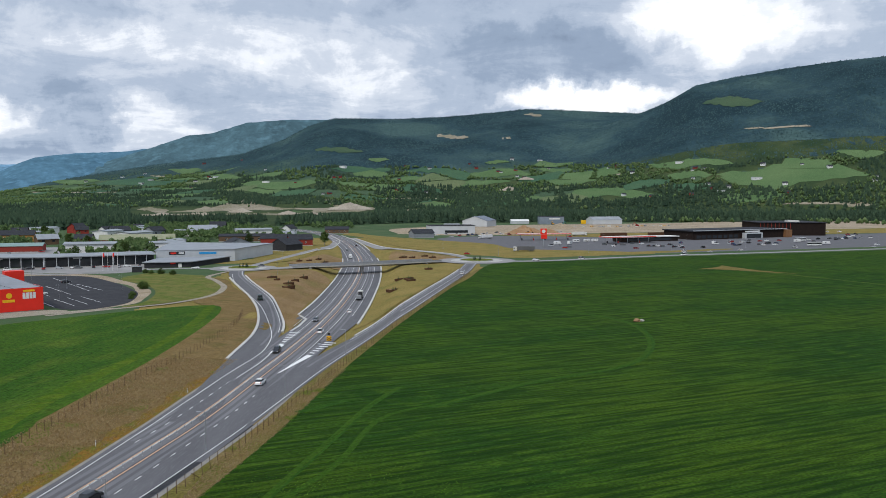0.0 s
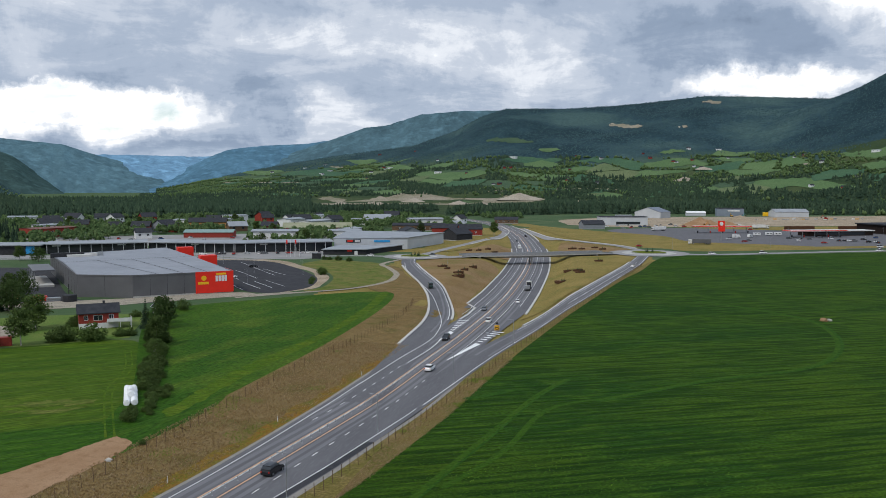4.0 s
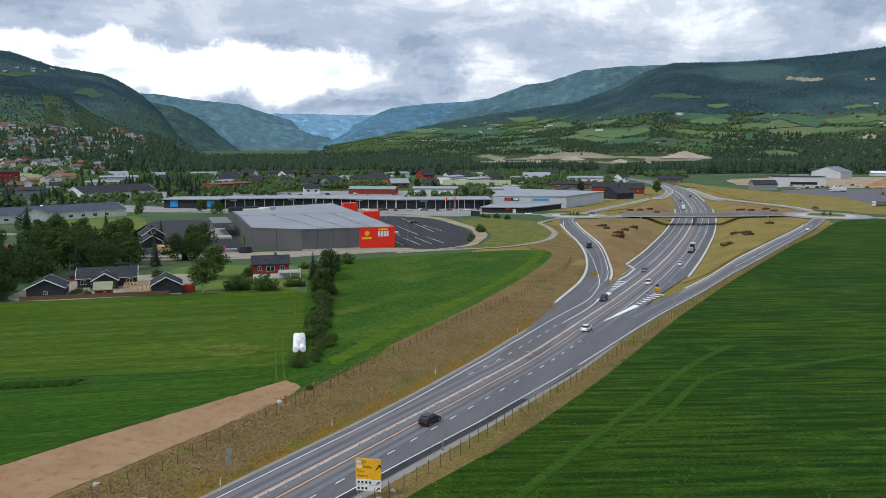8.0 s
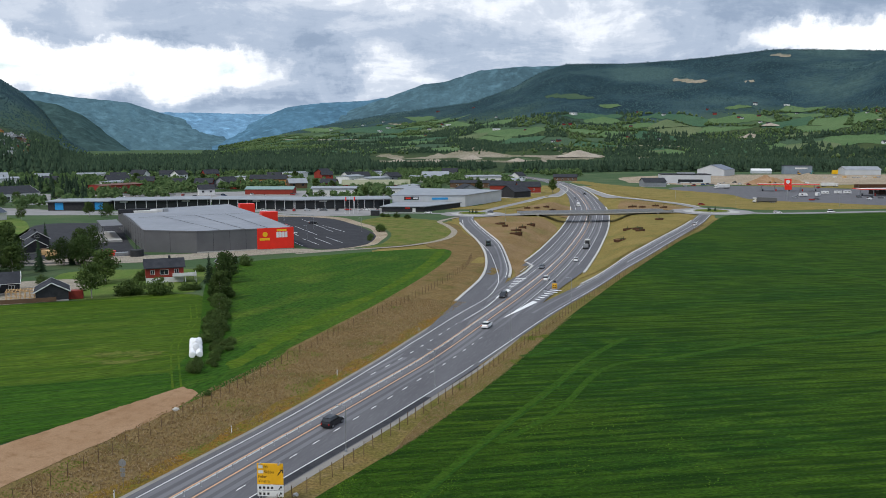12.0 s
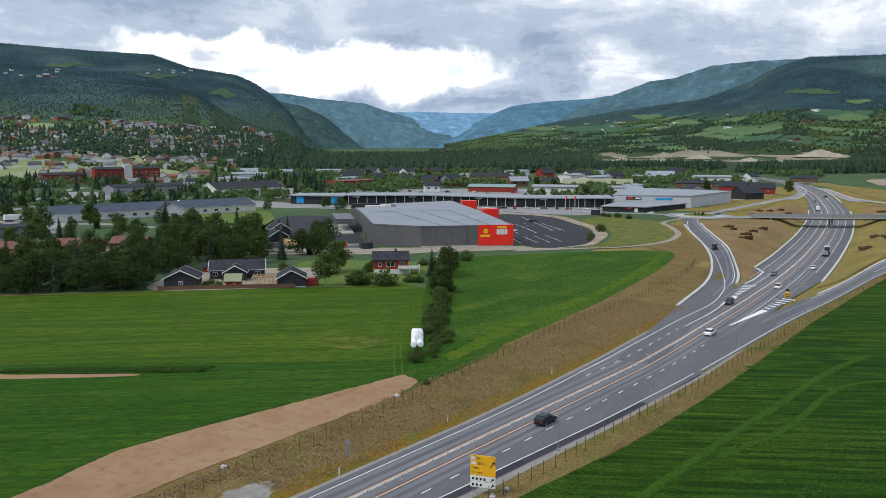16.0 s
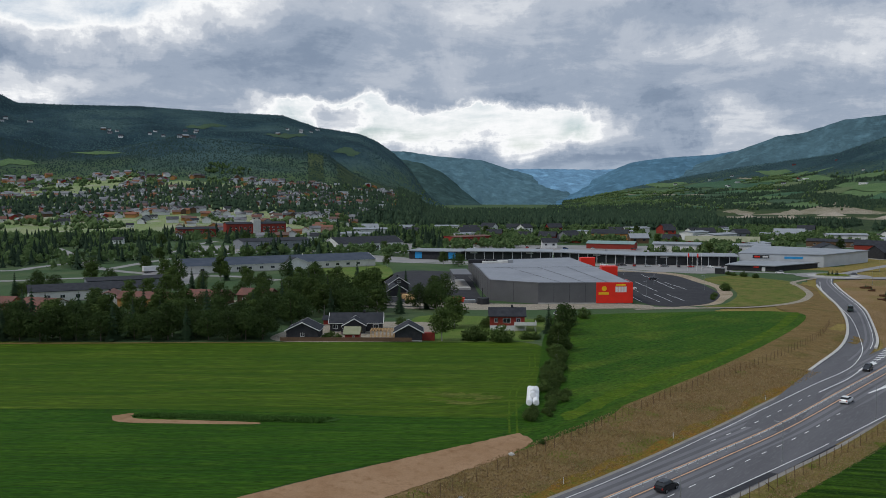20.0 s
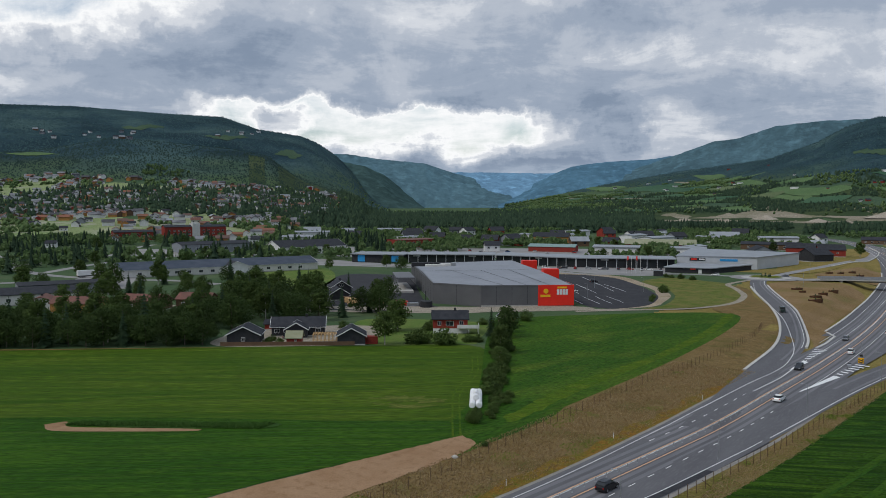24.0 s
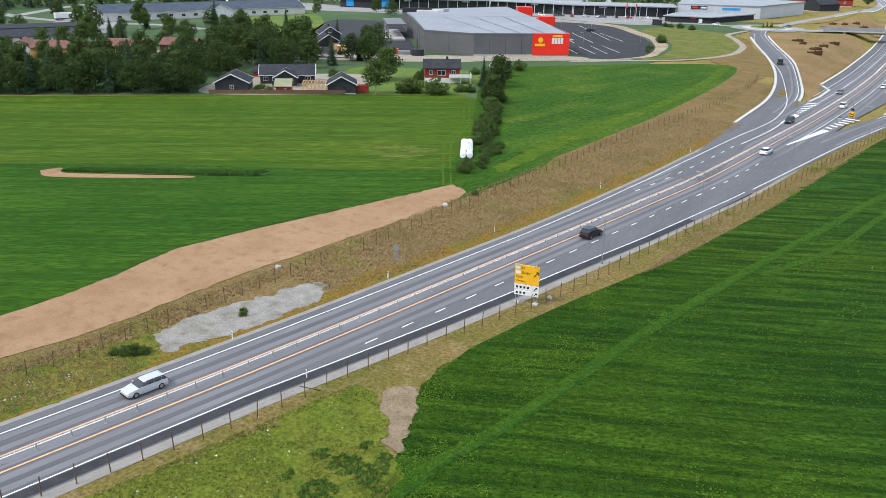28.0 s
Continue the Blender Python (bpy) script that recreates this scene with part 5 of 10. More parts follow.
rs = thing("road_sign", "grey back of a round road sign on a pole", "road sign", at=on(-68.4, 91.5, 12))
bm = bmesh.new()
tube(bm, 0, 0, 0, 3.6, 0.04, 0.04, 6)
part("pole", bm, STEEL, rs)
bm = bmesh.new()
tube(bm, 0, 0, -0.02, 0.02, 0.5, 0.5, 20, pose(0, 0.05, 3.3, 90))
part("disc", bm, STEEL, rs)
part("plate", boxes((-0.35, 0.35, 0.02, 0.05, 2.05, 2.6)), STEEL, rs)
part("plate", boxes((-0.3, 0.3, 0.02, 0.05, 1.45, 1.95)), STEEL, rs)

# chevron bollard and crash cushion at the gore
ch = thing("gore_marker", "yellow and black chevron marker with a lamp at the fork", "road marker", at=on(-35.5, 262, 10))
part("panel", boxes((-0.75, 0.75, -0.06, 0.06, 0.2, 1.75)), YELLOW_SIGN, ch)
bm = bmesh.new()
for z in (0.55, 1.15):
    for s in (-1, 1):
        box(bm, -0.65, 0.05, -0.075, -0.065, -0.14, 0.14, Matrix.Translation((s * 0.35, 0, z)) @ Matrix.Rotation(math.radians(-s * 35), 4, "Y") @ Matrix.Translation((0.3, 0, 0)))
part("chevrons", bm, INK, ch, "black chevrons")
bm = bmesh.new()
tube(bm, 0, 0.2, 0, 6.0, 0.06, 0.05, 8)
part("pole", bm, STEEL, ch)
part("lamp", soften(boxes((-0.4, 0.4, -0.2, 0.2, 2.1, 2.7)), 0.05, 1), INK, ch, "dark warning lamp box")
cr = thing("crash_cushion", "dark crash cushion on the painted gore", "crash cushion", at=on(-37, 252, 8))
for k in range(3):
    part("segment", soften(boxes((-0.5, 0.5, k * 1.0, k * 1.0 + 0.9, 0.15, 0.95)), 0.05, 1), BLACK_WALL if k else STEEL, cr)

# low weathered-steel planters with young spruces
def planter(x, y, w, turn):
    t = thing("planter", "low weathered steel planter holding a young spruce", "planter", "planters", on(x, y, turn))
    bm = bmesh.new()
    n = 14
    for i in range(n):
        a0, a1 = math.pi * 2 * i / n, math.pi * 2 * (i + 1) / n
        q = []
        for a, r, z in ((a0, 1.0, -0.5), (a1, 1.0, -0.5), (a1, 1.05, 0.9 + 0.2 * math.cos(a1)), (a0, 1.05, 0.9 + 0.2 * math.cos(a0))):
            q.append(bm.verts.new((w * r * math.cos(a), w * 0.6 * r * math.sin(a), z)))
        bm.faces.new(q)
    bmesh.ops.remove_doubles(bm, verts=bm.verts[:], dist=0.001)
    part("wall", bm, RUST, t, "rusty curved steel wall")
    bm = bmesh.new()
    bm.faces.new([bm.verts.new((w * 0.99 * math.cos(a), w * 0.59 * math.sin(a), 0.6)) for a in np.linspace(0, 2 * math.pi, 14, endpoint=False)])
    part("soil", bm, SOIL, t)
    return t


PLANTERS = [(-91, 450, 2.6), (-86, 438, 1.6), (-76.5, 419, 2.6), (-76, 434, 2.0), (-74.5, 452, 2.2), (-74, 405, 3.0), (-24, 406, 3.4), (-23.5, 449, 2.2), (-18, 443, 2.6), (-16.5, 435, 2.4), (-8.5, 500, 2.4), (-95, 560, 2), (-89, 563, 1.8), (-84.5, 575, 2), (-78.5, 562, 2.4), (-28, 592, 2.8), (-21.5, 590, 2.2), (-13, 603, 2.4), (-7.5, 591, 2.4)]
planters = [planter(x, y, w, 10) for x, y, w in PLANTERS]

# white wrapped bales
WRAP = mat("white_bale_wrap", (0.80, 0.80, 0.79), (0.70, 0.71, 0.72), 1.5, 0.45, bump=0.06, bump_scale=3)
bm = bmesh.new()
tube(bm, 0, 0, -0.65, 0.65, 0.66, 0.66, 18, pose(0, 0, 0.62, 90, 0, 0))
soften(bm, 0.1, 2)
for v in bm.verts:
    v.co += Vector((random.uniform(-1, 1), random.uniform(-1, 1), random.uniform(-1, 1))) * 0.03
bale_me = bpy.data.meshes.new("hay_bale")
bm.to_mesh(bale_me)
bm.free()
bale_me.materials.append(WRAP)
for k in range(9):
    for j in range(2):
        p = Vector((-96.3, 153.5)) + Vector((-0.52, 0.85)) * (k * 1.55) + Vector((0.85, 0.52)) * (j * 1.38)
        ob = new("hay_bale", bale_me)
        tagged(ob, "round hay bale wrapped in white plastic on the grass", "hay bale", "stacked white bales")
        ob.matrix_basis = pose(p.x, p.y, 0.06, 0, 0, 32 + random.uniform(-12, 12))
        if k in (2, 4, 5) and j == 0:
            ob = new("hay_bale", bale_me)
            tagged(ob, "white wrapped hay bale lying on top of others", "hay bale", "stacked white bales")
            q = p + Vector((0.85, 0.52)) * 0.69
            ob.matrix_basis = pose(q.x, q.y, 1.02, 0, 0, 32 + random.uniform(-12, 12))

# loose boulders
STONE = mat("pale_boulder", (0.42, 0.40, 0.36), (0.30, 0.28, 0.25), 1.5, 0.9, bump=0.05, bump_scale=5)


def boulder(x, y, s, label, stone=None):
    bm = bmesh.new()
    bmesh.ops.create_icosphere(bm, subdivisions=2, radius=s)
    rr = random.Random(int(x * 7 + y))
    for v in bm.verts:
        v.co *= 0.8 + 0.35 * noise.noise(v.co * 1.6 / s + Vector((rr.random() * 9, 0, 0)))
        v.co.z *= 0.65
    me = bpy.data.meshes.new("boulder")
    bm.to_mesh(me)
    bm.free()
    me.materials.append(stone or STONE)
    ob = new("boulder", me)
    ob.matrix_basis = on(x, y, 0, s * 0.25)
    return tagged(ob, label, "boulder")


boulder(-82.5, 82, 0.6, "pale boulder at the edge of the soil track")
boulder(-79.8, 121.5, 0.7, "flat pale stone beside the fence")
boulder(68, 296, 1.5, "brown stone heap in the green field", SOIL)
boulder(70, 297, 1.1, "small brown stone in the green field")
boulder(-45.5, 95, 0.5, "pale stone below the direction sign")

# ---- buildings ----
def window(parent, x, z, w, h, face_y, turn=0, frame_mat=None):
    """A window on a wall: a frame with a pane set back in it."""
    fm = frame_mat or WHITE
    bm = bmesh.new()
    t = 0.1
    for r in ((-w / 2 - t, w / 2 + t, -0.07, 0.03, -h / 2 - t, -h / 2), (-w / 2 - t, w / 2 + t, -0.07, 0.03, h / 2, h / 2 + t), (-w / 2 - t, -w / 2, -0.07, 0.03, -h / 2, h / 2), (w / 2, w / 2 + t, -0.07, 0.03, -h / 2, h / 2), (-0.04, 0.04, -0.05, 0.03, -h / 2, h / 2)):
        box(bm, *r)
    f = part("window", bm, fm, parent, "white framed window" if fm is WHITE else "")
    f.matrix_basis = Matrix.Rotation(math.radians(turn), 4, "Z") @ Matrix.Translation((x, face_y, z))
    part("pane", boxes((-w / 2, w / 2, -0.03, -0.01, -h / 2, h / 2)), GLASS, f)
    return f


def house(name, label, cat, at, L, W, H, R, wall_m, roof_m, wins=(), group="", chimney=True, trim=None, base=0.4, over=0.5, door=None, ends=()):
    """A gabled house, ridge along x, front towards -y."""
    t = thing(name, label, cat, group, at)
    bm = bmesh.new()
    extrude(bm, [(-W / 2, base), (W / 2, base), (W / 2, H), (0, H + R), (-W / 2, H)], -L / 2, L / 2)
    part("wall", bm, wall_m, t)
    part("foundation", boxes((-L / 2 + 0.05, L / 2 - 0.05, -W / 2 + 0.05, W / 2 - 0.05, -0.6, base)), CONCRETE, t)
    k = R / (W / 2)
    bm = bmesh.new()
    th = 0.22
    o = over
    extrude(bm, [(-W / 2 - o, H - k * o), (0, H + R), (W / 2 + o, H - k * o), (W / 2 + o, H - k * o + th), (0, H + R + th), (-W / 2 - o, H - k * o + th)], -L / 2 - o, L / 2 + o)
    part("roof", bm, roof_m, t)
    if trim:
        for s in (-1, 1):
            bm = bmesh.new()
            x0 = s * (L / 2 + o + 0.03)
            extrude(bm, [(-W / 2 - o, H - k * o - 0.05), (0, H + R - 0.05), (W / 2 + o, H - k * o - 0.05), (W / 2 + o, H - k * o + th + 0.04), (0, H + R + th + 0.04), (-W / 2 - o, H - k * o + th + 0.04)], x0 - 0.06, x0 + 0.06)
            part("bargeboard", bm, trim, t, "white gable board")
        for s in (-1, 1):
            part("gutter", boxes((-L / 2 - o, L / 2 + o, s * (W / 2 + o) - 0.07, s * (W / 2 + o) + 0.07, H - k * o - 0.02, H - k * o + 0.14)), trim, t)
    if chimney:
        part("chimney", boxes((L * 0.15 - 0.35, L * 0.15 + 0.35, -0.35, 0.35, H + R * 0.7, H + R + 1.0)), BLACK_WALL, t, "dark chimney")
    for x, z, w, h in wins:
        window(t, x, z, w, h, -W / 2)
    for x, z, w, h in ends:
        window(t, x, z, w, h, -L / 2, 90)
    if door:
        d = part("door", boxes((door - 0.5, door + 0.5, -W / 2 - 0.06, -W / 2 + 0.02, base, base + 2.05)), WHITE, t, "white front door")
        part("handle", boxes((door + 0.35, door + 0.4, -W / 2 - 0.1, -W / 2 - 0.05, base + 1.0, base + 1.15)), STEEL, d)
    return t


# the building-supplies store
GREY = mat("grey_cladding", (0.125, 0.125, 0.13), (0.105, 0.105, 0.11), 0.15, 0.5, metal=0.2)
GREY_L = mat("light_grey_cladding", (0.50, 0.52, 0.54), (0.44, 0.46, 0.48), 0.12, 0.5, metal=0.1)
SIGN_RED = paint("sign_red", (0.72, 0.030, 0.016), 0.4, dirt=0.93)
STORE_ROOF = mat("store_roof_sheet", (0.235, 0.248, 0.27), (0.195, 0.207, 0.228), 0.06, 0.7, col3=(0.26, 0.275, 0.30), scale3=0.5)
S = [Vector(p) for p in ((-154.5, 326), (-185, 301), (-208, 299), (-279, 380), (-248, 438))]
store = thing("store", "large grey metal-clad store with a red sign wall", "store")
SH = 8.7
bm = bmesh.new()
prism(bm, [tuple(p) for p in S], -0.3, SH)
part("wall", bm, GREY, store, "dark grey metal-clad wall")
cx, cy = sum(p.x for p in S) / 5, sum(p.y for p in S) / 5
bm = bmesh.new()
ins = [p + (Vector((cx, cy)) - p).normalized() * 0.8 for p in S]
mid_a, mid_b = (ins[0] + ins[4]) / 2, (ins[2] + ins[3]) / 2
lv = [bm.verts.new((p.x, p.y, SH + 0.1)) for p in ins]
ra, rb = bm.verts.new((*mid_a, SH + 0.75)), bm.verts.new((*mid_b, SH + 0.75))
bm.faces.new((lv[0], ra, rb, lv[2], lv[1]))
bm.faces.new((ra, lv[4], lv[3], rb))
bmesh.ops.recalc_face_normals(bm, faces=bm.faces[:])
rf = part("roof", bm, STORE_ROOF, store, "pale grey sheet roof")
part_mesh("roof_seam", mesh_from("roof_seam", [(mid_a.x, mid_a.y - .35, SH + .8), (mid_a.x, mid_a.y + .35, SH + .8), (mid_b.x, mid_b.y + .35, SH + .8), (mid_b.x, mid_b.y - .35, SH + .8)], [(0, 1, 2, 3)], ROOF_DARK), rf, "dark ridge seam")
for k in (0.25, 0.5, 0.75):
    p, q = ins[0].lerp(ins[1], k), mid_a.lerp(mid_b, k)
    bm = bmesh.new()
    e = Vector((0.12, 0.09))
    bm.faces.new([bm.verts.new((v.x, v.y, z)) for v, z in ((p - e, SH + 0.2), (p + e, SH + 0.2), (q + e, SH + 0.85), (q - e, SH + 0.85))])
    part("roof_seam", bm, ROOF_DARK, rf)
for i in range(5):
    p, q = S[i], S[(i + 1) % 5]
    d = (q - p)
    bm = boxes((0, d.length, -0.14, 0.14, SH - 0.25, SH + 0.3))
    ob = part("parapet", bm, GREY, store, "grey roof edge")
    ob.matrix_basis = pose(p.x, p.y, 0, 0, 0, math.degrees(math.atan2(d.y, d.x)))
    n = max(2, int(d.length / (9.5 if i else 6)))
    for j in range(1, n):
        bm = boxes((d.length * j / n - 0.05, d.length * j / n + 0.05, -0.04, 0.04, 0.3, SH - 0.3))
        ob = part("panel_joint", bm, BLACK_WALL, store)
        ob.matrix_basis = pose(p.x, p.y, 0, 0, 0, math.degrees(math.atan2(d.y, d.x)))
part("plinth", boxes((0, 39.4, -0.09, 0.0, -0.2, 0.55)), CONCRETE, store, "pale concrete plinth").matrix_basis = pose(S[1].x, S[1].y, 0, 0, 0, math.degrees(math.atan2(S[0].y - S[1].y, S[0].x - S[1].x)))
fd = S[0] - S[1]
face = Matrix.Translation((S[1].x, S[1].y, 0)) @ Matrix.Rotation(math.atan2(fd.y, fd.x), 4, "Z")
FL = fd.length
red = part("sign_wall", boxes((FL - 15.2, FL + 0.12, -0.22, -0.02, 0.3, SH + 0.32)), SIGN_RED, store, "bright red sign wall")
red.matrix_basis = face
red2 = part("sign_wall", boxes((-0.02, 0.2, 0, 14, 0.3, SH + 0.32)), SIGN_RED, store)
red2.matrix_basis = pose(S[0].x, S[0].y, 0, 0, 0, math.degrees(math.atan2(fd.y, fd.x)) + 0)
LOGO_YELLOW = paint("logo_yellow", (0.85, 0.48, 0.02), 0.4)
def bar(x0, x1, z0, z1, m, lab):
    ob = part("sign_bar", boxes((x0, x1, -0.3, -0.2, z0, z1)), m, red, lab)


bar(FL - 14.2, FL - 10.0, 3.9, 4.9, LOGO_YELLOW, "yellow sign bar")
bm = bmesh.new()
tube(bm, 0, 0, -0.05, 0.05, 1.05, 1.05, 20, pose(FL - 11.9, -0.25, 6.4, 90))
part("emblem", bm, LOGO_YELLOW, red, "round yellow emblem")
bar(FL - 7.0, FL - 2.9, 7.55, 8.3, LOGO_YELLOW, "yellow sign bar")
for k in range(4):
    bar(FL - 7.2 + k * 1.22, FL - 6.2 + k * 1.22, 4.9, 7.25, WHITE, "white sign block")
part("door", boxes((16.0, 19.0, -0.08, 0.02, 0, 3.0)), GREY, store, "grey loading door").matrix_basis = face
ru = thing("roof_unit", "black and grey ventilation units on the store roof", "roof unit", at=pose(-262, 372, SH + 0.12, 0, 0, 42))
for r, m in (((-9, 6, -2.5, 0.5, 0, 2.2), BLACK_WALL), ((7, 12, -2, 1, 0, 1.6), OFFWHITE), ((-2, 9, -5.5, -3.2, 0, 1.4), OFFWHITE), ((12.6, 15, -2, 0.5, 0, 2.0), STEEL)):
    part("unit", soften(boxes(r), 0.1, 1), m, ru)
for px2, py2, s in ((-226, 419, 0.62), (-190, 374, 0.6)):
    tw = thing("entrance_tower", "red clad box above the store entrance", "entrance tower", at=pose(px2, py2, 0, 0, 0, 39))
    part("wall", soften(boxes((-6.5 * s, 6.5 * s, -2.5, 2.5, 0, 10.9)), 0.08, 1), SIGN_RED, tw)
# loading bay at the back: canopy on slanting legs, a ramp and timber stacks
lb = thing("loading_canopy", "grey loading canopy on slanting legs beside the store", "canopy", at=pose(-252, 344, 0, 0, 0, 131))
part("roof", boxes((-16, 16, 0, 9, 6.2, 6.9)), GREY, lb)
for x in (-14, -5, 4, 13):
    bm = bmesh.new()
    tube(bm, x, 8.2, 0, 6.3, 0.22, 0.22, 8, Matrix.Shear("XZ", 4, (0.0, 0.0)))
    part("leg", bm, STEEL, lb)
part("ramp", boxes((-22, 20, 1, 12, 0.05, 0.9)), CONCRETE, lb, "concrete loading ramp")


def stack(x, y, turn, m, sx, sy, sz, label, cat):
    t = thing("stack", label, cat, "building material stacks", on(x, y, turn))
    n = max(2, int(sz / 0.45))
    for k in range(n):
        part("layer", boxes((-sx / 2 + random.uniform(0, .1), sx / 2 - random.uniform(0, .1), -sy / 2, sy / 2, 0.1 + k * sz / n, 0.1 + (k + 1) * sz / n - 0.08)), m, t)
    return t


for x, y, a, m, sz, lab in ((-234, 277, 30, RAW_WOOD, 2.4, "stacked raw timber in the store yard"), (-239, 281, 25, RAW_WOOD, 2.0, "stacked raw timber in the store yard"), (-226, 284.5, 40, RAW_WOOD, 2.8, "stacked raw timber in the store yard"), (-215, 286, 40, SIGN_RED, 1.8, "stack of red building goods"), (-210, 287, 40, STEEL, 1.3, "stack of grey pallets"), (-244, 285, 20, BROWN_WALL, 1.8, "brown stack of wooden pallets")):
    stack(x, y, a, m, 5.0, 2.4, sz, lab, "stack")
sk = thing("silo_container", "dark round container beside the store", "container", at=on(-203, 287, 0))
bm = bmesh.new()
tube(bm, 0, 0, 0, 2.6, 2.6, 2.6, 16)
part("drum", bm, BLACK_WALL, sk)
bm = bmesh.new()
tube(bm, -1, 1, 0, 6.5, 0.18, 0.18, 8)
part("pipe", bm, BLACK_WALL, sk)

# the shopping row
MALL_GLASS = mat("dark_shopfront", (0.018, 0.022, 0.026), (0.03, 0.035, 0.04), 0.1, 0.15, spec=0.6)
mall = thing("shopping_row", "long low shopping row with dark shopfronts and a pale roof", "shopping centre")
ML = [Vector((-352, 476)), Vector((-300, 506)), Vector((-241, 512)), Vector((-184, 540))]
for i in range(3):
    p, q = ML[i], ML[i + 1]
    d = q - p
    m4 = pose(p.x, p.y, 0, 0, 0, math.degrees(math.atan2(d.y, d.x)))
    Ln = d.length
    part("wall", boxes((0, Ln, 3.0, 17, -0.2, 6.0)), BLACK_WALL, mall, "dark wall").matrix_basis = m4
    part("shopfront", boxes((0.3, Ln - 0.3, 2.8, 3.0, 0.2, 4.6)), MALL_GLASS, mall, "dark glass shopfront").matrix_basis = m4
    bm = bmesh.new()
    extrude(bm, [(-1.0, 6.0), (17.5, 6.9), (17.5, 7.3), (-1.0, 6.6)], -0.5, Ln + 0.5)
    part("roof", bm, ROOF_GREY, mall, "pale grey roof with a deep edge").matrix_basis = m4
    for k in range(int(Ln / 6.5) + 1):
        part("column", boxes((k * 6.5, k * 6.5 + 0.35, 0.0, 0.35, 0, 6.2)), GREY_L, mall).matrix_basis = m4
    for k in range(int(Ln / 13)):
        part("shop_sign", boxes((k * 13 + 3, k * 13 + 8, 2.6, 2.8, 4.7, 5.5)), (WHITE, LOGO_YELLOW, SIGN_RED, OFFWHITE)[(k + i) % 4] if (k + i) % 3 == 0 else BLACK_WALL, mall, "shop sign bar").matrix_basis = m4
BLUE = paint("sign_blue", (0.03, 0.28, 0.60), 0.4)
wing = thing("shop", "low dark shop with blue panels at the row's end", "shop", at=pose(-372, 468, 0, 0, 0, 20))
part("wall", boxes((-20, 18, 0, 24, -0.2, 5.6)), BLACK_WALL, wing)
part("roof", boxes((-21, 19, -1.5, 25, 5.6, 6.3)), ROOF_GREY, wing)
for x in (-13, 12):
    part("blue_panel", boxes((x - 2.6, x + 2.6, -0.25, 0, 0.6, 5.2)), BLUE, wing, "bright blue panel")
# the white building and its low front wing
wb = thing("warehouse_store", "pale grey flat-roofed shop building with a blue sign", "shop")
Wm = [(-186, 549), (-139, 566), (-127, 632), (-205, 640)]
bm = bmesh.new()
prism(bm, Wm, -0.2, 7.6)
part("wall", bm, GREY_L, wb)
bm = bmesh.new()
prism(bm, [(-187, 548.5), (-138.5, 565.5), (-126.3, 632.5), (-206, 641)], 7.6, 8.1)
part("roof", bm, ROOF_GREY, wb, "pale flat roof")
d = Vector(Wm[1]) - Vector(Wm[0])
wm4 = pose(*Wm[0], 0, 0, 0, math.degrees(math.atan2(d.y, d.x)))
part("sign_bar", boxes((27, 38, -0.2, -0.02, 5.0, 6.4)), BLUE, wb, "blue sign bar").matrix_basis = wm4
part("sign_panel", boxes((8, 18, -0.25, -0.02, 5.0, 7.0)), BLACK_WALL, wb, "black sign panel").matrix_basis = wm4
for k in range(2):
    part("sign_block", boxes((9 + k * 5, 12.5 + k * 5, -0.32, -0.25, 5.5, 6.5)), SIGN_RED if k == 0 else WHITE, wb).matrix_basis = wm4
lw = thing("annex", "low dark annex with a pale flat roof", "shop annex")
bm = bmesh.new()
La = [(-180, 510), (-154, 517), (-141, 560), (-182, 546)]
prism(bm, La, -0.2, 3.1)
part("wall", bm, BLACK_WALL, lw, "dark wall")
bm = bmesh.new()
prism(bm, [(-181, 509), (-153, 516), (-140, 560.5), (-183, 546.5)], 3.1, 3.6)
part("roof", bm, ROOF_GREY, lw)
part("door", boxes((-1.0, 1.0, -0.1, 0.1, 0, 2.4)), WHITE, lw, "white door").matrix_basis = pose(-160, 515, 0, 0, 0, 15)
part("sign_bar", boxes((-1.5, 1.5, -0.1, 0.1, 2.1, 3.0)), SIGN_RED, lw).matrix_basis = pose(-164, 514, 0, 0, 0, 15)
fp = thing("flagpoles", "white frame of flagpoles with red banners", "flagpole", at=on(-193, 491, 20))
for x in (-4, -1.3, 1.3, 4):
    bm = bmesh.new()
    tube(bm, x, 0, 0, 11, 0.1, 0.07, 8)
    part("pole", bm, WHITE, fp)
for x in (-4, 1.3):
    part("banner", boxes((x + 0.1, x + 0.9, -0.02, 0.02, 8.2, 10.5)), SIGN_RED, fp, "red banner")
kiosk = thing("kiosk", "small dark kiosk box", "kiosk", at=on(-175, 484, 15))
part("wall", soften(boxes((-2.6, 2.6, -1.6, 1.6, 0, 3.2)), 0.05, 1), BLACK_WALL, kiosk)
part("roof", boxes((-2.8, 2.8, -1.8, 1.8, 3.2, 3.4)), ROOF_GREY, kiosk)

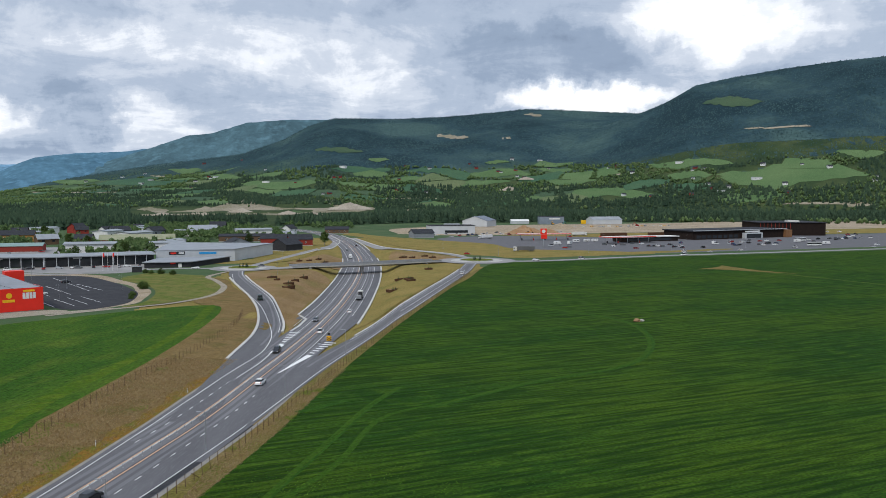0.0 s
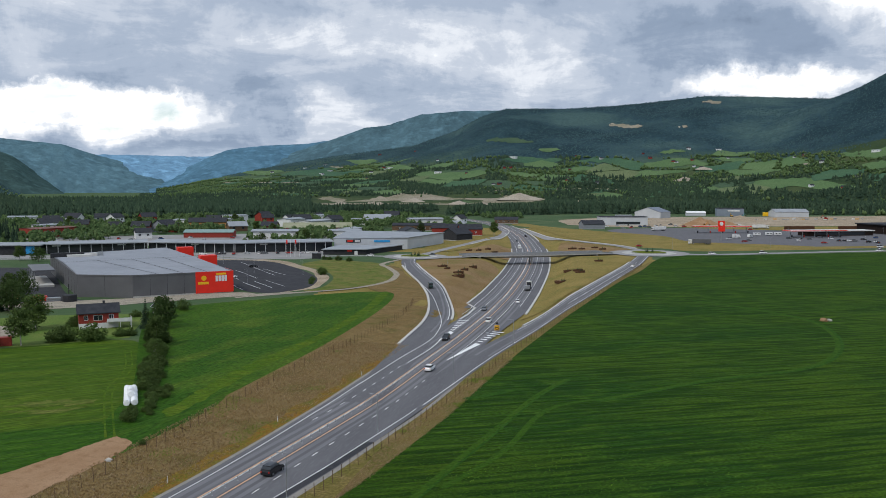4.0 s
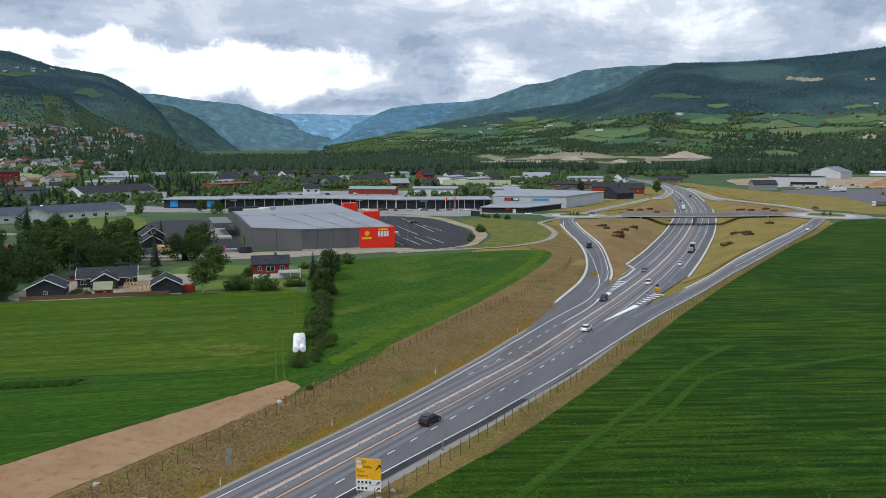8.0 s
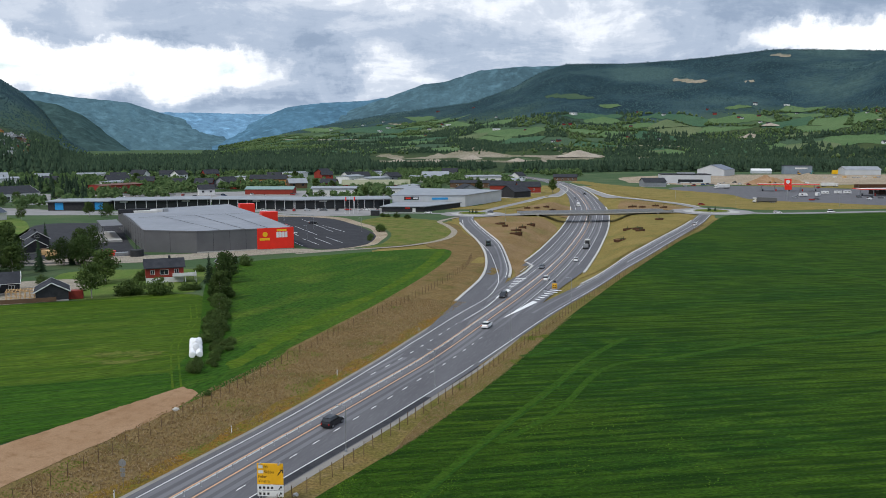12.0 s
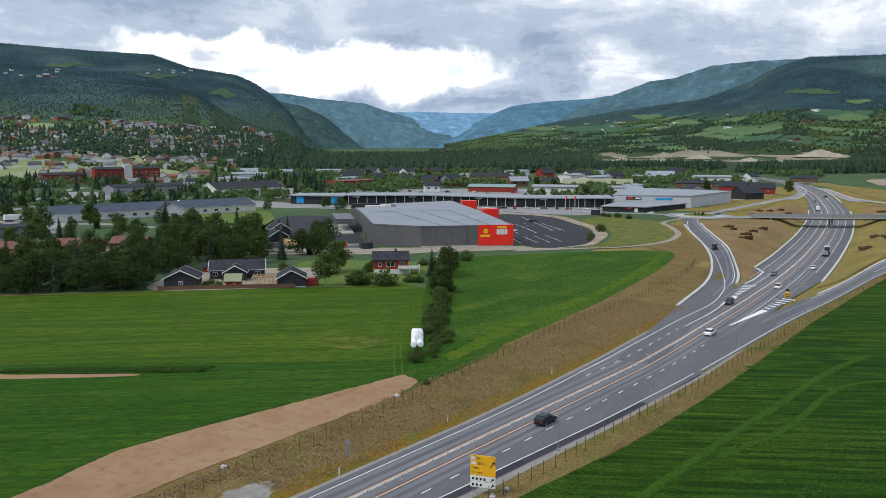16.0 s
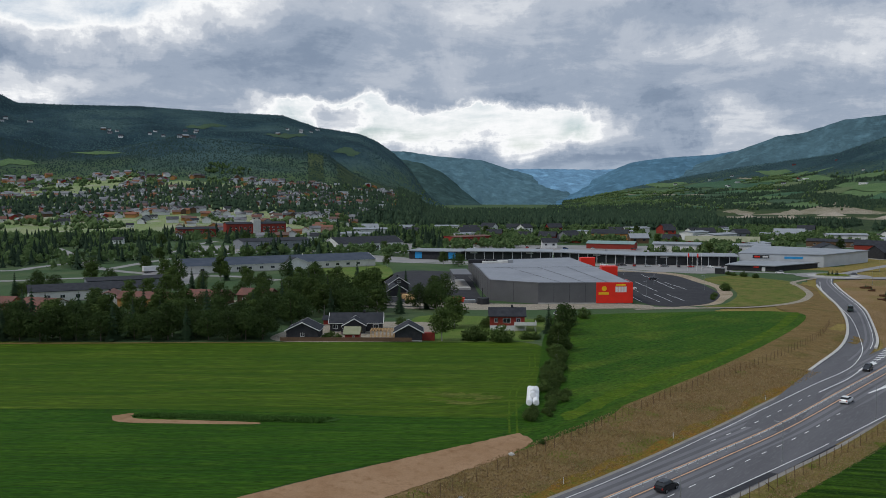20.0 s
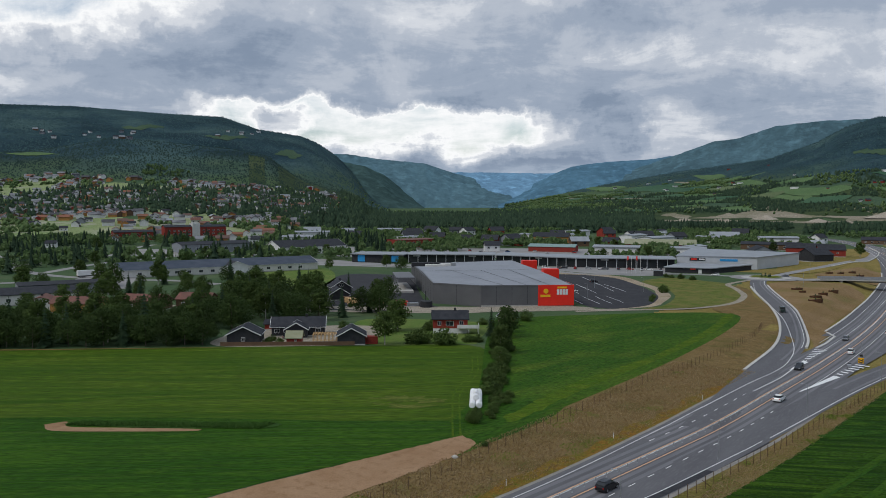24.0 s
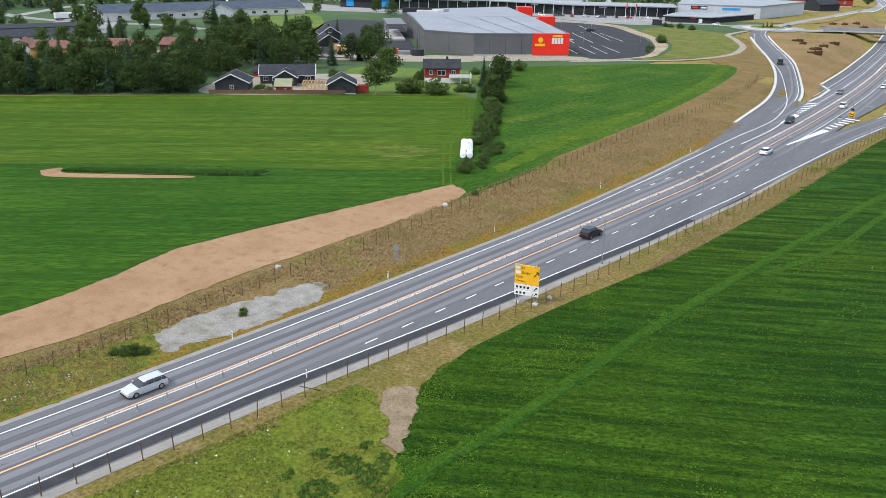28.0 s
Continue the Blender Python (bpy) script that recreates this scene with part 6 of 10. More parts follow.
# houses by the meadow
house("house", "small black house with white gable trim by the meadow", "house", on(-199.5, 184, -52), 9.5, 10.0, 3.0, 2.4, BLACK_WALL, ROOF_DARK, [(2.5, 1.9, 0.8, 0.9)], chimney=False, trim=WHITE, ends=[(0, 1.6, 1.0, 1.0)])
house("house", "long black house with dark roof and white trim", "house", on(-196.3, 204.5, 40), 17, 9.0, 3.3, 2.5, BLACK_WALL, ROOF_DARK, [(-6.8, 1.9, 1.4, 1.1), (-4, 1.9, 1.2, 1.1), (6.5, 1.9, 1.6, 1.2)], trim=WHITE)
house("house_wing", "black front wing of the long house with white trim", "house", on(-192.6, 199.6, 130), 6, 7, 3.1, 2.0, BLACK_WALL, ROOF_DARK, [], chimney=False, trim=WHITE, ends=[(0, 1.8, 1.2, 1.1)])
house("garage", "black garage with white gable trim beside a red container", "garage", on(-171.5, 202, -50), 9.5, 8.5, 2.9, 2.3, BLACK_WALL, ROOF_DARK, [], chimney=False, trim=WHITE)
con = thing("container", "red steel container beside the garage", "container", at=on(-165.6, 203.6, 35))
part("body", soften(boxes((-2.6, 2.6, -1.2, 1.2, 0.1, 2.5)), 0.04, 1), RED_WALL, con)
for k in range(9):
    part("rib", boxes((-2.5 + k * 0.6, -2.35 + k * 0.6, -1.26, -1.2, 0.2, 2.4)), RED_WALL, con)
house("playhouse", "little red playhouse with an olive roof", "playhouse", on(-184.8, 190.6, 35), 4.4, 4.2, 2.3, 1.6, RED_WALL, ROOF_GREEN, [(0.6, 1.2, 0.5, 0.5)], chimney=False)
house("shed", "small red shed behind the houses", "shed", on(-212, 207, 30), 3.2, 3.2, 2.2, 1.1, RED_WALL, ROOF_DARK, [], chimney=False)
pg = thing("timber_frame", "unfinished raw timber frame between the houses", "timber frame", at=on(-178.5, 197.5, 38))
for x in np.arange(-3.6, 3.7, 1.2):
    for y in (-2, 0.5, 3):
        part("stud", boxes((x - 0.06, x + 0.06, y - 0.06, y + 0.06, 0, 2.6)), RAW_WOOD, pg)
for y in (-2, 0.5, 3):
    part("beam", boxes((-3.8, 3.8, y - 0.08, y + 0.08, 2.6, 2.8)), RAW_WOOD, pg)
    part("rail", boxes((-3.7, 3.7, y - 0.05, y + 0.05, 0.9, 1.0)), RAW_WOOD, pg)
for x in np.arange(-3.6, 3.7, 0.9):
    part("rafter", boxes((x - 0.05, x + 0.05, -2.4, 3.4, 2.8, 2.95)), RAW_WOOD, pg)
wf = thing("garden_fence", "dark board fence along the meadow edge", "fence")
wl2 = spline([(-199, 174.5), (-183, 187), (-168, 198)], 24)
for i in range(0, 24):
    part("board", boxes((-0.9, 0.9, -0.03, 0.03, 0.1, 1.3)), BROWN_WALL, wf).matrix_basis = pose(wl2[i, 0], wl2[i, 1], h1(*wl2[i]), 0, 0, 38)
rh = house("house", "red wooden house with dark roof and white veranda", "house", on(-158.5, 238, 36), 11.5, 8.0, 5.0, 2.2, RED_WALL, ROOF_DARK, [(-3.7, 3.5, 1.0, 1.3), (-0.2, 3.4, 2.4, 1.5), (3.6, 3.5, 1.2, 1.4), (-3.5, 1.2, 0.8, 0.6)], trim=BLACK_WALL, base=1.6)
rhp = part("lower_wall", boxes((-5.72, 5.72, -4.02, 4.02, -0.3, 1.75)), WHITE, rh, "white painted basement wall")
ver = part("veranda", boxes((2.2, 9.5, -6.6, -1.5, 2.1, 2.3)), OFFWHITE, rh, "white veranda floor")
for r in ((2.2, 9.5, -6.65, -6.58, 2.3, 3.3), (9.43, 9.5, -6.6, -1.5, 2.3, 3.3)):
    part("railing", boxes(r), WHITE, rh, "white board railing")
for x, y in ((2.3, -6.5), (9.3, -6.5), (9.3, -1.7), (6, -6.5)):
    part("veranda_post", boxes((x - 0.08, x + 0.08, y - 0.08, y + 0.08, -0.2, 2.2)), WHITE, rh)
house("shed", "red shed with white gable trim by the service road", "shed", on(-153.5, 268, -42), 6, 5, 2.4, 2.1, RED_WALL, ROOF_DARK, [], chimney=False, trim=WHITE)
house("house", "dark house with pale gables behind the trees", "house", on(-262, 300, -38), 10.5, 9, 4.2, 2.8, BLACK_WALL, ROOF_DARK, [(0, 2.2, 2.0, 1.2)], trim=WHITE, ends=[(0, 5.2, 1.6, 1.0), (-2, 2, 1.5, 1.2)])
house("house", "dark house with a pale veranda behind the trees", "house", on(-251, 286.5, -38), 9, 8, 3, 2.4, BLACK_WALL, ROOF_DARK, [(0, 1.8, 2.0, 1.2)], trim=WHITE)
# red-roofed houses behind the wood
for x, y, a, L2, wm in ((-300, 142, 60, 18, RED_WALL), (-318, 160, 20, 16, OFFWHITE), (-306, 196, 30, 20, OCHRE_WALL), (-292, 216, 25, 18, BROWN_WALL), (-322, 190, -40, 14, WHITE), (-280, 232, 25, 14, BROWN_WALL), (-340, 150, 30, 22, RED_WALL)):
    house("house", "low house with a red tiled roof behind the wood", "house", on(x, y, a), L2, 9.5, 3.8, 2.2, wm, ROOF_RED, [(-4, 1.9, 1.2, 1.1), (0, 1.9, 1.2, 1.1), (4, 1.9, 1.2, 1.1)], "red-roofed houses", trim=None)
house("hall", "long building with a dark blue-grey roof behind the trees", "hall", on(-402, 350, 68), 120, 24, 4.4, 3.6, OFFWHITE, mat("blue_grey_felt_roof", (0.055, 0.068, 0.09), (0.075, 0.088, 0.11), 0.2, 0.95, spec=0.05), [(-50 + 7 * k, 2.2, 2.2, 1.4) for k in range(15)], trim=WHITE, chimney=False)
house("hall_gable", "white gabled entrance of the long building", "hall", on(-391, 352, -20), 10, 14, 4.4, 2.8, WHITE, ROOF_DARK, [], trim=WHITE, chimney=False)
house("hall", "dark-roofed hall beyond the wood", "hall", on(-352, 196, 66), 46, 16, 4.5, 2.2, OFFWHITE, ROOF_DARK, [(-16 + 6 * k, 2.2, 1.8, 1.3) for k in range(6)], chimney=False)
house("hall", "dark flat-roofed hall beyond the wood", "hall", on(-372, 230, 66), 40, 16, 5, 1.0, GREY_WALL, ROOF_DARK, [(-12 + 6 * k, 2.4, 1.8, 1.3) for k in range(5)], chimney=False)
house("hall", "white hall with dark roof in the town", "hall", on(-486, 515, 75), 62, 26, 6, 5.0, WHITE, ROOF_DARK, [(-22 + 9 * k, 3, 3, 2) for k in range(6)], chimney=False, trim=WHITE)
house("hall", "dark long industrial building in the town", "hall", on(-560, 480, 72), 60, 22, 7, 2.0, GREY_WALL, ROOF_DARK, [(-24 + 8 * k, 3.5, 3, 1.6) for k in range(7)], chimney=False)
house("hall", "red hall with a flat roof in the town", "hall", on(-466, 632, 75), 42, 20, 7.5, 0.8, RED_WALL, ROOF_RED, [(-15 + 6 * k, 4.5, 2, 2) for k in range(6)], chimney=False)
rb = house("apartment_house", "red apartment block with white stair tower", "apartment house", on(-742, 612, 65), 66, 15, 14, 2.0, RED_WALL, ROOF_DARK, [(-28 + 5.2 * k, z, 2.2, 1.5) for k in range(12) for z in (3.2, 6.6, 10.0)], chimney=False)
part("stair_tower", boxes((-4, 4, -9, 4, 0, 18)), OFFWHITE, rb, "pale stair tower")
house("apartment_house", "red lower apartment block", "apartment house", on(-778, 560, 65), 40, 14, 9, 2.0, RED_WALL, ROOF_DARK, [(-16 + 5.2 * k, z, 2.2, 1.5) for k in range(7) for z in (3, 6.3)], chimney=False)
house("hall", "olive-roofed red barn in the town", "barn", on(-268, 745, 18), 62, 22, 5, 4.0, RED_WALL, ROOF_GREEN, [(-20 + 8 * k, 2.5, 1.5, 1.2) for k in range(6)], chimney=False)
house("hall", "green-roofed red-gabled hall behind the shopping row", "hall", on(-330, 655, 15), 40, 16, 4.6, 2.0, RED_WALL, mat("green_metal_roof", (0.16, 0.24, 0.22), (0.20, 0.28, 0.26), 0.2, 0.5), [], chimney=False)
house("house", "ochre wooden house with dark roof in the town", "house", on(-395, 780, 20), 36, 14, 7, 4, OCHRE_WALL, ROOF_DARK, [(-12 + 5 * k, 4, 1.6, 1.6) for k in range(6)])
house("barn", "black barn with open doors by the road", "barn", on(-124, 672, 60), 20, 16, 5.0, 4.5, BLACK_WALL, ROOF_DARK, [], chimney=False, ends=[(2, 2.2, 3, 3)])
house("barn", "red barn with dark roof by the road", "barn", on(-124, 735, 20), 20, 12, 5.5, 4.0, RED_WALL, ROOF_DARK, [(-4, 3, 1.2, 1.2), (4, 3, 1.2, 1.2)], chimney=False)
house("barn", "dark red barn beyond the white building", "barn", on(-150, 760, 10), 26, 12, 5, 3.5, RED_WALL, ROOF_DARK, [], chimney=False)
house("hall", "dark-roofed low hall behind the white building", "hall", on(-185, 800, 8), 50, 16, 5, 2.0, BROWN_WALL, ROOF_DARK, [(-18 + 6 * k, 2.6, 2, 1.4) for k in range(7)], chimney=False)
house("house", "pale house with a grey roof at the wood's edge", "house", on(-262, 925, 25), 30, 18, 6, 4.5, OFFWHITE, ROOF_GREY, [(-8 + 5 * k, 3.4, 1.6, 1.4) for k in range(4)], chimney=False)
house("house", "dark blue house with a black roof", "house", on(-170, 700, -60), 18, 20, 4, 4.5, GREY_WALL, ROOF_DARK, [], chimney=False, ends=[(0, 2.4, 2, 1.4)])
house("hall", "brown hall with a dark roof by the wood", "hall", on(-120, 960, 5), 26, 14, 4.5, 3, BROWN_WALL, ROOF_DARK, [(-9 + 6 * k, 2.5, 1.6, 1.3) for k in range(4)], chimney=False)

# the service area
CORTEN = mat("dark_brown_cladding", (0.015, 0.011, 0.010), (0.024, 0.016, 0.013), 0.4, 0.85, spec=0.1)
WARM_WOOD = mat("warm_wood_cladding", (0.22, 0.11, 0.05), (0.17, 0.085, 0.04), 0.6, 0.6)
bb = thing("service_building", "long dark brown flat-roofed service building with pale roof edge", "service building")
d = Vector((378, 888)) - Vector((242, 820))
bm4 = pose(242, 820, 0, 0, 0, math.degrees(math.atan2(d.y, d.x)))
Lb = d.length
bm = bmesh.new()
extrude(bm, [(0, -0.2), (42, -0.2), (42, 8.0), (0, 8.0)], 0, Lb * 0.80)
part("wall", bm, CORTEN, bb, "dark brown wall").matrix_basis = bm4
part("roof", boxes((-1.5, Lb * 0.82, -1.5, 43, 8.0, 9.0)), ROOF_DARK, bb).matrix_basis = bm4
part("roof_edge", boxes((-1.5, Lb * 0.82, -1.7, -1.5, 8.5, 9.05)), GREY_L, bb, "pale roof edge").matrix_basis = bm4
part("entrance_frame", boxes((64, 88, -4, 0, 0, 5.6)), GREY_L, bb, "pale entrance frame").matrix_basis = bm4
part("entrance_glass", boxes((66, 86, -4.1, -4.0, 0.3, 4.6)), GLASS, bb).matrix_basis = bm4
part("sign_bar", boxes((66, 86, -1.9, -1.7, 6.2, 7.6)), WHITE, bb, "pale sign bar").matrix_basis = bm4
for k in range(8):
    part("window", boxes((4 + k * 7, 9 + k * 7, -0.12, 0.02, 1.0, 4.2)), GLASS, bb).matrix_basis = bm4
part("wood_wall", boxes((Lb * 0.80, Lb * 0.86, -3, 20, -0.2, 7.6)), WARM_WOOD, bb, "warm brown wooden wall").matrix_basis = bm4
bb2 = thing("service_hall", "tall dark brown hall with red slats on the roof", "service building")
d2 = Vector((400, 905)) - Vector((330, 905))
part("wall", boxes((338, 408, 905, 960, -0.2, 13.5)), CORTEN, bb2)
part("roof", boxes((337, 409, 904, 961, 13.5, 14.2)), ROOF_DARK, bb2)
part("roof_unit", boxes((372, 384, 915, 925, 14.2, 16)), OFFWHITE, bb2)
for k in range(9):
    part("slat", boxes((338 + k * 4, 338.5 + k * 4, 904.7, 904.95, 7, 13.4)), RED_WALL, bb2)
# filling station: red-edged canopy on posts over pumps, with a shop
def canopy(x, y, a, L2, W2, H2, label):
    t = thing("canopy", label, "canopy", at=on(x, y, a))
    part("roof", boxes((-L2 / 2, L2 / 2, -W2 / 2, W2 / 2, H2, H2 + 0.9)), OFFWHITE, t)
    for r in ((-L2 / 2 - 0.06, L2 / 2 + 0.06, -W2 / 2 - 0.08, -W2 / 2, H2 + 0.25, H2 + 0.92), (-L2 / 2 - 0.08, -L2 / 2, -W2 / 2, W2 / 2, H2 + 0.25, H2 + 0.92)):
        part("edge_band", boxes(r), SIGN_RED, t, "red edge band")
    n = max(2, int(L2 / 9))
    for k in range(n):
        xx = -L2 / 2 + 3 + k * (L2 - 6) / (n - 1)
        part("post", boxes((xx - 0.25, xx + 0.25, -0.25, 0.25, 0, H2)), STEEL, t)
        part("pump", soften(boxes((xx + 1.0, xx + 1.9, -0.4, 0.4, 0, 1.9)), 0.05, 1), SIGN_RED if k % 2 else BLACK_WALL, t, "fuel pump")
    return t


canopy(168, 772, 22, 52, 14, 5.2, "filling station canopy with a red edge")
canopy(97, 818, 10, 52, 9, 5.6, "truck fuelling canopy with a red edge")
ks = thing("shop", "long low filling station shop with a pale roof", "shop", at=on(190, 800, 22))
part("wall", boxes((-30, 34, -6, 8, 0, 4.0)), CORTEN, ks)
part("roof", boxes((-31, 35, -7, 9, 4.0, 4.7)), OFFWHITE, ks)
part("window_band", boxes((-24, 26, -6.1, -6.0, 0.8, 3.2)), GLASS, ks)
py1 = thing("price_pylon", "tall red filling station pylon", "sign", at=on(83, 700, 5))
part("mast", boxes((-0.3, 0.3, -0.2, 0.2, 0, 9)), STEEL, py1)
part("top_panel", soften(boxes((-2.6, 2.6, -0.35, 0.35, 11.5, 16.0)), 0.1, 1), SIGN_RED, py1, "red top panel")
part("panel", soften(boxes((-2.2, 3.0, -0.35, 0.35, 7.6, 11.2)), 0.1, 1), SIGN_RED, py1, "red price panel")
bm = bmesh.new()
tube(bm, 0, 0, -0.05, 0.05, 1.5, 1.5, 18, pose(0, -0.4, 13.7, 90))
part("emblem", bm, WHITE, py1, "white round emblem")
for x, y, L2 in ((178, 884, 30), (232, 897, 34), (262, 908, 22)):
    cb = thing("container", "long brown steel container at the site's edge", "container", "brown containers", on(x, y, 18))
    part("body", soften(boxes((-L2 / 2, L2 / 2, -1.6, 1.6, 0.1, 4.0)), 0.06, 1), RUST, cb)
house("hall", "grey metal shed with a dark roof", "shed", on(-22, 866, 20), 22, 16, 5, 3.5, GREY_WALL, ROOF_DARK, [], chimney=False)
sh2 = thing("warehouse", "pale grey flat-roofed workshop with a window band", "warehouse", at=on(8, 955, 10))
part("wall", boxes((-25, 26, -12, 14, -0.2, 9)), GREY_L, sh2)
part("roof", boxes((-25.4, 26.4, -12.4, 14.4, 9, 9.5)), ROOF_DARK, sh2)
part("window_band", boxes((-8, 18, -12.1, -12.0, 1.2, 4)), GLASS, sh2)
part("roof_unit", boxes((-6, 12, 2, 8, 9.5, 11)), ROOF_GREY, sh2)
house("hall", "grey gabled hall with a blue-grey roof", "warehouse", on(50, 1165, 65), 34, 36, 8, 6, GREY_L, mat("blue_grey_roof", (0.15, 0.17, 0.21), (0.12, 0.14, 0.17), 0.2, 0.5), [], chimney=False)
house("hall", "small white-roofed shed at the wood's edge", "shed", on(113, 1255, 5), 26, 14, 4, 2.5, GREY_L, WHITE, [], chimney=False)
sh3 = thing("warehouse", "blue-grey flat-roofed hall at the wood's edge", "warehouse", at=on(158, 1245, 3))
part("wall", boxes((-18, 18, -9, 9, -0.2, 11)), mat("blue_grey_cladding", (0.20, 0.24, 0.28), (0.17, 0.20, 0.24), 0.2, 0.5), sh3)
part("roof", boxes((-18.4, 18.4, -9.4, 9.4, 11, 11.6)), ROOF_DARK, sh3)
part("sign_bar", boxes((-4, 12, -9.2, -9.0, 7, 9)), WHITE, sh3)
house("hall", "pale metal hall with a grey roof at the wood's edge", "warehouse", on(235, 1240, 12), 46, 24, 7, 4, GREY_L, ROOF_GREY, [], chimney=False)
yb = thing("container", "yellow container on the sandy ground", "container", at=on(210, 1255, 5))
part("body", soften(boxes((-6, 6, -2, 2, 0.2, 5.5)), 0.08, 1), LOGO_YELLOW, yb)
for x, y, s, lab in ((92, 945, 16, "brown earth heap on the building site"), (118, 938, 10, "small brown earth heap"), (150, 1080, 14, "heap of grey rubble")):
    bm = bmesh.new()
    bmesh.ops.create_grid(bm, x_segments=16, y_segments=16, size=1.0)
    for v in bm.verts:
        r = v.co.length
        v.co = Vector((v.co.x * s * 1.5, v.co.y * s, max(0, 1 - r) ** 0.8 * s * 0.55 * (1 + 0.5 * noise.noise(Vector((v.co.x * 3, v.co.y * 3, s)))) - 0.1))
    me = bpy.data.meshes.new("earth_heap")
    bm.to_mesh(me)
    bm.free()
    me.materials.append(SOIL if s != 14 else SAND)
    ob = new("earth_heap", me)
    ob.matrix_basis = on(x, y, 10)
    tagged(ob, lab, "earth heap")

# ---- trees ----
def leaf_mat(name, a, b, c=None):
    m = mat(name, a, b, scale=0.35, rough=0.9, spec=0.15, rnd=0.22, col3=c, scale3=0.9)
    return let_through(m, 0.35)


LEAF = leaf_mat("birch_leaves", (0.050, 0.084, 0.022), (0.072, 0.110, 0.028), (0.098, 0.135, 0.036))
LEAF_DARK = leaf_mat("alder_leaves", (0.034, 0.060, 0.018), (0.050, 0.082, 0.022), (0.068, 0.102, 0.028))
NEEDLE = leaf_mat("spruce_needles", (0.022, 0.046, 0.024), (0.038, 0.066, 0.030))
BARK = mat("bark", (0.09, 0.07, 0.055), (0.15, 0.125, 0.10), 1.5, 0.95)
BIRCH_BARK = mat("birch_bark", (0.42, 0.40, 0.37), (0.20, 0.18, 0.16), 2.0, 0.9)


def limb(bm, p, q, r0, r1, seg=6):
    d = (q - p)
    m = Matrix.Translation(p) @ d.to_track_quat("Z", "Y").to_matrix().to_4x4()
    tube(bm, 0, 0, 0, d.length, r0, r1, seg, m)


def leaf_cloud(rng, centres, radii, count, size, squash=0.8):
    """Small bent leaf clumps over the shells of several lobes."""
    V, F = [], []
    w = np.array(radii) ** 2
    pick = rng.choice(len(centres), count, p=w / w.sum())
    for i in pick:
        d = rng.normal(size=3)
        d /= np.linalg.norm(d)
        c = np.array(centres[i]) + d * radii[i] * (0.55 + 0.5 * rng.random()) * np.array((1, 1, squash))
        u = rng.normal(size=3)
        u = u - d * (u @ d) * 0.6
        u /= np.linalg.norm(u)
        v = np.cross(u, d + rng.normal(size=3) * 0.35)
        v /= np.linalg.norm(v)
        s = size * (0.6 + 0.8 * rng.random())
        b = len(V)
        V += [c - u * s - v * s * 0.5, c + u * s * 0.2 - v * s * 0.75 + d * s * 0.2, c + u * s + v * s * 0.3, c - u * s * 0.1 + v * s * 0.9 - d * s * 0.25]
        F += [(b, b + 1, b + 2), (b, b + 2, b + 3)]
    return V, F


def broadleaf(seed, H, W, leaf, bark, label, count=420, low=0.22):
    rng = np.random.default_rng(seed)
    t = thing("tree", label, "tree", "trees")
    bm = bmesh.new()
    top = Vector((rng.normal() * 0.3, rng.normal() * 0.3, H * 0.75))
    limb(bm, Vector((0, 0, -0.3)), top * 0.5, H * 0.018, H * 0.012, 7)
    limb(bm, top * 0.5, top, H * 0.012, H * 0.004, 6)
    C, Rd = [], []
    for k in range(9):
        a, z = k * 2.4 + rng.random(), H * (low + 0.12 + 0.62 * (k + rng.random() * 0.6) / 9)
        wid = W * (0.55 - 0.42 * abs(z / H - 0.45))
        c = Vector((math.cos(a) * wid * 0.62, math.sin(a) * wid * 0.62, z))
        if k % 2 == 0:
            limb(bm, top * (z / H * 0.9), c, H * 0.007, H * 0.003, 5)
        C.append(c)
        Rd.append(wid * (0.55 + 0.2 * rng.random()))
    C.append((0, 0, H * 0.86))
    Rd.append(W * 0.26)
    part("trunk", bm, bark, t)
    V, F = leaf_cloud(rng, C, Rd, int(count * 1.9), max(H * 0.024, 0.24))
    part_mesh("crown", mesh_from("crown", V, F, leaf), t)
    return t


def conifer(seed, H, W, label, tiers=15, leaf=None):
    rng = np.random.default_rng(seed)
    t = thing("tree" if H > 4 else "young_spruce", label, "tree", "trees" if H > 4 else "young spruces")
    bm = bmesh.new()
    tube(bm, 0, 0, -0.3, H * 0.96, H * 0.016, H * 0.003, 7)
    part("trunk", bm, BARK, t)
    V, F = [], []
    for k in range(tiers):
        f = k / (tiers - 1)
        z = H * (0.10 + 0.86 * f)
        r = W * 0.5 * (1 - f) ** 0.85 + 0.12
        n = max(5, int(11 * (1 - f * 0.55)))
        for j in range(n):
            a = j * 2 * math.pi / n + rng.random() * 0.7 + k
            rr = r * (0.75 + 0.45 * rng.random())
            dz = -rr * (0.25 + 0.25 * rng.random())
            ca, sa = math.cos(a), math.sin(a)
            w = rr * 0.34
            b = len(V)
            V += [(0.1 * ca, 0.1 * sa, z + H * 0.035), (rr * 0.6 * ca - w * sa, rr * 0.6 * sa + w * ca, z + dz * 0.5), (rr * ca, rr * sa, z + dz), (rr * 0.6 * ca + w * sa, rr * 0.6 * sa - w * ca, z + dz * 0.5 - 0.05)]
            F += [(b, b + 1, b + 2), (b, b + 2, b + 3)]
    part_mesh("crown", mesh_from("crown", V, F, leaf or NEEDLE), t)
    return t


def park(ob):
    """Keeps a model as the first of its kind; it is placed like its copies."""
    return [ob, False]


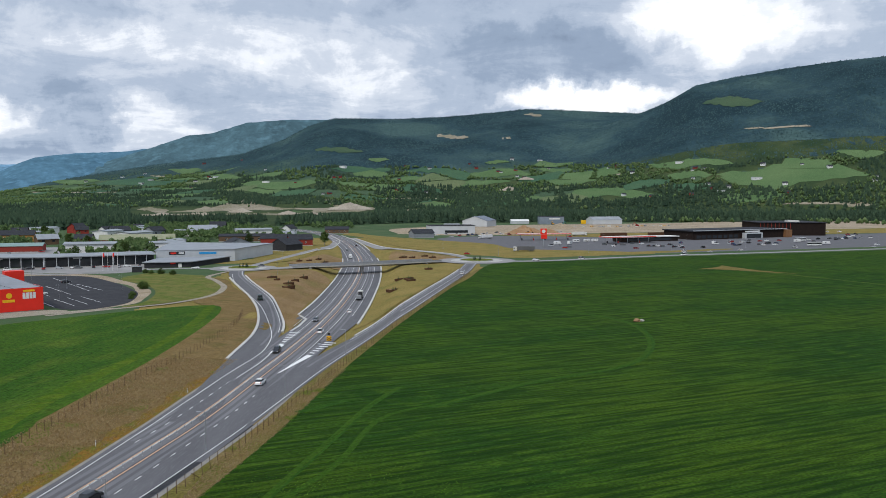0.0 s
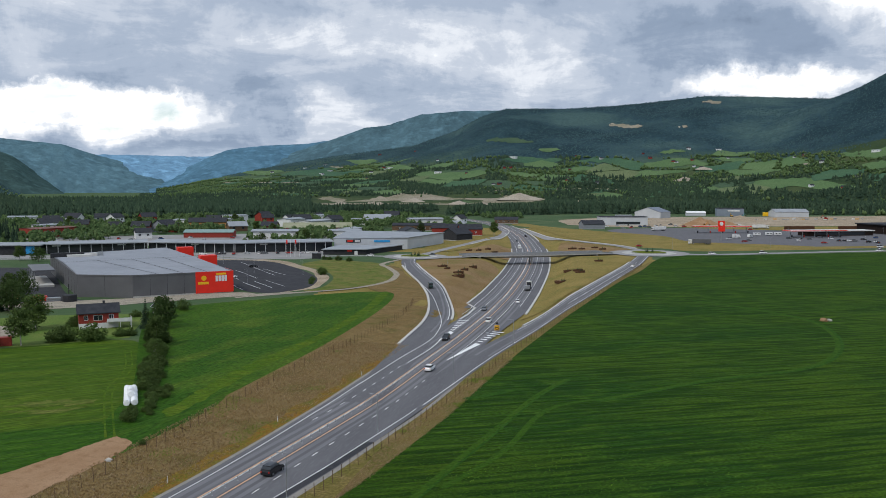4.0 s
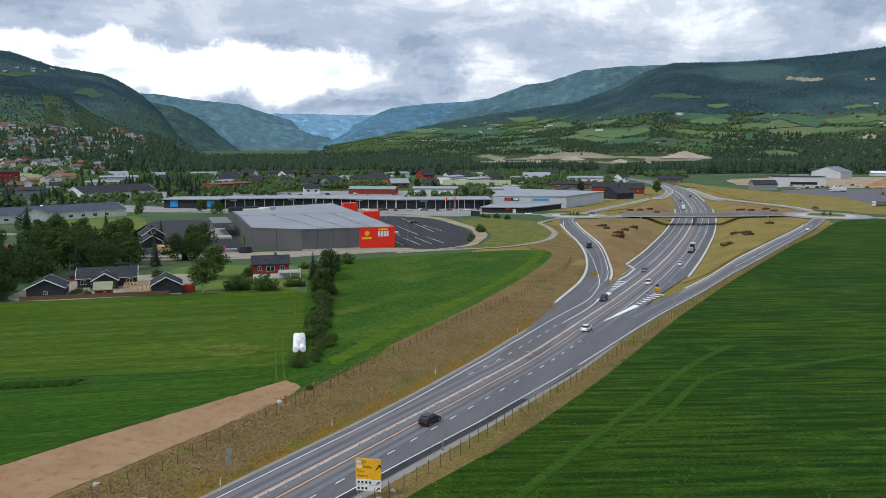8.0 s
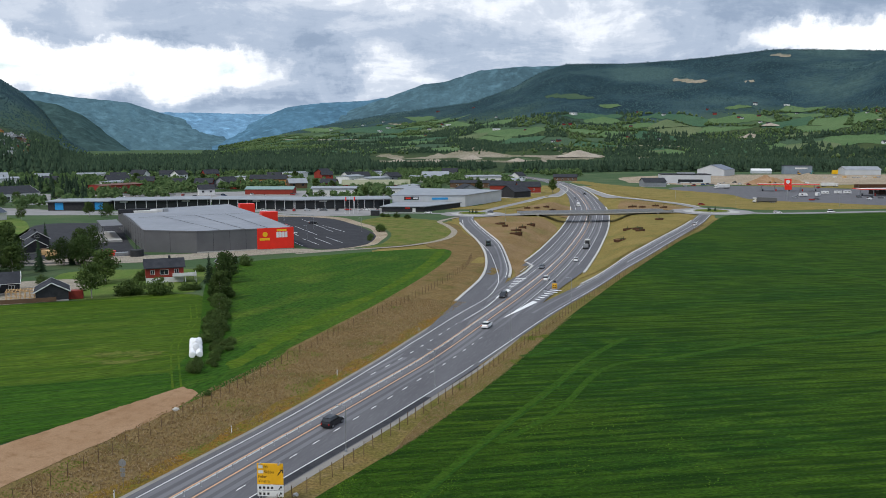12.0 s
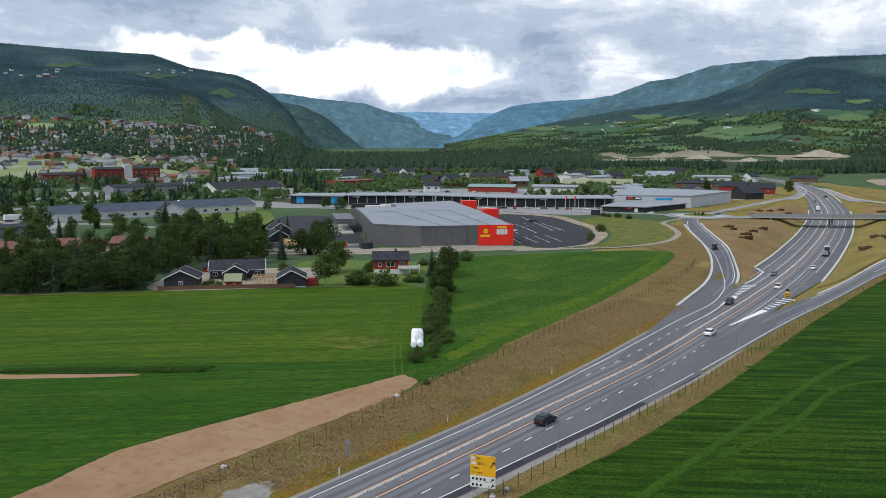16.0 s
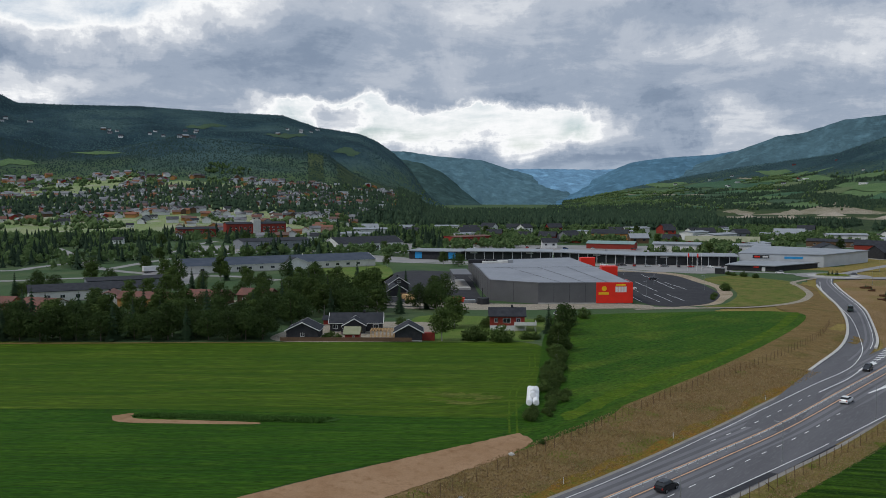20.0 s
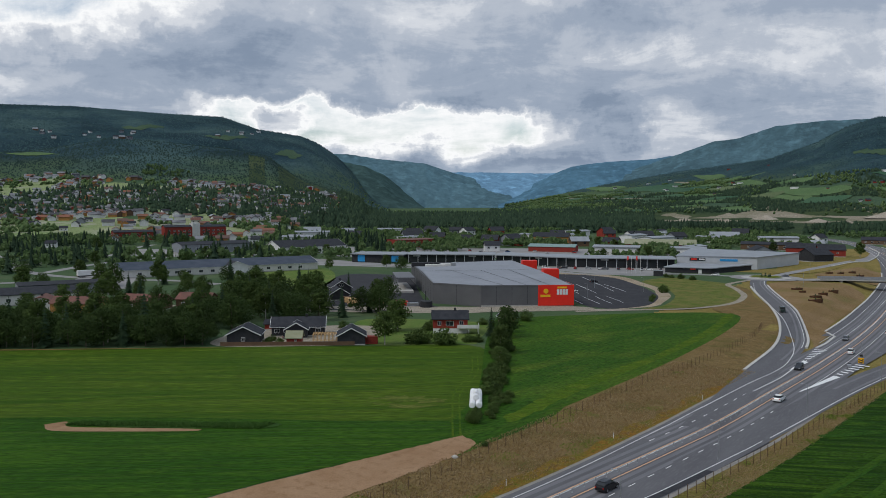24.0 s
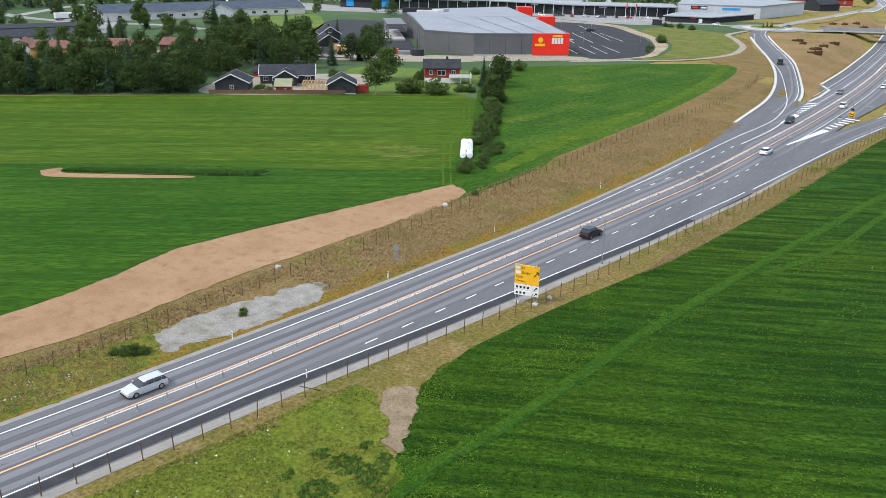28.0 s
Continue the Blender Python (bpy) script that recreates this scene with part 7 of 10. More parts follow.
T_BIRCH = [park(broadleaf(s, h, w, LEAF, BIRCH_BARK, "leafy birch with an uneven green crown", 1050)) for s, h, w in ((1, 13, 8.5), (2, 15, 8.0), (3, 10, 7.5))]
T_ALDER = [park(broadleaf(s, h, w, LEAF_DARK, BARK, "broad dark green leafy tree", 1150, 0.1)) for s, h, w in ((4, 13, 10.5), (5, 11, 10.0), (6, 14, 10.0))]
T_PINE = [park(conifer(s, h, w, "tall dark green conifer tree", 15)) for s, h, w in ((7, 15, 6.2), (8, 18, 7.0), (9, 12, 5.5))]
T_BUSH = [park(broadleaf(s, h, w, LEAF, BARK, "rounded leafy green bush", 800, -0.1)) for s, h, w in ((10, 4.2, 6.0), (11, 5.5, 6.0))]
T_YOUNG = [park(conifer(12, 2.6, 1.7, "young spruce in a planter", 9))]
TREE_SPOTS = []


def plant(kind, x, y, s=1.0):
    """Sets the next tree of a kind on the land."""
    slot = kind[(len(TREE_SPOTS) * 7 + int(x * 3 + y)) % len(kind)]
    m = on(x, y, (x * 37 + y * 91) % 360, -0.05) @ Matrix.Diagonal((s, s, s * (0.92 + 0.16 * ((x * 13 + y * 7) % 1)), 1))
    if slot[1]:
        base = slot[0]
        keep = base.matrix_basis.copy()
        c = copy_thing(base, Matrix.Identity(4))
        c.matrix_basis = m
        base.matrix_basis = keep
    else:
        slot[0].matrix_basis = m
        slot[1] = True
    TREE_SPOTS.append((x, y))


rt = random.Random(11)
# the wood at the meadow's far edge
wood = spline([(-330, 66), (-300, 92), (-268, 117), (-240, 140), (-216, 160), (-203, 172)], 60)
for row, step, jit in ((3, 2, 1.2), (10, 2, 2.5), (18, 3, 3), (28, 4, 4), (40, 5, 5)):
    ln = offset(wood, -row)
    for i in range(0, 60, step):
        x, y = ln[i, 0] + rt.uniform(-jit, jit), ln[i, 1] + rt.uniform(-jit, jit)
        k = rt.random()
        plant(T_ALDER if k < 0.6 else T_BIRCH if k < 0.82 else T_PINE, x, y, rt.uniform(0.70, 0.94))
# between the wood and the town
def free(x, y, gap=0.0):
    for (bx, by, br) in KEEP_OUT:
        if (x - bx) ** 2 + (y - by) ** 2 < (br + gap) ** 2:
            return False
    return True


KEEP_OUT = [(-200, 186, 9), (-200, 205, 13), (-172, 202, 8), (-178, 197, 6), (-187, 191, 4), (-158, 238, 11), (-153, 268, 6), (-262, 300, 10), (-251, 286, 8), (-300, 142, 10), (-318, 160, 10), (-306, 196, 11), (-292, 216, 10), (-322, 190, 9), (-280, 232, 9), (-340, 150, 11), (-352, 196, 22), (-372, 230, 20), (-402, 320, 26), (-402, 355, 28), (-400, 390, 26), (-486, 515, 34), (-560, 480, 32), (-466, 632, 24), (-742, 612, 36), (-330, 640, 30), (-268, 745, 34), (-395, 780, 22), (-300, 520, 62), (-350, 490, 40), (-240, 525, 45), (-160, 590, 60), (-124, 672, 16), (-124, 735, 14), (-185, 800, 26), (-170, 700, 14), (-262, 925, 18), (-120, 960, 22), (-220, 380, 78)]
n = 0
while n < 95:
    x, y = rt.uniform(-400, -205), rt.uniform(130, 330)
    if y < 0.72 * (x + 200) + 196 or not free(x, y, 2) or y > -0.55 * (x + 205) + 285:
        continue
    k = rt.random()
    plant(T_BIRCH if k < 0.45 else T_ALDER if k < 0.72 else T_PINE, x, y, rt.uniform(0.6, 0.92))
    n += 1
for x, y, s, k in ((-232, 246, 1.1, T_BIRCH), (-238, 256, 1.25, T_BIRCH), (-246, 250, 1.2, T_ALDER), (-226, 234, 1.0, T_ALDER), (-252, 268, 1.0, T_BIRCH), (-219, 226, 1.0, T_ALDER), (-262, 286, 0.8, T_PINE), (-222, 242, 1.0, T_ALDER), (-212, 232, 0.8, T_BIRCH), (-228, 268, 0.42, T_BUSH), (-232, 196, 0.9, T_ALDER), (-238, 205, 0.95, T_ALDER), (-240, 214, 1.0, T_BIRCH), (-233, 212, 0.85, T_ALDER), (-237, 226, 1.0, T_ALDER), (-230, 222, 0.9, T_BIRCH), (-228, 230, 0.95, T_ALDER), (-246, 236, 1.0, T_PINE), (-252, 240, 1.05, T_ALDER), (-258, 252, 1.0, T_BIRCH), (-241, 244, 1.0, T_ALDER), (-226, 206, 0.8, T_ALDER), (-283, 268, 1.1, T_BIRCH), (-276, 262, 1.0, T_ALDER)):
    plant(k, x, y, s)
# by the houses
for x, y, s, k in ((-160.6, 205.0, 0.86, T_BIRCH[:1]), (-173.6, 228.4, 0.95, T_BIRCH[:1]), (-175.6, 229.8, 0.9, T_BIRCH[2:]), (-154.5, 212.5, 1.05, T_BUSH), (-152.5, 214, 0.9, T_BUSH), (-146, 216.5, 1.15, T_BUSH), (-160, 246, 0.6, T_BUSH), (-167, 240, 0.8, T_BUSH), (-166, 236, 0.6, T_BUSH), (-142.5, 224, 0.6, T_BUSH), (-140, 226, 0.6, T_BUSH), (-192, 222, 0.6, T_BUSH), (-186, 218, 0.55, T_BUSH), (-189, 188, 0.45, T_BUSH), (-192, 186, 0.45, T_BUSH), (-194, 190, 0.4, T_BUSH), (-158, 258, 0.6, T_BUSH), (-150, 276, 0.8, T_BUSH)):
    plant(k, x, y, s)
# the hedge between the two meadows
for k in range(46):
    u = k / 45
    x, y = -99.6 - 55 * u + rt.uniform(-1.3, 1.3), 168 + 102 * u + rt.uniform(-1.6, 1.6)
    plant(T_BUSH if u < 0.25 or rt.random() < 0.6 else T_ALDER if rt.random() < 0.6 else T_BIRCH, x, y, rt.uniform(0.40, 0.66) * (1.0 + 0.18 * math.sin(k * 1.7)))
for k in range(12):
    u = rt.random() * 0.6
    d = rt.choice((-1, 1)) * rt.uniform(2.0, 3.2)
    plant(T_BUSH, -99.6 - 55 * u + d * 0.7, 168 + 102 * u + d * 0.4, rt.uniform(0.35, 0.6))
for x, y in ((-91, 146), (-93, 150), (-89.5, 143), (-92, 155), (-95, 160), (-94.5, 166), (-90, 150)):
    plant(T_BUSH, x, y, rt.uniform(0.3, 0.5))
plant(T_PINE, -142.5, 238.5, 0.72)
plant(T_PINE, -138.5, 236, 0.5)
for x, y, s in ((-90, 152, 0.3), (-93, 158, 0.4), (-95, 163, 0.45), (-92, 161, 0.35), (-88, 148, 0.25), (-141, 398, 0.75), (-137, 372, 0.5), (-150, 470, 0.6), (-158, 474, 0.6), (-164, 476, 0.5), (-168, 478, 0.5), (-133, 360, 0.4), (-146, 410, 0.5)):
    plant(T_BUSH, x, y, s)
plant(T_BIRCH, -104, 745, 0.9)
# young spruces in planters and on the roundabouts
for x, y, w in PLANTERS:
    plant(T_YOUNG, x, y, 0.9)
    if w > 2.3:
        plant(T_YOUNG, x + 1.1, y, 0.7)
for cx2, cy2 in (ROUND_L, ROUND_R):
    for k in range(4):
        plant(T_YOUNG, cx2 + 2.4 * math.cos(k * 1.9), cy2 + 2.4 * math.sin(k * 1.9), 1.3)
# scattered through the town
n = 0
while n < 40:
    a, r = math.radians(rt.uniform(12, 62)), rt.uniform(520, 1050)
    x, y = -r * math.sin(a), r * math.cos(a)
    if not free(x, y, 4) or (x > -215 and y < 660) or abs(x - np.interp(y, main_line[:, 1], main_line[:, 0])) < 60:
        continue
    k = rt.random()
    plant(T_BIRCH if k < 0.4 else T_ALDER if k < 0.65 else T_PINE, x, y, rt.uniform(0.55, 0.95))
    n += 1

# ---- the far land: hillside fields, woods, town houses ----
FIELD_MATS = {"m": grass("hill_meadow", (0.070, 0.122, 0.050), (0.094, 0.146, 0.062), 0.01, 0.95), "g": grass("hill_crop", (0.040, 0.088, 0.052), (0.055, 0.105, 0.055), 0.01, 0.95), "s": grass("bare_clearing", (0.27, 0.235, 0.18), (0.18, 0.165, 0.11), 0.012, 0.95), "c": grass("young_clearing", (0.044, 0.078, 0.046), (0.058, 0.092, 0.050), 0.01, 0.95)}
# bearing and angle of the middle, half sizes, kind
HILL_RIGHT = [(-22.1, 1.05, 4.2, 0.79, "m"), (-16.1, 1.84, 2.5, 0.36, "m"), (-11.3, -0.09, 3.1, 0.42, "m"), (-16.1, 1.1, 1.4, 0.3, "m"), (-3.8, 1.27, 2.1, 0.34, "m"), (0.9, 1.46, 1.5, 0.23, "g"), (-2.1, 0.66, 2.3, 0.25, "m"), (5.4, 1.51, 1.9, 0.3, "g"), (-22.1, 4.02, 2.6, 0.12, "s"), (-18.6, 5.69, 1.9, 0.3, "c"), (-0.6, 3.72, 1.3, 0.3, "s"), (-6.0, 5.14, 0.7, 0.16, "s"), (-6.8, -0.34, 0.8, 0.3, "m")]
HILL_MID = [(10.8, 0.54, 2.4, 0.33, "m"), (4.3, 2.22, 0.8, 0.2, "s"), (2.1, -0.42, 2.8, 0.13, "s"), (-24.4, -0.75, 3.1, 0.28, "s"), (-26.1, 2.34, 1.3, 0.3, "m"), (-3.6, 2.04, 0.8, 0.13, "m"), (2.2, 0.91, 1.3, 0.2, "m"), (20.1, 0.6, 2.3, 0.26, "g"), (0.7, -0.78, 1.3, 0.2, "m"), (6.9, 2.78, 1.5, 0.2, "c"), (-8.6, 0.75, 1.6, 0.22, "m"), (-7.5, 1.5, 1.2, 0.18, "m")]
HILL_LEFT = [(65.0, 1.9, 1.5, 0.22, "m"), (60.0, 2.6, 1.5, 0.1, "m"), (53.5, 4.40, 1.2, 0.2, "c"), (11.9, 0.1, 1.3, 0.2, "m"), (23.3, 0.7, 1.4, 0.2, "m"), (23.5, 0.05, 4.1, 0.18, "s"), (30.6, 0.05, 0.9, 0.12, "m"), (48.4, 3.9, 1.3, 0.18, "c"), (16.8, 1.43, 1.0, 0.2, "m"), (44.4, 2.83, 0.9, 0.3, "c"), (14.5, 1.0, 1.2, 0.2, "m"), (69, 2.9, 2.0, 0.3, "m")]
PITS = [(18.8, -1.10, 0.9, 0.2, "s"), (13.7, -1.09, 0.8, 0.3, "s"), (11.6, -1.12, 0.9, 0.2, "s"), (6.1, -1.05, 1.5, 0.2, "s"), (15.9, -1.19, 0.9, 0.3, "s"), (1.9, -1.27, 1.3, 0.12, "s")]
PATCHES = [p for p in HILL_RIGHT + HILL_MID + HILL_LEFT if p[4] != "s"] + [(-21.6, 4.02, 2.4, 0.07, "s"), (-0.6, 3.72, 1.1, 0.17, "s"), (4.3, 2.2, 0.7, 0.12, "m"), (-6.0, 5.14, 0.6, 0.10, "s"), (-4.0, 3.6, 0.6, 0.07, "s"), (2.1, -0.42, 2.4, 0.07, "s"), (-24.4, -0.75, 3.0, 0.12, "s"), (23.5, 0.02, 3.0, 0.05, "s"), (-11.5, 1.2, 0.5, 0.06, "s"), (18.5, 1.05, 0.5, 0.06, "s")] + PITS
_R = np.r_[np.arange(900, 2600, 12.0), np.arange(2600, 4900, 25.0)]


def ground_at(az, el):
    """Where the line of that bearing and angle from above the field meets the land; distance in metres, 0 if nowhere."""
    a = math.radians(az)
    x, y = -_R * math.sin(a), _R * math.cos(a)
    e = np.degrees(np.arctan2(height(x, y) - 45.0, _R))
    i = np.argmax(e >= el)
    return float(_R[i]) if e[i] >= el else 0.0


def hill_patch(az, el, ha, he, kind):
    nu, nv = 15, 5
    V, ok = [], []
    for i in range(nu):
        u = -1 + 2 * i / (nu - 1)
        k = max(0.12, 1 - abs(u) ** 3) * (0.8 + 0.4 * noise.noise(Vector((u * 3.1, az, el * 3))))
        wob = 0.3 * math.sin(u * 3 + az) * he
        for j in range(nv):
            v = -1 + 2 * j / (nv - 1)
            a = az + u * ha + 0.1 * ha * math.sin(v * 2 + el * 5)
            r = ground_at(a, el + v * he * k * (0.95 + 0.1 * math.sin(i * 1.1)) + wob)
            ok.append(r > 0)
            x, y = -r * math.sin(math.radians(a)), r * math.cos(math.radians(a))
            V.append((x, y, h1(x, y) + 1.2 if r else 0))
    F = []
    for i in range(nu - 1):
        for j in range(nv - 1):
            q = (i * nv + j, (i + 1) * nv + j, (i + 1) * nv + j + 1, i * nv + j + 1)
            if all(ok[t] for t in q):
                F.append(q)
    if F:
        me = mesh_from("hill_field", V, F, FIELD_MATS[kind])
        lab = {"m": "pale green hillside meadow", "g": "blue-green hillside crop field", "s": "bare sandy clearing", "c": "young forest clearing"}[kind]
        setting("hill_field", me, lab, "field")


for row in PATCHES:
    hill_patch(*row)

# the mosaic of small fields and woods on the farmed slopes
CELL_U, CELL_V = 112.0, 66.0


def site(i, j):
    return (i + 0.15 + 0.7 * lattice(i, j, 3.0)) * CELL_U, (j + 0.15 + 0.7 * lattice(i, j, 8.0)) * CELL_V


def farm_axes(x, y):
    """Along and up the slope of the farmed valley side."""
    return 0.93 * x - 0.37 * y, 0.37 * x + 0.93 * y


def plot_of(x, y):
    """For plan points: a steady number for the plot that they lie in, and the distance to the plot's edge."""
    u, v = farm_axes(x, y)
    i0, j0 = np.floor(u / CELL_U), np.floor(v / CELL_V)
    d1 = np.full(u.shape, 1e9)
    d2 = d1.copy()
    key = np.zeros(u.shape)
    for di in (-1, 0, 1):
        for dj in (-1, 0, 1):
            su, sv = site(i0 + di, j0 + dj)
            d = np.hypot(u - su, v - sv)
            near = d < d1
            d2 = np.where(near, d1, np.minimum(d2, d))
            key = np.where(near, lattice(i0 + di, j0 + dj, 15.0), key)
            d1 = np.where(near, d, d1)
    return key, (d2 - d1) / 2


def farmed(az, el, x, y):
    top = np.interp(az, (-32, -25, -15, -5, 0, 5, 10, 15, 20, 27, 31), (2.6, 2.4, 1.9, 1.7, 1.65, 1.9, 1.8, 1.4, 0.8, 0.2, 0.0))
    return (az < 31) & (el < top + 0.9 * (fbm(x / 260, y / 260, 33, 3) - 0.45)) & (el > -0.85)


def is_wood(key):
    return key < 0.50


def plots():
    tones = {"m": FIELD_MATS["m"], "g": FIELD_MATS["g"], "p": grass("hill_hay", (0.115, 0.140, 0.068), (0.088, 0.122, 0.058), 0.01, 0.95), "c": FIELD_MATS["c"]}
    labels = {"m": "pale green hillside meadow", "g": "blue-green hillside crop field", "p": "pale mown hay field on the hillside", "c": "rough green hillside pasture"}
    n = 0
    for i in range(-21, 24):
        for j in range(18, 50):
            cu, cv = site(i, j)
            x, y = 0.93 * cu + 0.37 * cv, -0.37 * cu + 0.93 * cv
            az, el, r = (float(q[0]) for q in look_of(np.array([x]), np.array([y])))
            key = float(lattice(i, j, 15.0))
            if not 1650 < r < 3600 or not -33 < az < 30 or is_wood(key) or n >= 330:
                continue
            if not farmed(np.array([az]), np.array([el]), np.array([x]), np.array([y]))[0] or in_patch(np.array([az]), np.array([el]), 0.9)[0]:
                continue
            poly = [(cu - 260, cv - 260), (cu + 260, cv - 260), (cu + 260, cv + 260), (cu - 260, cv + 260)]
            for di in range(-2, 3):
                for dj in range(-2, 3):
                    if di or dj:
                        su, sv = site(i + di, j + dj)
                        nu, nv = su - cu, sv - cv
                        ln = math.hypot(nu, nv)
                        nu, nv, lim = nu / ln, nv / ln, ln / 2 - 3.0
                        out2 = []
                        for k, p in enumerate(poly):
                            q = poly[(k + 1) % len(poly)]
                            a, b = (p[0] - cu) * nu + (p[1] - cv) * nv - lim, (q[0] - cu) * nu + (q[1] - cv) * nv - lim
                            if a <= 0:
                                out2.append(p)
                            if a * b < 0:
                                f = a / (a - b)
                                out2.append((p[0] + f * (q[0] - p[0]), p[1] + f * (q[1] - p[1])))
                        poly = out2
            if len(poly) < 3:
                continue
            kind = "mmgcgpmgcmc"[int(key * 977) % 11]
            sheet("hill_field", [(0.93 * a + 0.37 * b, -0.37 * a + 0.93 * b) for a, b in poly], tones[kind], 1.6, labels[kind], "field", cell=30, rounded=False)
            n += 1


def look_of(x, y):
    return np.degrees(np.arctan2(-x, y)), np.degrees(np.arctan2(height(x, y) - 45.0, np.hypot(x, y))), np.hypot(x, y)




def in_patch(az, el, grow=1.0):
    hit = np.zeros(az.shape, bool)
    for a, e, ha, he, k in PATCHES:
        hit |= ((az - a) / (ha * grow)) ** 2 + ((el - e) / (he * grow)) ** 2 < 1
    return hit


plots()


def tree_shape(kind):
    """A small far tree: ragged stacked skirts for a conifer, ragged leaf clumps for a broadleaf tree. Unit height."""
    rng = np.random.default_rng(5 + kind)
    V, F = [], []
    if kind == 3:
        C = [(0, 0, 0.6), (0.2, 0.1, 0.42), (-0.2, -0.08, 0.45), (0.05, -0.2, 0.4), (0, 0.05, 0.8)]
        V, F = leaf_cloud(rng, C, [0.26, 0.22, 0.24, 0.2, 0.17], 46, 0.12)
        V += [(0.03, 0, -0.05), (-0.03, 0.02, -0.05), (0, -0.03, -0.05), (0, 0, 0.6)]
        b = len(V) - 4
        F += [(b, b + 1, b + 3), (b + 1, b + 2, b + 3), (b + 2, b, b + 3)]
    elif kind == 2:
        for q in range(7):
            z0, r = 0.06 + 0.125 * q, 0.25 * (1 - q / 7.6)
            for k in range(6):
                a = k * math.pi / 3 + q * 0.5 + rng.uniform(-0.2, 0.2)
                rr = r * rng.uniform(0.75, 1.25)
                b = len(V)
                V += [(rr * math.cos(a - 0.5), rr * math.sin(a - 0.5), z0 + rng.uniform(-0.02, 0.02)), (rr * math.cos(a + 0.5), rr * math.sin(a + 0.5), z0 - 0.03), (0, 0, z0 + 0.2)]
                F.append((b, b + 1, b + 2))
    elif kind == 4:
        for z0, z1, r in ((0.0, 0.62, 0.36), (0.34, 1.0, 0.24)):
            n = 4
            b = len(V)
            V += [(r * math.cos(k * 2 * math.pi / n + z0 * 3) * rng.uniform(0.7, 1.3), r * math.sin(k * 2 * math.pi / n + z0 * 3) * rng.uniform(0.7, 1.3), z0 + rng.uniform(-0.05, 0.05)) for k in range(n)] + [(rng.uniform(-0.05, 0.05), 0, z1)]
            F += [(b + k, b + (k + 1) % n, b + n) for k in range(n)]
    elif kind == 0:
        for z0, z1, r in ((0.05, 0.55, 0.30), (0.30, 0.78, 0.23), (0.58, 1.0, 0.14)):
            n = 5
            b = len(V)
            V += [(r * math.cos(k * 2 * math.pi / n + z0 * 9) * rng.uniform(0.75, 1.25), r * math.sin(k * 2 * math.pi / n + z0 * 9) * rng.uniform(0.75, 1.25), z0 + rng.uniform(-0.06, 0.06)) for k in range(n)] + [(0, 0, z1)]
            F += [(b + k, b + (k + 1) % n, b + n) for k in range(n)]
    else:
        for cx3, cy3, cz, r in ((0, 0, 0.55, 0.36), (0.2, 0.1, 0.38, 0.28), (-0.18, -0.1, 0.36, 0.3)):
            b = len(V)
            dirs = [(1, 0, 0), (0, 1, 0), (-1, 0, 0), (0, -1, 0), (0, 0, 1.15), (0, 0, -1)]
            V += [(cx3 + d[0] * r * rng.uniform(0.7, 1.2), cy3 + d[1] * r * rng.uniform(0.7, 1.2), cz + d[2] * r * rng.uniform(0.8, 1.15)) for d in dirs]
            for k in range(4):
                F += [(b + k, b + (k + 1) % 4, b + 4), (b + (k + 1) % 4, b + k, b + 5)]
    return np.array(V), np.array(F)


def scatter(name, label, X, Y, size, kind, material, seed, wide=1.0):
    rng = np.random.default_rng(seed)
    V, F = tree_shape(kind)
    n = len(X)
    s = size * rng.uniform(0.65, 1.25, n)
    a = rng.uniform(0, 2 * math.pi, n)
    ca, sa = np.cos(a), np.sin(a)
    Z = height(X, Y)
    vx = (V[None, :, 0] * ca[:, None] - V[None, :, 1] * sa[:, None]) * (s * wide)[:, None] + X[:, None]
    vy = (V[None, :, 0] * sa[:, None] + V[None, :, 1] * ca[:, None]) * (s * wide)[:, None] + Y[:, None]
    vz = V[None, :, 2] * s[:, None] + Z[:, None] - 0.3
    co = np.stack([vx, vy, vz], -1).reshape(-1, 3)
    fa = (F[None] + (np.arange(n) * len(V))[:, None, None]).reshape(-1, 3)
    me = bpy.data.meshes.new(name)
    me.vertices.add(len(co))
    me.vertices.foreach_set("co", co.ravel())
    me.loops.add(fa.size)
    me.loops.foreach_set("vertex_index", fa.ravel().astype(np.int32))
    me.polygons.add(len(fa))
    me.polygons.foreach_set("loop_start", np.arange(0, fa.size, 3, dtype=np.int32))
    me.update(calc_edges=True)
    me.materials.append(material)
    return tagged(new(name, me), label, "forest", kind="stuff")


def wood_mat(name, a, b, c):
    """Far foliage: shifts in tone from tree to tree and from stand to stand."""
    m = mat(name, a, b, scale=0.004, rough=0.95, spec=0.08, lo=0.4, hi=0.6)
    N, L = m.node_tree.nodes, m.node_tree.links
    bs = N["Principled BSDF"]
    src = bs.inputs["Base Color"].links[0].from_socket
    geo = N.new("ShaderNodeNewGeometry")
    mr = N.new("ShaderNodeMapRange")
    mr.inputs[3].default_value, mr.inputs[4].default_value = 0.0, 1.0
    pw = N.new("ShaderNodeMath")
    pw.operation = "POWER"
    pw.inputs[1].default_value = 2.2
    L.new(geo.outputs["Random Per Island"], pw.inputs[0])
    mx = N.new("ShaderNodeMix")
    mx.data_type = "RGBA"
    L.new(pw.outputs[0], mx.inputs[0])
    L.new(src, mx.inputs[6])
    mx.inputs[7].default_value = (*c, 1)
    L.new(mx.outputs[2], bs.inputs["Base Color"])
    return m


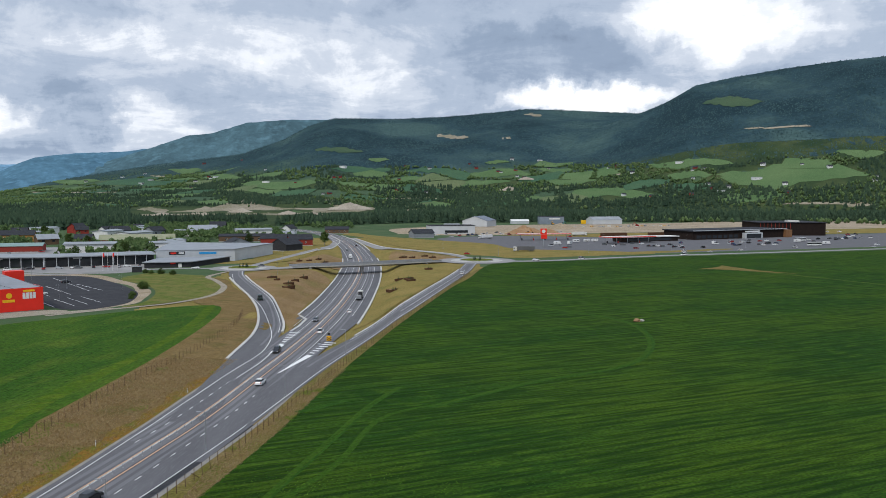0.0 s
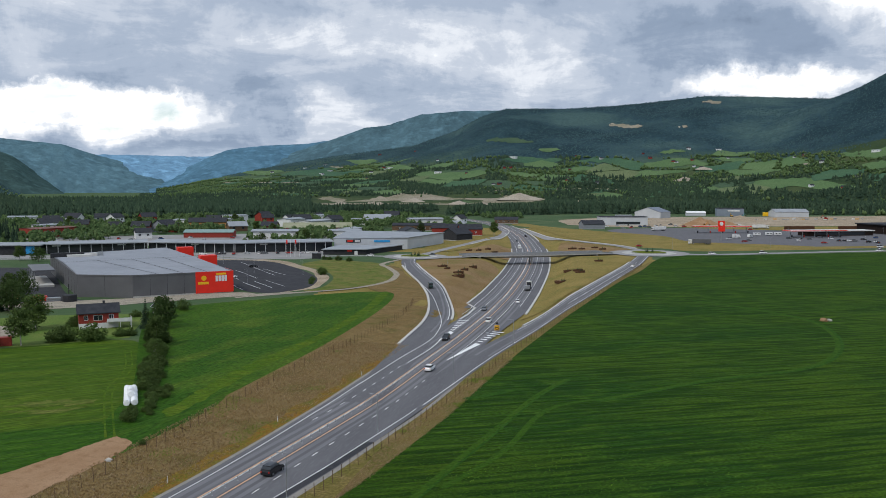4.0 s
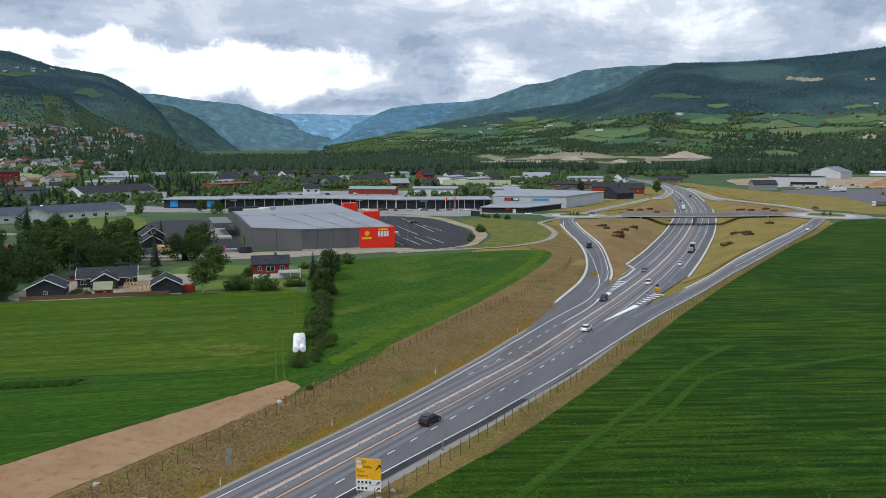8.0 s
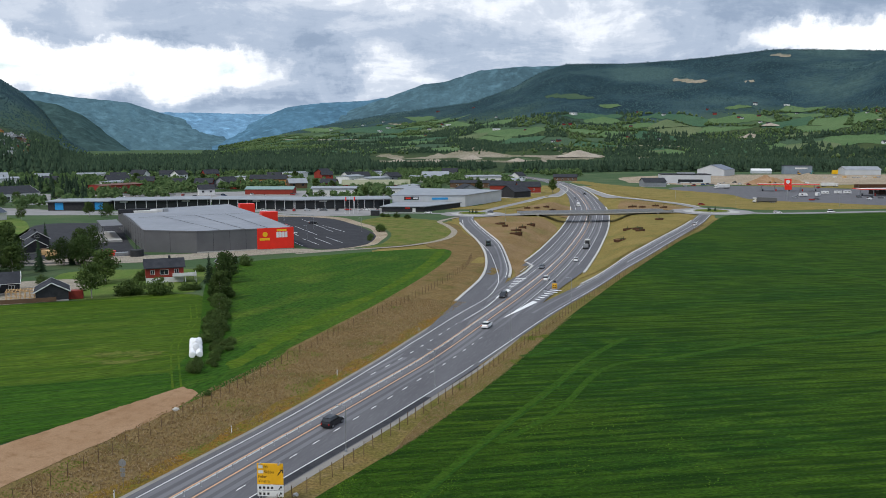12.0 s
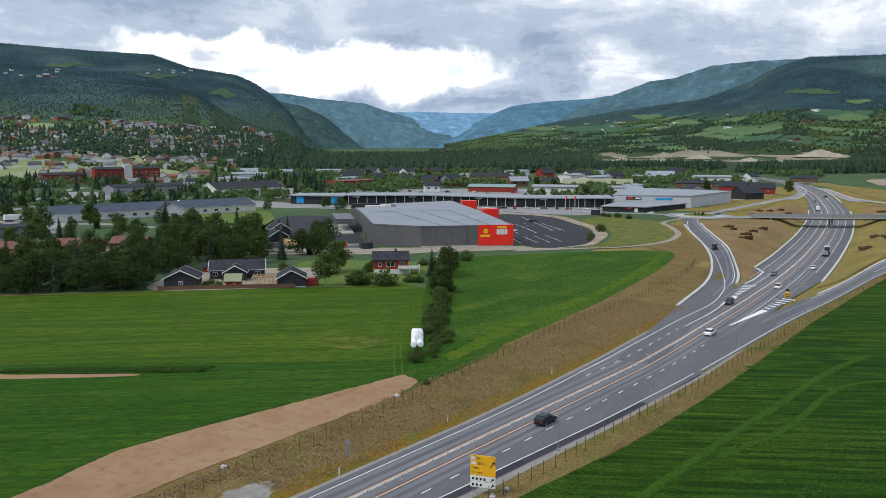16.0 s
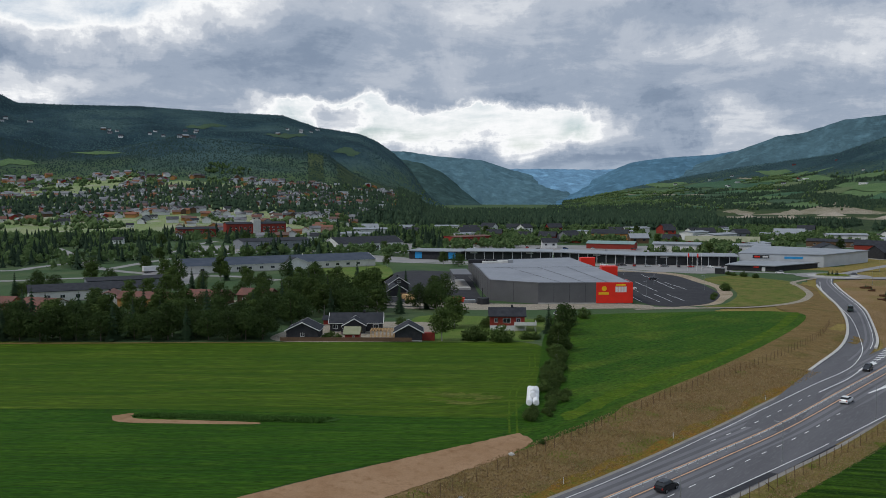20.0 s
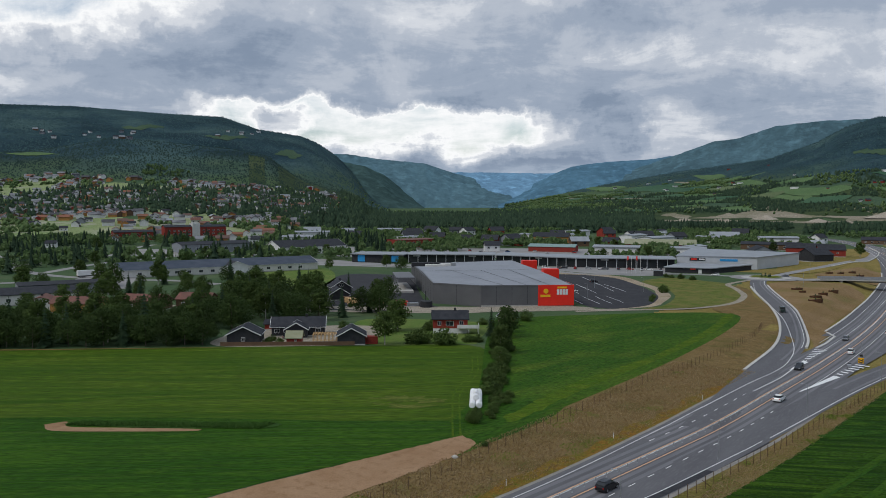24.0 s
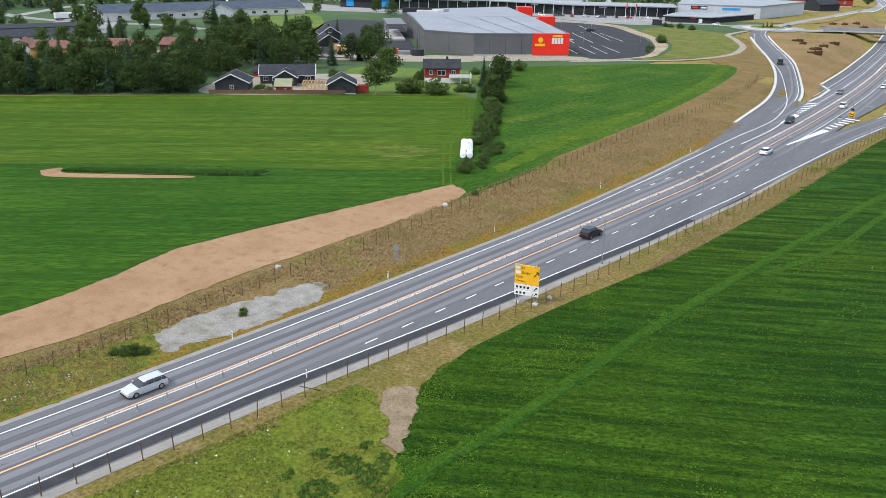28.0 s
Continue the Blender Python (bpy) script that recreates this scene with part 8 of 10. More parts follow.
PINE_FAR = wood_mat("pine_forest", (0.018, 0.035, 0.021), (0.026, 0.047, 0.027), (0.042, 0.067, 0.037))
LEAF_FAR = wood_mat("broadleaf_wood", (0.074, 0.128, 0.048), (0.098, 0.158, 0.060), (0.16, 0.22, 0.09))
let_through(LEAF_FAR, 0.35)
# mountainside spruce, with the blue of distance haze mixed into its base colour
HILL_HAZED = wood_mat("hill_forest", (0.019, 0.043, 0.053), (0.040, 0.076, 0.082), (0.052, 0.094, 0.090))
KNOLL_FAR = wood_mat("knoll_forest", (0.016, 0.034, 0.030), (0.023, 0.044, 0.036), (0.034, 0.058, 0.042))


def polar(rng, n, a0, a1, r0, r1, power=1.0):
    a = np.radians(rng.uniform(a0, a1, n))
    r = r0 + (r1 - r0) * rng.random(n) ** power
    return -r * np.sin(a), r * np.cos(a)


fr = np.random.default_rng(3)
# the dark floor of the valley's woods
ga = np.arange(-44, 48, 1.0)
g_in = np.interp(ga, (-42, -28, -20, -8, 2, 8.5, 14, 20, 28, 40, 50), (1560, 1540, 1420, 1330, 1290, 1180, 1230, 1150, 1130, 1150, 1250)) + 6 + 8 * np.sin(ga * 2.1)
gv, gf = [], []
for k in range(12):
    rr = g_in + (2300 - g_in) * k / 11 if k else g_in
    xx, yy3 = -rr * np.sin(np.radians(ga)), rr * np.cos(np.radians(ga))
    gv += list(zip(xx, yy3, height(xx, yy3) + 0.5))
for k in range(11):
    gf += [(k * len(ga) + i, k * len(ga) + i + 1, (k + 1) * len(ga) + i + 1, (k + 1) * len(ga) + i) for i in range(len(ga) - 1)]
setting("forest_ground", mesh_from("forest_ground", gv, gf, grass("forest_ground", (0.022, 0.042, 0.020), (0.045, 0.065, 0.026), 0.008, 0.95, col3=(0.07, 0.085, 0.035), scale3=0.012)), "dark mossy floor of the valley woods", "ground")
# the pine belt on the valley floor
X, Y = polar(fr, 40000, -42, 74, 1130, 2350, 1.2)
az, el, r = look_of(X, Y)
edge = np.interp(az, (-42, -28, -20, -8, 2, 8.5, 14, 20, 28, 40, 50, 74), (1560, 1540, 1420, 1330, 1290, 1180, 1230, 1150, 1130, 1150, 1250, 1250))
dense = fbm(X / 260, Y / 260, 21, 3)
pit_side = (az > 4.6) & (az < 20.2)
near_belt = r < np.where(pit_side, edge + 230, edge + 260)
sel = (r > edge) & (height(X, Y) < 60) & ~in_patch(az, el, 1.05) & (near_belt | (~pit_side & (dense > np.where((az > 7) & (az < 41), 0.24, 0.40)))) & (np.abs(X - np.interp(Y, main_line[:, 1], main_line[:, 0])) > 26)
sel &= ~((az > 43) & (fr.random(len(X)) < 0.55))
scatter("pine_forest", "dense dark pine forest on the valley floor", X[sel], Y[sel], 13.0, 0, PINE_FAR, 1, 1.3)
X, Y = polar(fr, 15000, -34, 43, 1130, 1750, 0.9)
az, el, r = look_of(X, Y)
front = np.interp(az, (-42, -28, -20, -8, 2, 8.5, 14, 20, 28, 40, 50, 74), (1560, 1540, 1420, 1330, 1290, 1180, 1230, 1150, 1130, 1150, 1250, 1250))
sel = (r > front) & (r < front + 200) & ~in_patch(az, el, 1.0) & (np.abs(X - np.interp(Y, main_line[:, 1], main_line[:, 0])) > 26)
scatter("pine_belt", "dense front of the dark pine forest beyond the town", X[sel], Y[sel], 12.0, 2, PINE_FAR, 14, 1.15)
# broadleaf trees and hedgerows of the lower slopes
X, Y = polar(fr, 15000, -45, 72, 1250, 2900, 1.1)
az, el, r = look_of(X, Y)
hedge = np.abs(np.sin(X / 70 + 2 * fbm(X / 300, Y / 300, 4, 2) * 3)) < 0.22
plot, rim = plot_of(X, Y)
on_farm = farmed(az, el, X, Y)
sel = (r > 1350) & ~in_patch(az, el, 1.06) & (hedge | (fbm(X / 190, Y / 190, 8, 3) > 0.5)) & (height(X, Y) < 210)
sel &= (on_farm & (is_wood(plot) | (rim < 5))) | ((el < -0.15) & ~((az > 4.6) & (az < 20.2) & (el < -0.95))) | ((az > 31) & (az < 44) & (height(X, Y) < 50))
scatter("broadleaf_wood", "green broadleaf woods and hedgerows on the lower slopes", X[sel], Y[sel], 8.5, 1, LEAF_FAR, 2, 1.15)
# trees along the edges of the fields, and the woods between them
X, Y = polar(fr, 90000, -36, 31, 1500, 3600, 0.9)
az, el, r = look_of(X, Y)
plot, rim = plot_of(X, Y)
sel = farmed(az, el, X, Y) & ~in_patch(az, el, 1.02) & np.where(is_wood(plot), fr.random(len(X)) < 0.8, (rim < 5.0) & (fbm(X / 60, Y / 60, 77, 2) > 0.30))
dark = fbm(X / 200, Y / 200, 12, 2) > 0.40
scatter("hedgerow_trees", "leafy hedgerows and copses between the hillside fields", X[sel & ~dark], Y[sel & ~dark], 7.5, 1, LEAF_FAR, 12, 1.1)
scatter("copse_spruces", "dark spruce copses between the hillside fields", X[sel & dark], Y[sel & dark], 8.5, 4, PINE_FAR, 13, 1.3)
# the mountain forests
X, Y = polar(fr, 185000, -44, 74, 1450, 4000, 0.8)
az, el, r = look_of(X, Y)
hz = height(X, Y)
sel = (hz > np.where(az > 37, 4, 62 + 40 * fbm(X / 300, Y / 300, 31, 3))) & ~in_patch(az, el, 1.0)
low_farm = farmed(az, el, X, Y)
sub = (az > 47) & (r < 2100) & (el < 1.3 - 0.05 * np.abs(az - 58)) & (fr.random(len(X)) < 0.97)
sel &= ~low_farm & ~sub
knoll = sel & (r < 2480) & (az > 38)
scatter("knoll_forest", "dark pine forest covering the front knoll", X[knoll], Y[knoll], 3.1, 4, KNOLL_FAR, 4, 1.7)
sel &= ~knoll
scatter("hill_forest", "spruce forest covering the mountainsides, tinted blue-green by painted haze", X[sel], Y[sel], 3.3, 4, HILL_HAZED, 3, 1.7)
# pines and garden trees of the town
X, Y = polar(fr, 12000, 38, 76, 380, 1950, 0.85)
az, el, r = look_of(X, Y)
ok = np.array([free(a, b, 3) for a, b in zip(X, Y)])
thick = fbm(X / 110, Y / 110, 41, 3)
sel = ok & np.where(r < 560, thick > 0.55, np.where(r < 1000, thick > 0.36, thick > 0.60)) & ~((X > -440) & (Y > 330) & (r < 640)) & ~((np.abs(X + 440) < 45) & (Y > 240) & (Y < 420))
sel &= off_streets(X, Y)
sel &= ~((az > 43) & (az < 54) & (r > 760) & (r < 1250) & (fr.random(len(X)) < 0.55))
kk = fr.random(len(X)) < np.where(r < 900, 0.42, 0.15)
scatter("town_pines", "dark pines between the town's houses", X[sel & kk], Y[sel & kk], 12.5, 2, PINE_FAR, 5)
scatter("town_trees", "broadleaf garden trees between the town's houses", X[sel & ~kk], Y[sel & ~kk], 9.0, 3, LEAF_FAR, 6)
X, Y = polar(fr, 10000, 42, 74, 880, 2100, 0.9)
az, el, r = look_of(X, Y)
sel = (el < 1.35 - 0.05 * np.abs(az - 58)) & off_streets(X, Y, 3.0) & (fbm(X / 70, Y / 70, 45, 3) > 0.46)
scatter("garden_trees", "small garden trees and bushes of the hillside suburb", X[sel], Y[sel], 6.5, 1, LEAF_FAR, 9, 1.3)
X, Y = polar(fr, 5200, 6, 46, 620, 1250, 0.8)
az, el, r = look_of(X, Y)
ok = np.array([free(a, b, 4) for a, b in zip(X, Y)])
sel = ok & (fbm(X / 110, Y / 110, 51, 3) > 0.45) & (np.abs(X - np.interp(Y, main_line[:, 1], main_line[:, 0])) > 45) & ~((X > -215) & (Y < 680))
scatter("town_trees", "broadleaf trees beyond the shopping row", X[sel], Y[sel], 9.0, 3, LEAF_FAR, 7)


# ---- houses of the town and the hillside farms ----
def far_house(label, wall_m, roof_m, L2, W2, H2, R2):
    t = thing("house", label, "house", "town houses")
    bm = bmesh.new()
    extrude(bm, [(-W2 / 2, -1.5), (W2 / 2, -1.5), (W2 / 2, H2), (0, H2 + R2), (-W2 / 2, H2)], -L2 / 2, L2 / 2)
    part("wall", bm, wall_m, t)
    bm = bmesh.new()
    k = R2 / (W2 / 2)
    extrude(bm, [(-W2 / 2 - 0.6, H2 - 0.6 * k), (0, H2 + R2), (W2 / 2 + 0.6, H2 - 0.6 * k), (W2 / 2 + 0.6, H2 - 0.6 * k + 0.25), (0, H2 + R2 + 0.25), (-W2 / 2 - 0.6, H2 - 0.6 * k + 0.25)], -L2 / 2 - 0.6, L2 / 2 + 0.6)
    part("roof", bm, roof_m, t)
    for x in (-L2 * 0.25, L2 * 0.25):
        part("window", boxes((x - 0.9, x + 0.9, -W2 / 2 - 0.06, -W2 / 2 + 0.04, H2 * 0.45, H2 * 0.45 + 1.4)), GLASS, t)
    return [t, False]


KINDS = [far_house("white house with a dark roof in the town", WHITE, ROOF_DARK, 12, 9, 5, 3), far_house("red house with a dark roof in the town", RED_WALL, ROOF_DARK, 12, 9, 4.5, 3), far_house("brown house with a grey roof in the town", BROWN_WALL, ROOF_GREY, 13, 9, 4, 2.8), far_house("pale house with a red roof in the town", OFFWHITE, ROOF_RED, 12, 9, 5, 3), far_house("ochre house with a red roof in the town", OCHRE_WALL, ROOF_RED, 13, 9, 5, 3), far_house("grey house with a dark roof in the town", GREY_WALL, ROOF_DARK, 14, 10, 5, 3), far_house("white flat-roofed building in the town", WHITE, ROOF_GREY, 24, 12, 6, 0.8)]


def settle(slot, m):
    if slot[1]:
        c = copy_thing(slot[0], Matrix.Identity(4))
        c.matrix_basis = m
    else:
        slot[0].matrix_basis = m
        slot[1] = True


rh2 = random.Random(4)
n = tries = 0
while n < 170 and tries < 4000:
    tries += 1
    a = rh2.uniform(40.5, 69)
    e = rh2.uniform(-2.0, 1.35 - 0.05 * abs(a - 58))
    r = ground_at(a, e) if e > -1.9 else rh2.uniform(700, 1250)
    if not 700 < r < 2150:
        continue
    x, y = -r * math.sin(math.radians(a)), r * math.cos(math.radians(a))
    if not free(x, y, 6):
        continue
    settle(KINDS[rh2.choice((0, 0, 0, 0, 1, 2, 3, 4, 5, 5, 6, 6))], on(x, y, rh2.choice((a, a + 90)) + rh2.uniform(-20, 20)) @ Matrix.Scale(rh2.uniform(0.7, 1.05), 4))
    n += 1
n = 0
while n < 46:
    a, r = rh2.uniform(9, 44), rh2.uniform(640, 1120)
    x, y = -r * math.sin(math.radians(a)), r * math.cos(math.radians(a))
    if not free(x, y, 14) or x > -150 and y < 900:
        continue
    settle(KINDS[rh2.choice((0, 1, 2, 5, 6, 6))], on(x, y, rh2.uniform(0, 90)) @ Matrix.Scale(rh2.uniform(0.9, 1.5), 4))
    n += 1
n = 0
while n < 70:
    a, e = rh2.uniform(-28, 27), rh2.uniform(-0.3, 2.2)
    r = ground_at(a, e)
    if not 1300 < r < 3600:
        continue
    x, y = -r * math.sin(math.radians(a)), r * math.cos(math.radians(a))
    settle(KINDS[rh2.choice((0, 0, 0, 1, 1, 6))], on(x, y, a + rh2.uniform(-40, 40)) @ Matrix.Scale(rh2.uniform(0.55, 0.95), 4))
    n += 1
for a0, a1, e0, e1, cnt in ((54, 60, 3.6, 4.1, 14), (63, 67, 4.3, 4.6, 7), (46, 49, 3.9, 4.3, 6)):
    for k in range(cnt):
        a, e = rh2.uniform(a0, a1), rh2.uniform(e0, e1)
        r = ground_at(a, e)
        if r:
            x, y = -r * math.sin(math.radians(a)), r * math.cos(math.radians(a))
            settle(KINDS[rh2.choice((0, 0, 2, 5))], on(x, y, a + rh2.uniform(-30, 30)) @ Matrix.Scale(rh2.uniform(0.7, 1.1), 4))
# the gravel pits and their mounds
sheet("gravel_pit", [(-r0 * math.sin(math.radians(a0)), r0 * math.cos(math.radians(a0))) for a0, r0 in ((5.0, 1950), (7.0, 1800), (9.0, 1880), (10.8, 1740), (12.2, 1800), (13.5, 1620), (14.6, 1700), (16.2, 1850), (18, 1720), (19.6, 1800), (19.4, 1950), (17.4, 2010), (15.4, 2060), (13.5, 2200), (12.0, 2080), (10.0, 2020), (8, 2100), (5.6, 2060))], grass("pit_gravel_floor", (0.25, 0.215, 0.165), (0.17, 0.155, 0.10), 0.012, 0.95, col3=(0.09, 0.11, 0.05), scale3=0.02), 0.9, "bare floor of the gravel pits", "gravel", cell=60)
PIT = grass("pale_pit_gravel", (0.34, 0.30, 0.245), (0.27, 0.235, 0.185), 0.02, 0.95)
for a, e, w in ((13.4, -1.0, 19), (10.3, -1.05, 14), (6.2, -1.0, 27), (18.2, -1.1, 14), (15.6, -1.12, 11), (8.6, -1.1, 10), (-4.5, -0.9, 18), (-5.6, -0.85, 14)):
    r = 45 / math.tan(math.radians(-e)) * 0.76
    x, y = -r * math.sin(math.radians(a)), r * math.cos(math.radians(a))
    bm = bmesh.new()
    bmesh.ops.create_grid(bm, x_segments=14, y_segments=14, size=1.0)
    for v in bm.verts:
        rad = v.co.length
        v.co = Vector((v.co.x * w * 2.0, v.co.y * w * 1.1, max(0.0, 1 - rad) * w * 0.6 * (1 + 0.4 * noise.noise(Vector((v.co.x * 3, v.co.y * 3, w)))) - 0.2))
    me = bpy.data.meshes.new("mound")
    bm.to_mesh(me)
    bm.free()
    me.materials.append(PIT)
    ob = new("mound", me)
    ob.matrix_basis = on(x, y, a)
    tagged(ob, "pale mound of gravel in the pit beyond the pines", "mound")


def house_cluster(name, label, spots, wall_m, roof_m):
    """Small far houses, joined: walls with gables, and their roofs."""
    W, Rf, FW, FR = [], [], [], []
    for x, y, a, s in spots:
        m = on(x, y, a) @ Matrix.Scale(s, 4)
        b = len(W)
        L2, W2, H2, R2 = 6.5, 4.5, 4.6, 2.6
        for sx in (-L2, L2):
            W += [m @ Vector((sx, -W2, -2)), m @ Vector((sx, W2, -2)), m @ Vector((sx, W2, H2)), m @ Vector((sx, 0, H2 + R2)), m @ Vector((sx, -W2, H2))]
        FW += [(b, b + 1, b + 2, b + 3, b + 4), (b + 9, b + 8, b + 7, b + 6, b + 5), (b, b + 4, b + 9, b + 5), (b + 1, b + 6, b + 7, b + 2)]
        b = len(Rf)
        for sx in (-L2 - 0.6, L2 + 0.6):
            Rf += [m @ Vector((sx, -W2 - 0.7, H2 - 0.2)), m @ Vector((sx, 0, H2 + R2 + 0.15)), m @ Vector((sx, W2 + 0.7, H2 - 0.2)), m @ Vector((sx, W2 + 0.7, H2 + 0.15)), m @ Vector((sx, 0, H2 + R2 + 0.5)), m @ Vector((sx, -W2 - 0.7, H2 + 0.15))]
        FR += [(b + 5, b + 4, b + 10, b + 11), (b + 4, b + 3, b + 9, b + 10), (b, b + 6, b + 7, b + 1), (b + 1, b + 7, b + 8, b + 2)] + [(b, b + 1, b + 2, b + 3, b + 4, b + 5), (b + 11, b + 10, b + 9, b + 8, b + 7, b + 6)]
    tagged(new(name, mesh_from(name, W, FW, wall_m)), label, "houses", kind="stuff")
    tagged(new(name + "_roofs", mesh_from(name, Rf, FR, roof_m)), label.replace("houses", "roofs of houses"), "roofs", kind="stuff")


PALE_ROOF = mat("weathered_sheet_roof", (0.20, 0.205, 0.215), (0.07, 0.07, 0.075), 0.02, 0.85, spec=0.1, lo=0.45, hi=0.55)
PALE_TILE = mat("faded_clay_roof", (0.22, 0.10, 0.065), (0.13, 0.085, 0.07), 0.02, 0.85, spec=0.1, lo=0.45, hi=0.55)
bins = {k: [] for k in range(5)}
n = tries = 0
while n < 820 and tries < 14000:
    tries += 1
    a = rh2.uniform(41, 70)
    e = rh2.uniform(-1.6, 1.35 - 0.05 * abs(a - 58))
    r = ground_at(a, e)
    if not 950 < r < 2150:
        continue
    x, y = -r * math.sin(math.radians(a)), r * math.cos(math.radians(a))
    if fbm(np.array([x / 160.0]), np.array([y / 160.0]), 71, 3)[0] < 0.38:
        continue
    bins[rh2.choice((0, 0, 0, 1, 2, 2, 3, 4))].append((x, y, rh2.choice((a, a + 90)) + rh2.uniform(-25, 25), rh2.uniform(0.75, 1.1)))
    n += 1
for _ in range(70):
    a, r = rh2.uniform(43.5, 56), rh2.uniform(880, 1230)
    x, y = -r * math.sin(math.radians(a)), r * math.cos(math.radians(a))
    if free(x, y, 6):
        bins[rh2.choice((0, 0, 0, 4, 3))].append((x, y, rh2.choice((a, a + 90)), rh2.uniform(0.8, 1.2)))
for k, (nm, wm, rm) in enumerate((("white", WHITE, PALE_ROOF), ("red", RED_WALL, PALE_ROOF), ("brown", BROWN_WALL, PALE_ROOF), ("ochre", OCHRE_WALL, PALE_TILE), ("pale", WHITE, PALE_TILE))):
    house_cluster("hillside_houses_" + nm, nm + " houses crowding the hillside above the town", bins[k], wm, rm)
GARDENS = grass("garden_lawns", (0.14, 0.205, 0.07), (0.22, 0.245, 0.125), 0.02, 0.95, col3=(0.32, 0.30, 0.25), scale3=0.035)
ga, gr = np.meshgrid(np.arange(44.0, 74.0, 0.4), np.r_[np.arange(960, 2160, 20.0)])
gx2, gy2 = -gr * np.sin(np.radians(ga)), gr * np.cos(np.radians(ga))
gaz, gel, _ = look_of(gx2, gy2)
lawn = (gel < 1.2 - 0.05 * np.abs(gaz - 58) + 1.1 * (fbm(gx2 / 140, gy2 / 140, 61, 3) - 0.45)) & (fbm(gx2 / 120, gy2 / 120, 62, 2) > 0.16)
nn, mm = ga.shape
gf = [(i * mm + j, i * mm + j + 1, (i + 1) * mm + j + 1, (i + 1) * mm + j) for i in range(nn - 1) for j in range(mm - 1) if lawn[i, j] and lawn[i + 1, j + 1]]
setting("garden_slope", mesh_from("lawn", np.stack([gx2, gy2, height(gx2, gy2) + 0.8], -1).reshape(-1, 3), gf, GARDENS), "lawns and gardens of the hillside suburb", "lawn")

# ---- vehicles ----
def loft(bm, stations):
    """A closed body through cross-sections (x, half width, z low, z high, half width at the top)."""
    rings = []
    for x, w, z0, z1, wt in stations:
        rings.append([bm.verts.new(p) for p in ((x, -w * 0.94, z0), (x, -w, z0 + (z1 - z0) * 0.45), (x, -wt, z1), (x, wt, z1), (x, w, z0 + (z1 - z0) * 0.45), (x, w * 0.94, z0))])
    for a, b in zip(rings, rings[1:]):
        for k in range(6):
            bm.faces.new((a[k], a[(k + 1) % 6], b[(k + 1) % 6], b[k]))
    bm.faces.new(rings[0][::-1])
    bm.faces.new(rings[-1])
    bmesh.ops.recalc_face_normals(bm, faces=bm.faces[:])
    return bm


RIM = mat("alloy_rim", (0.35, 0.36, 0.37), rough=0.35, metal=0.8)
LAMP_W = mat("headlamp_glass", (0.75, 0.76, 0.78), rough=0.15)
LAMP_R = mat("tail_lamp", (0.35, 0.015, 0.012), rough=0.2)
tyre_me = bpy.data.meshes.new("tyre")
bm = bmesh.new()
tube(bm, 0, 0, -0.11, 0.11, 0.33, 0.33, 16, pose(0, 0, 0, 90))
bm.to_mesh(tyre_me)
bm.free()
tyre_me.materials.append(TYRE)
rim_me = bpy.data.meshes.new("rim")
bm = bmesh.new()
tube(bm, 0, 0, -0.118, 0.118, 0.21, 0.21, 12, pose(0, 0, 0, 90))
bm.to_mesh(rim_me)
bm.free()
rim_me.materials.append(RIM)


def wheels(t, xs, half, r=0.33):
    for x in xs:
        for s in (-1, 1):
            w = part_mesh("wheel", tyre_me, t, at=Matrix.Translation((x, s * half, r)) @ Matrix.Diagonal((r / 0.33, 1.0 if r < 0.4 else 1.5, r / 0.33, 1)))
            part_mesh("rim", rim_me, w)


def gloss(name, col):
    return mat("lacquer_" + name, col, rough=0.25, spec=0.5, metal=0.0)


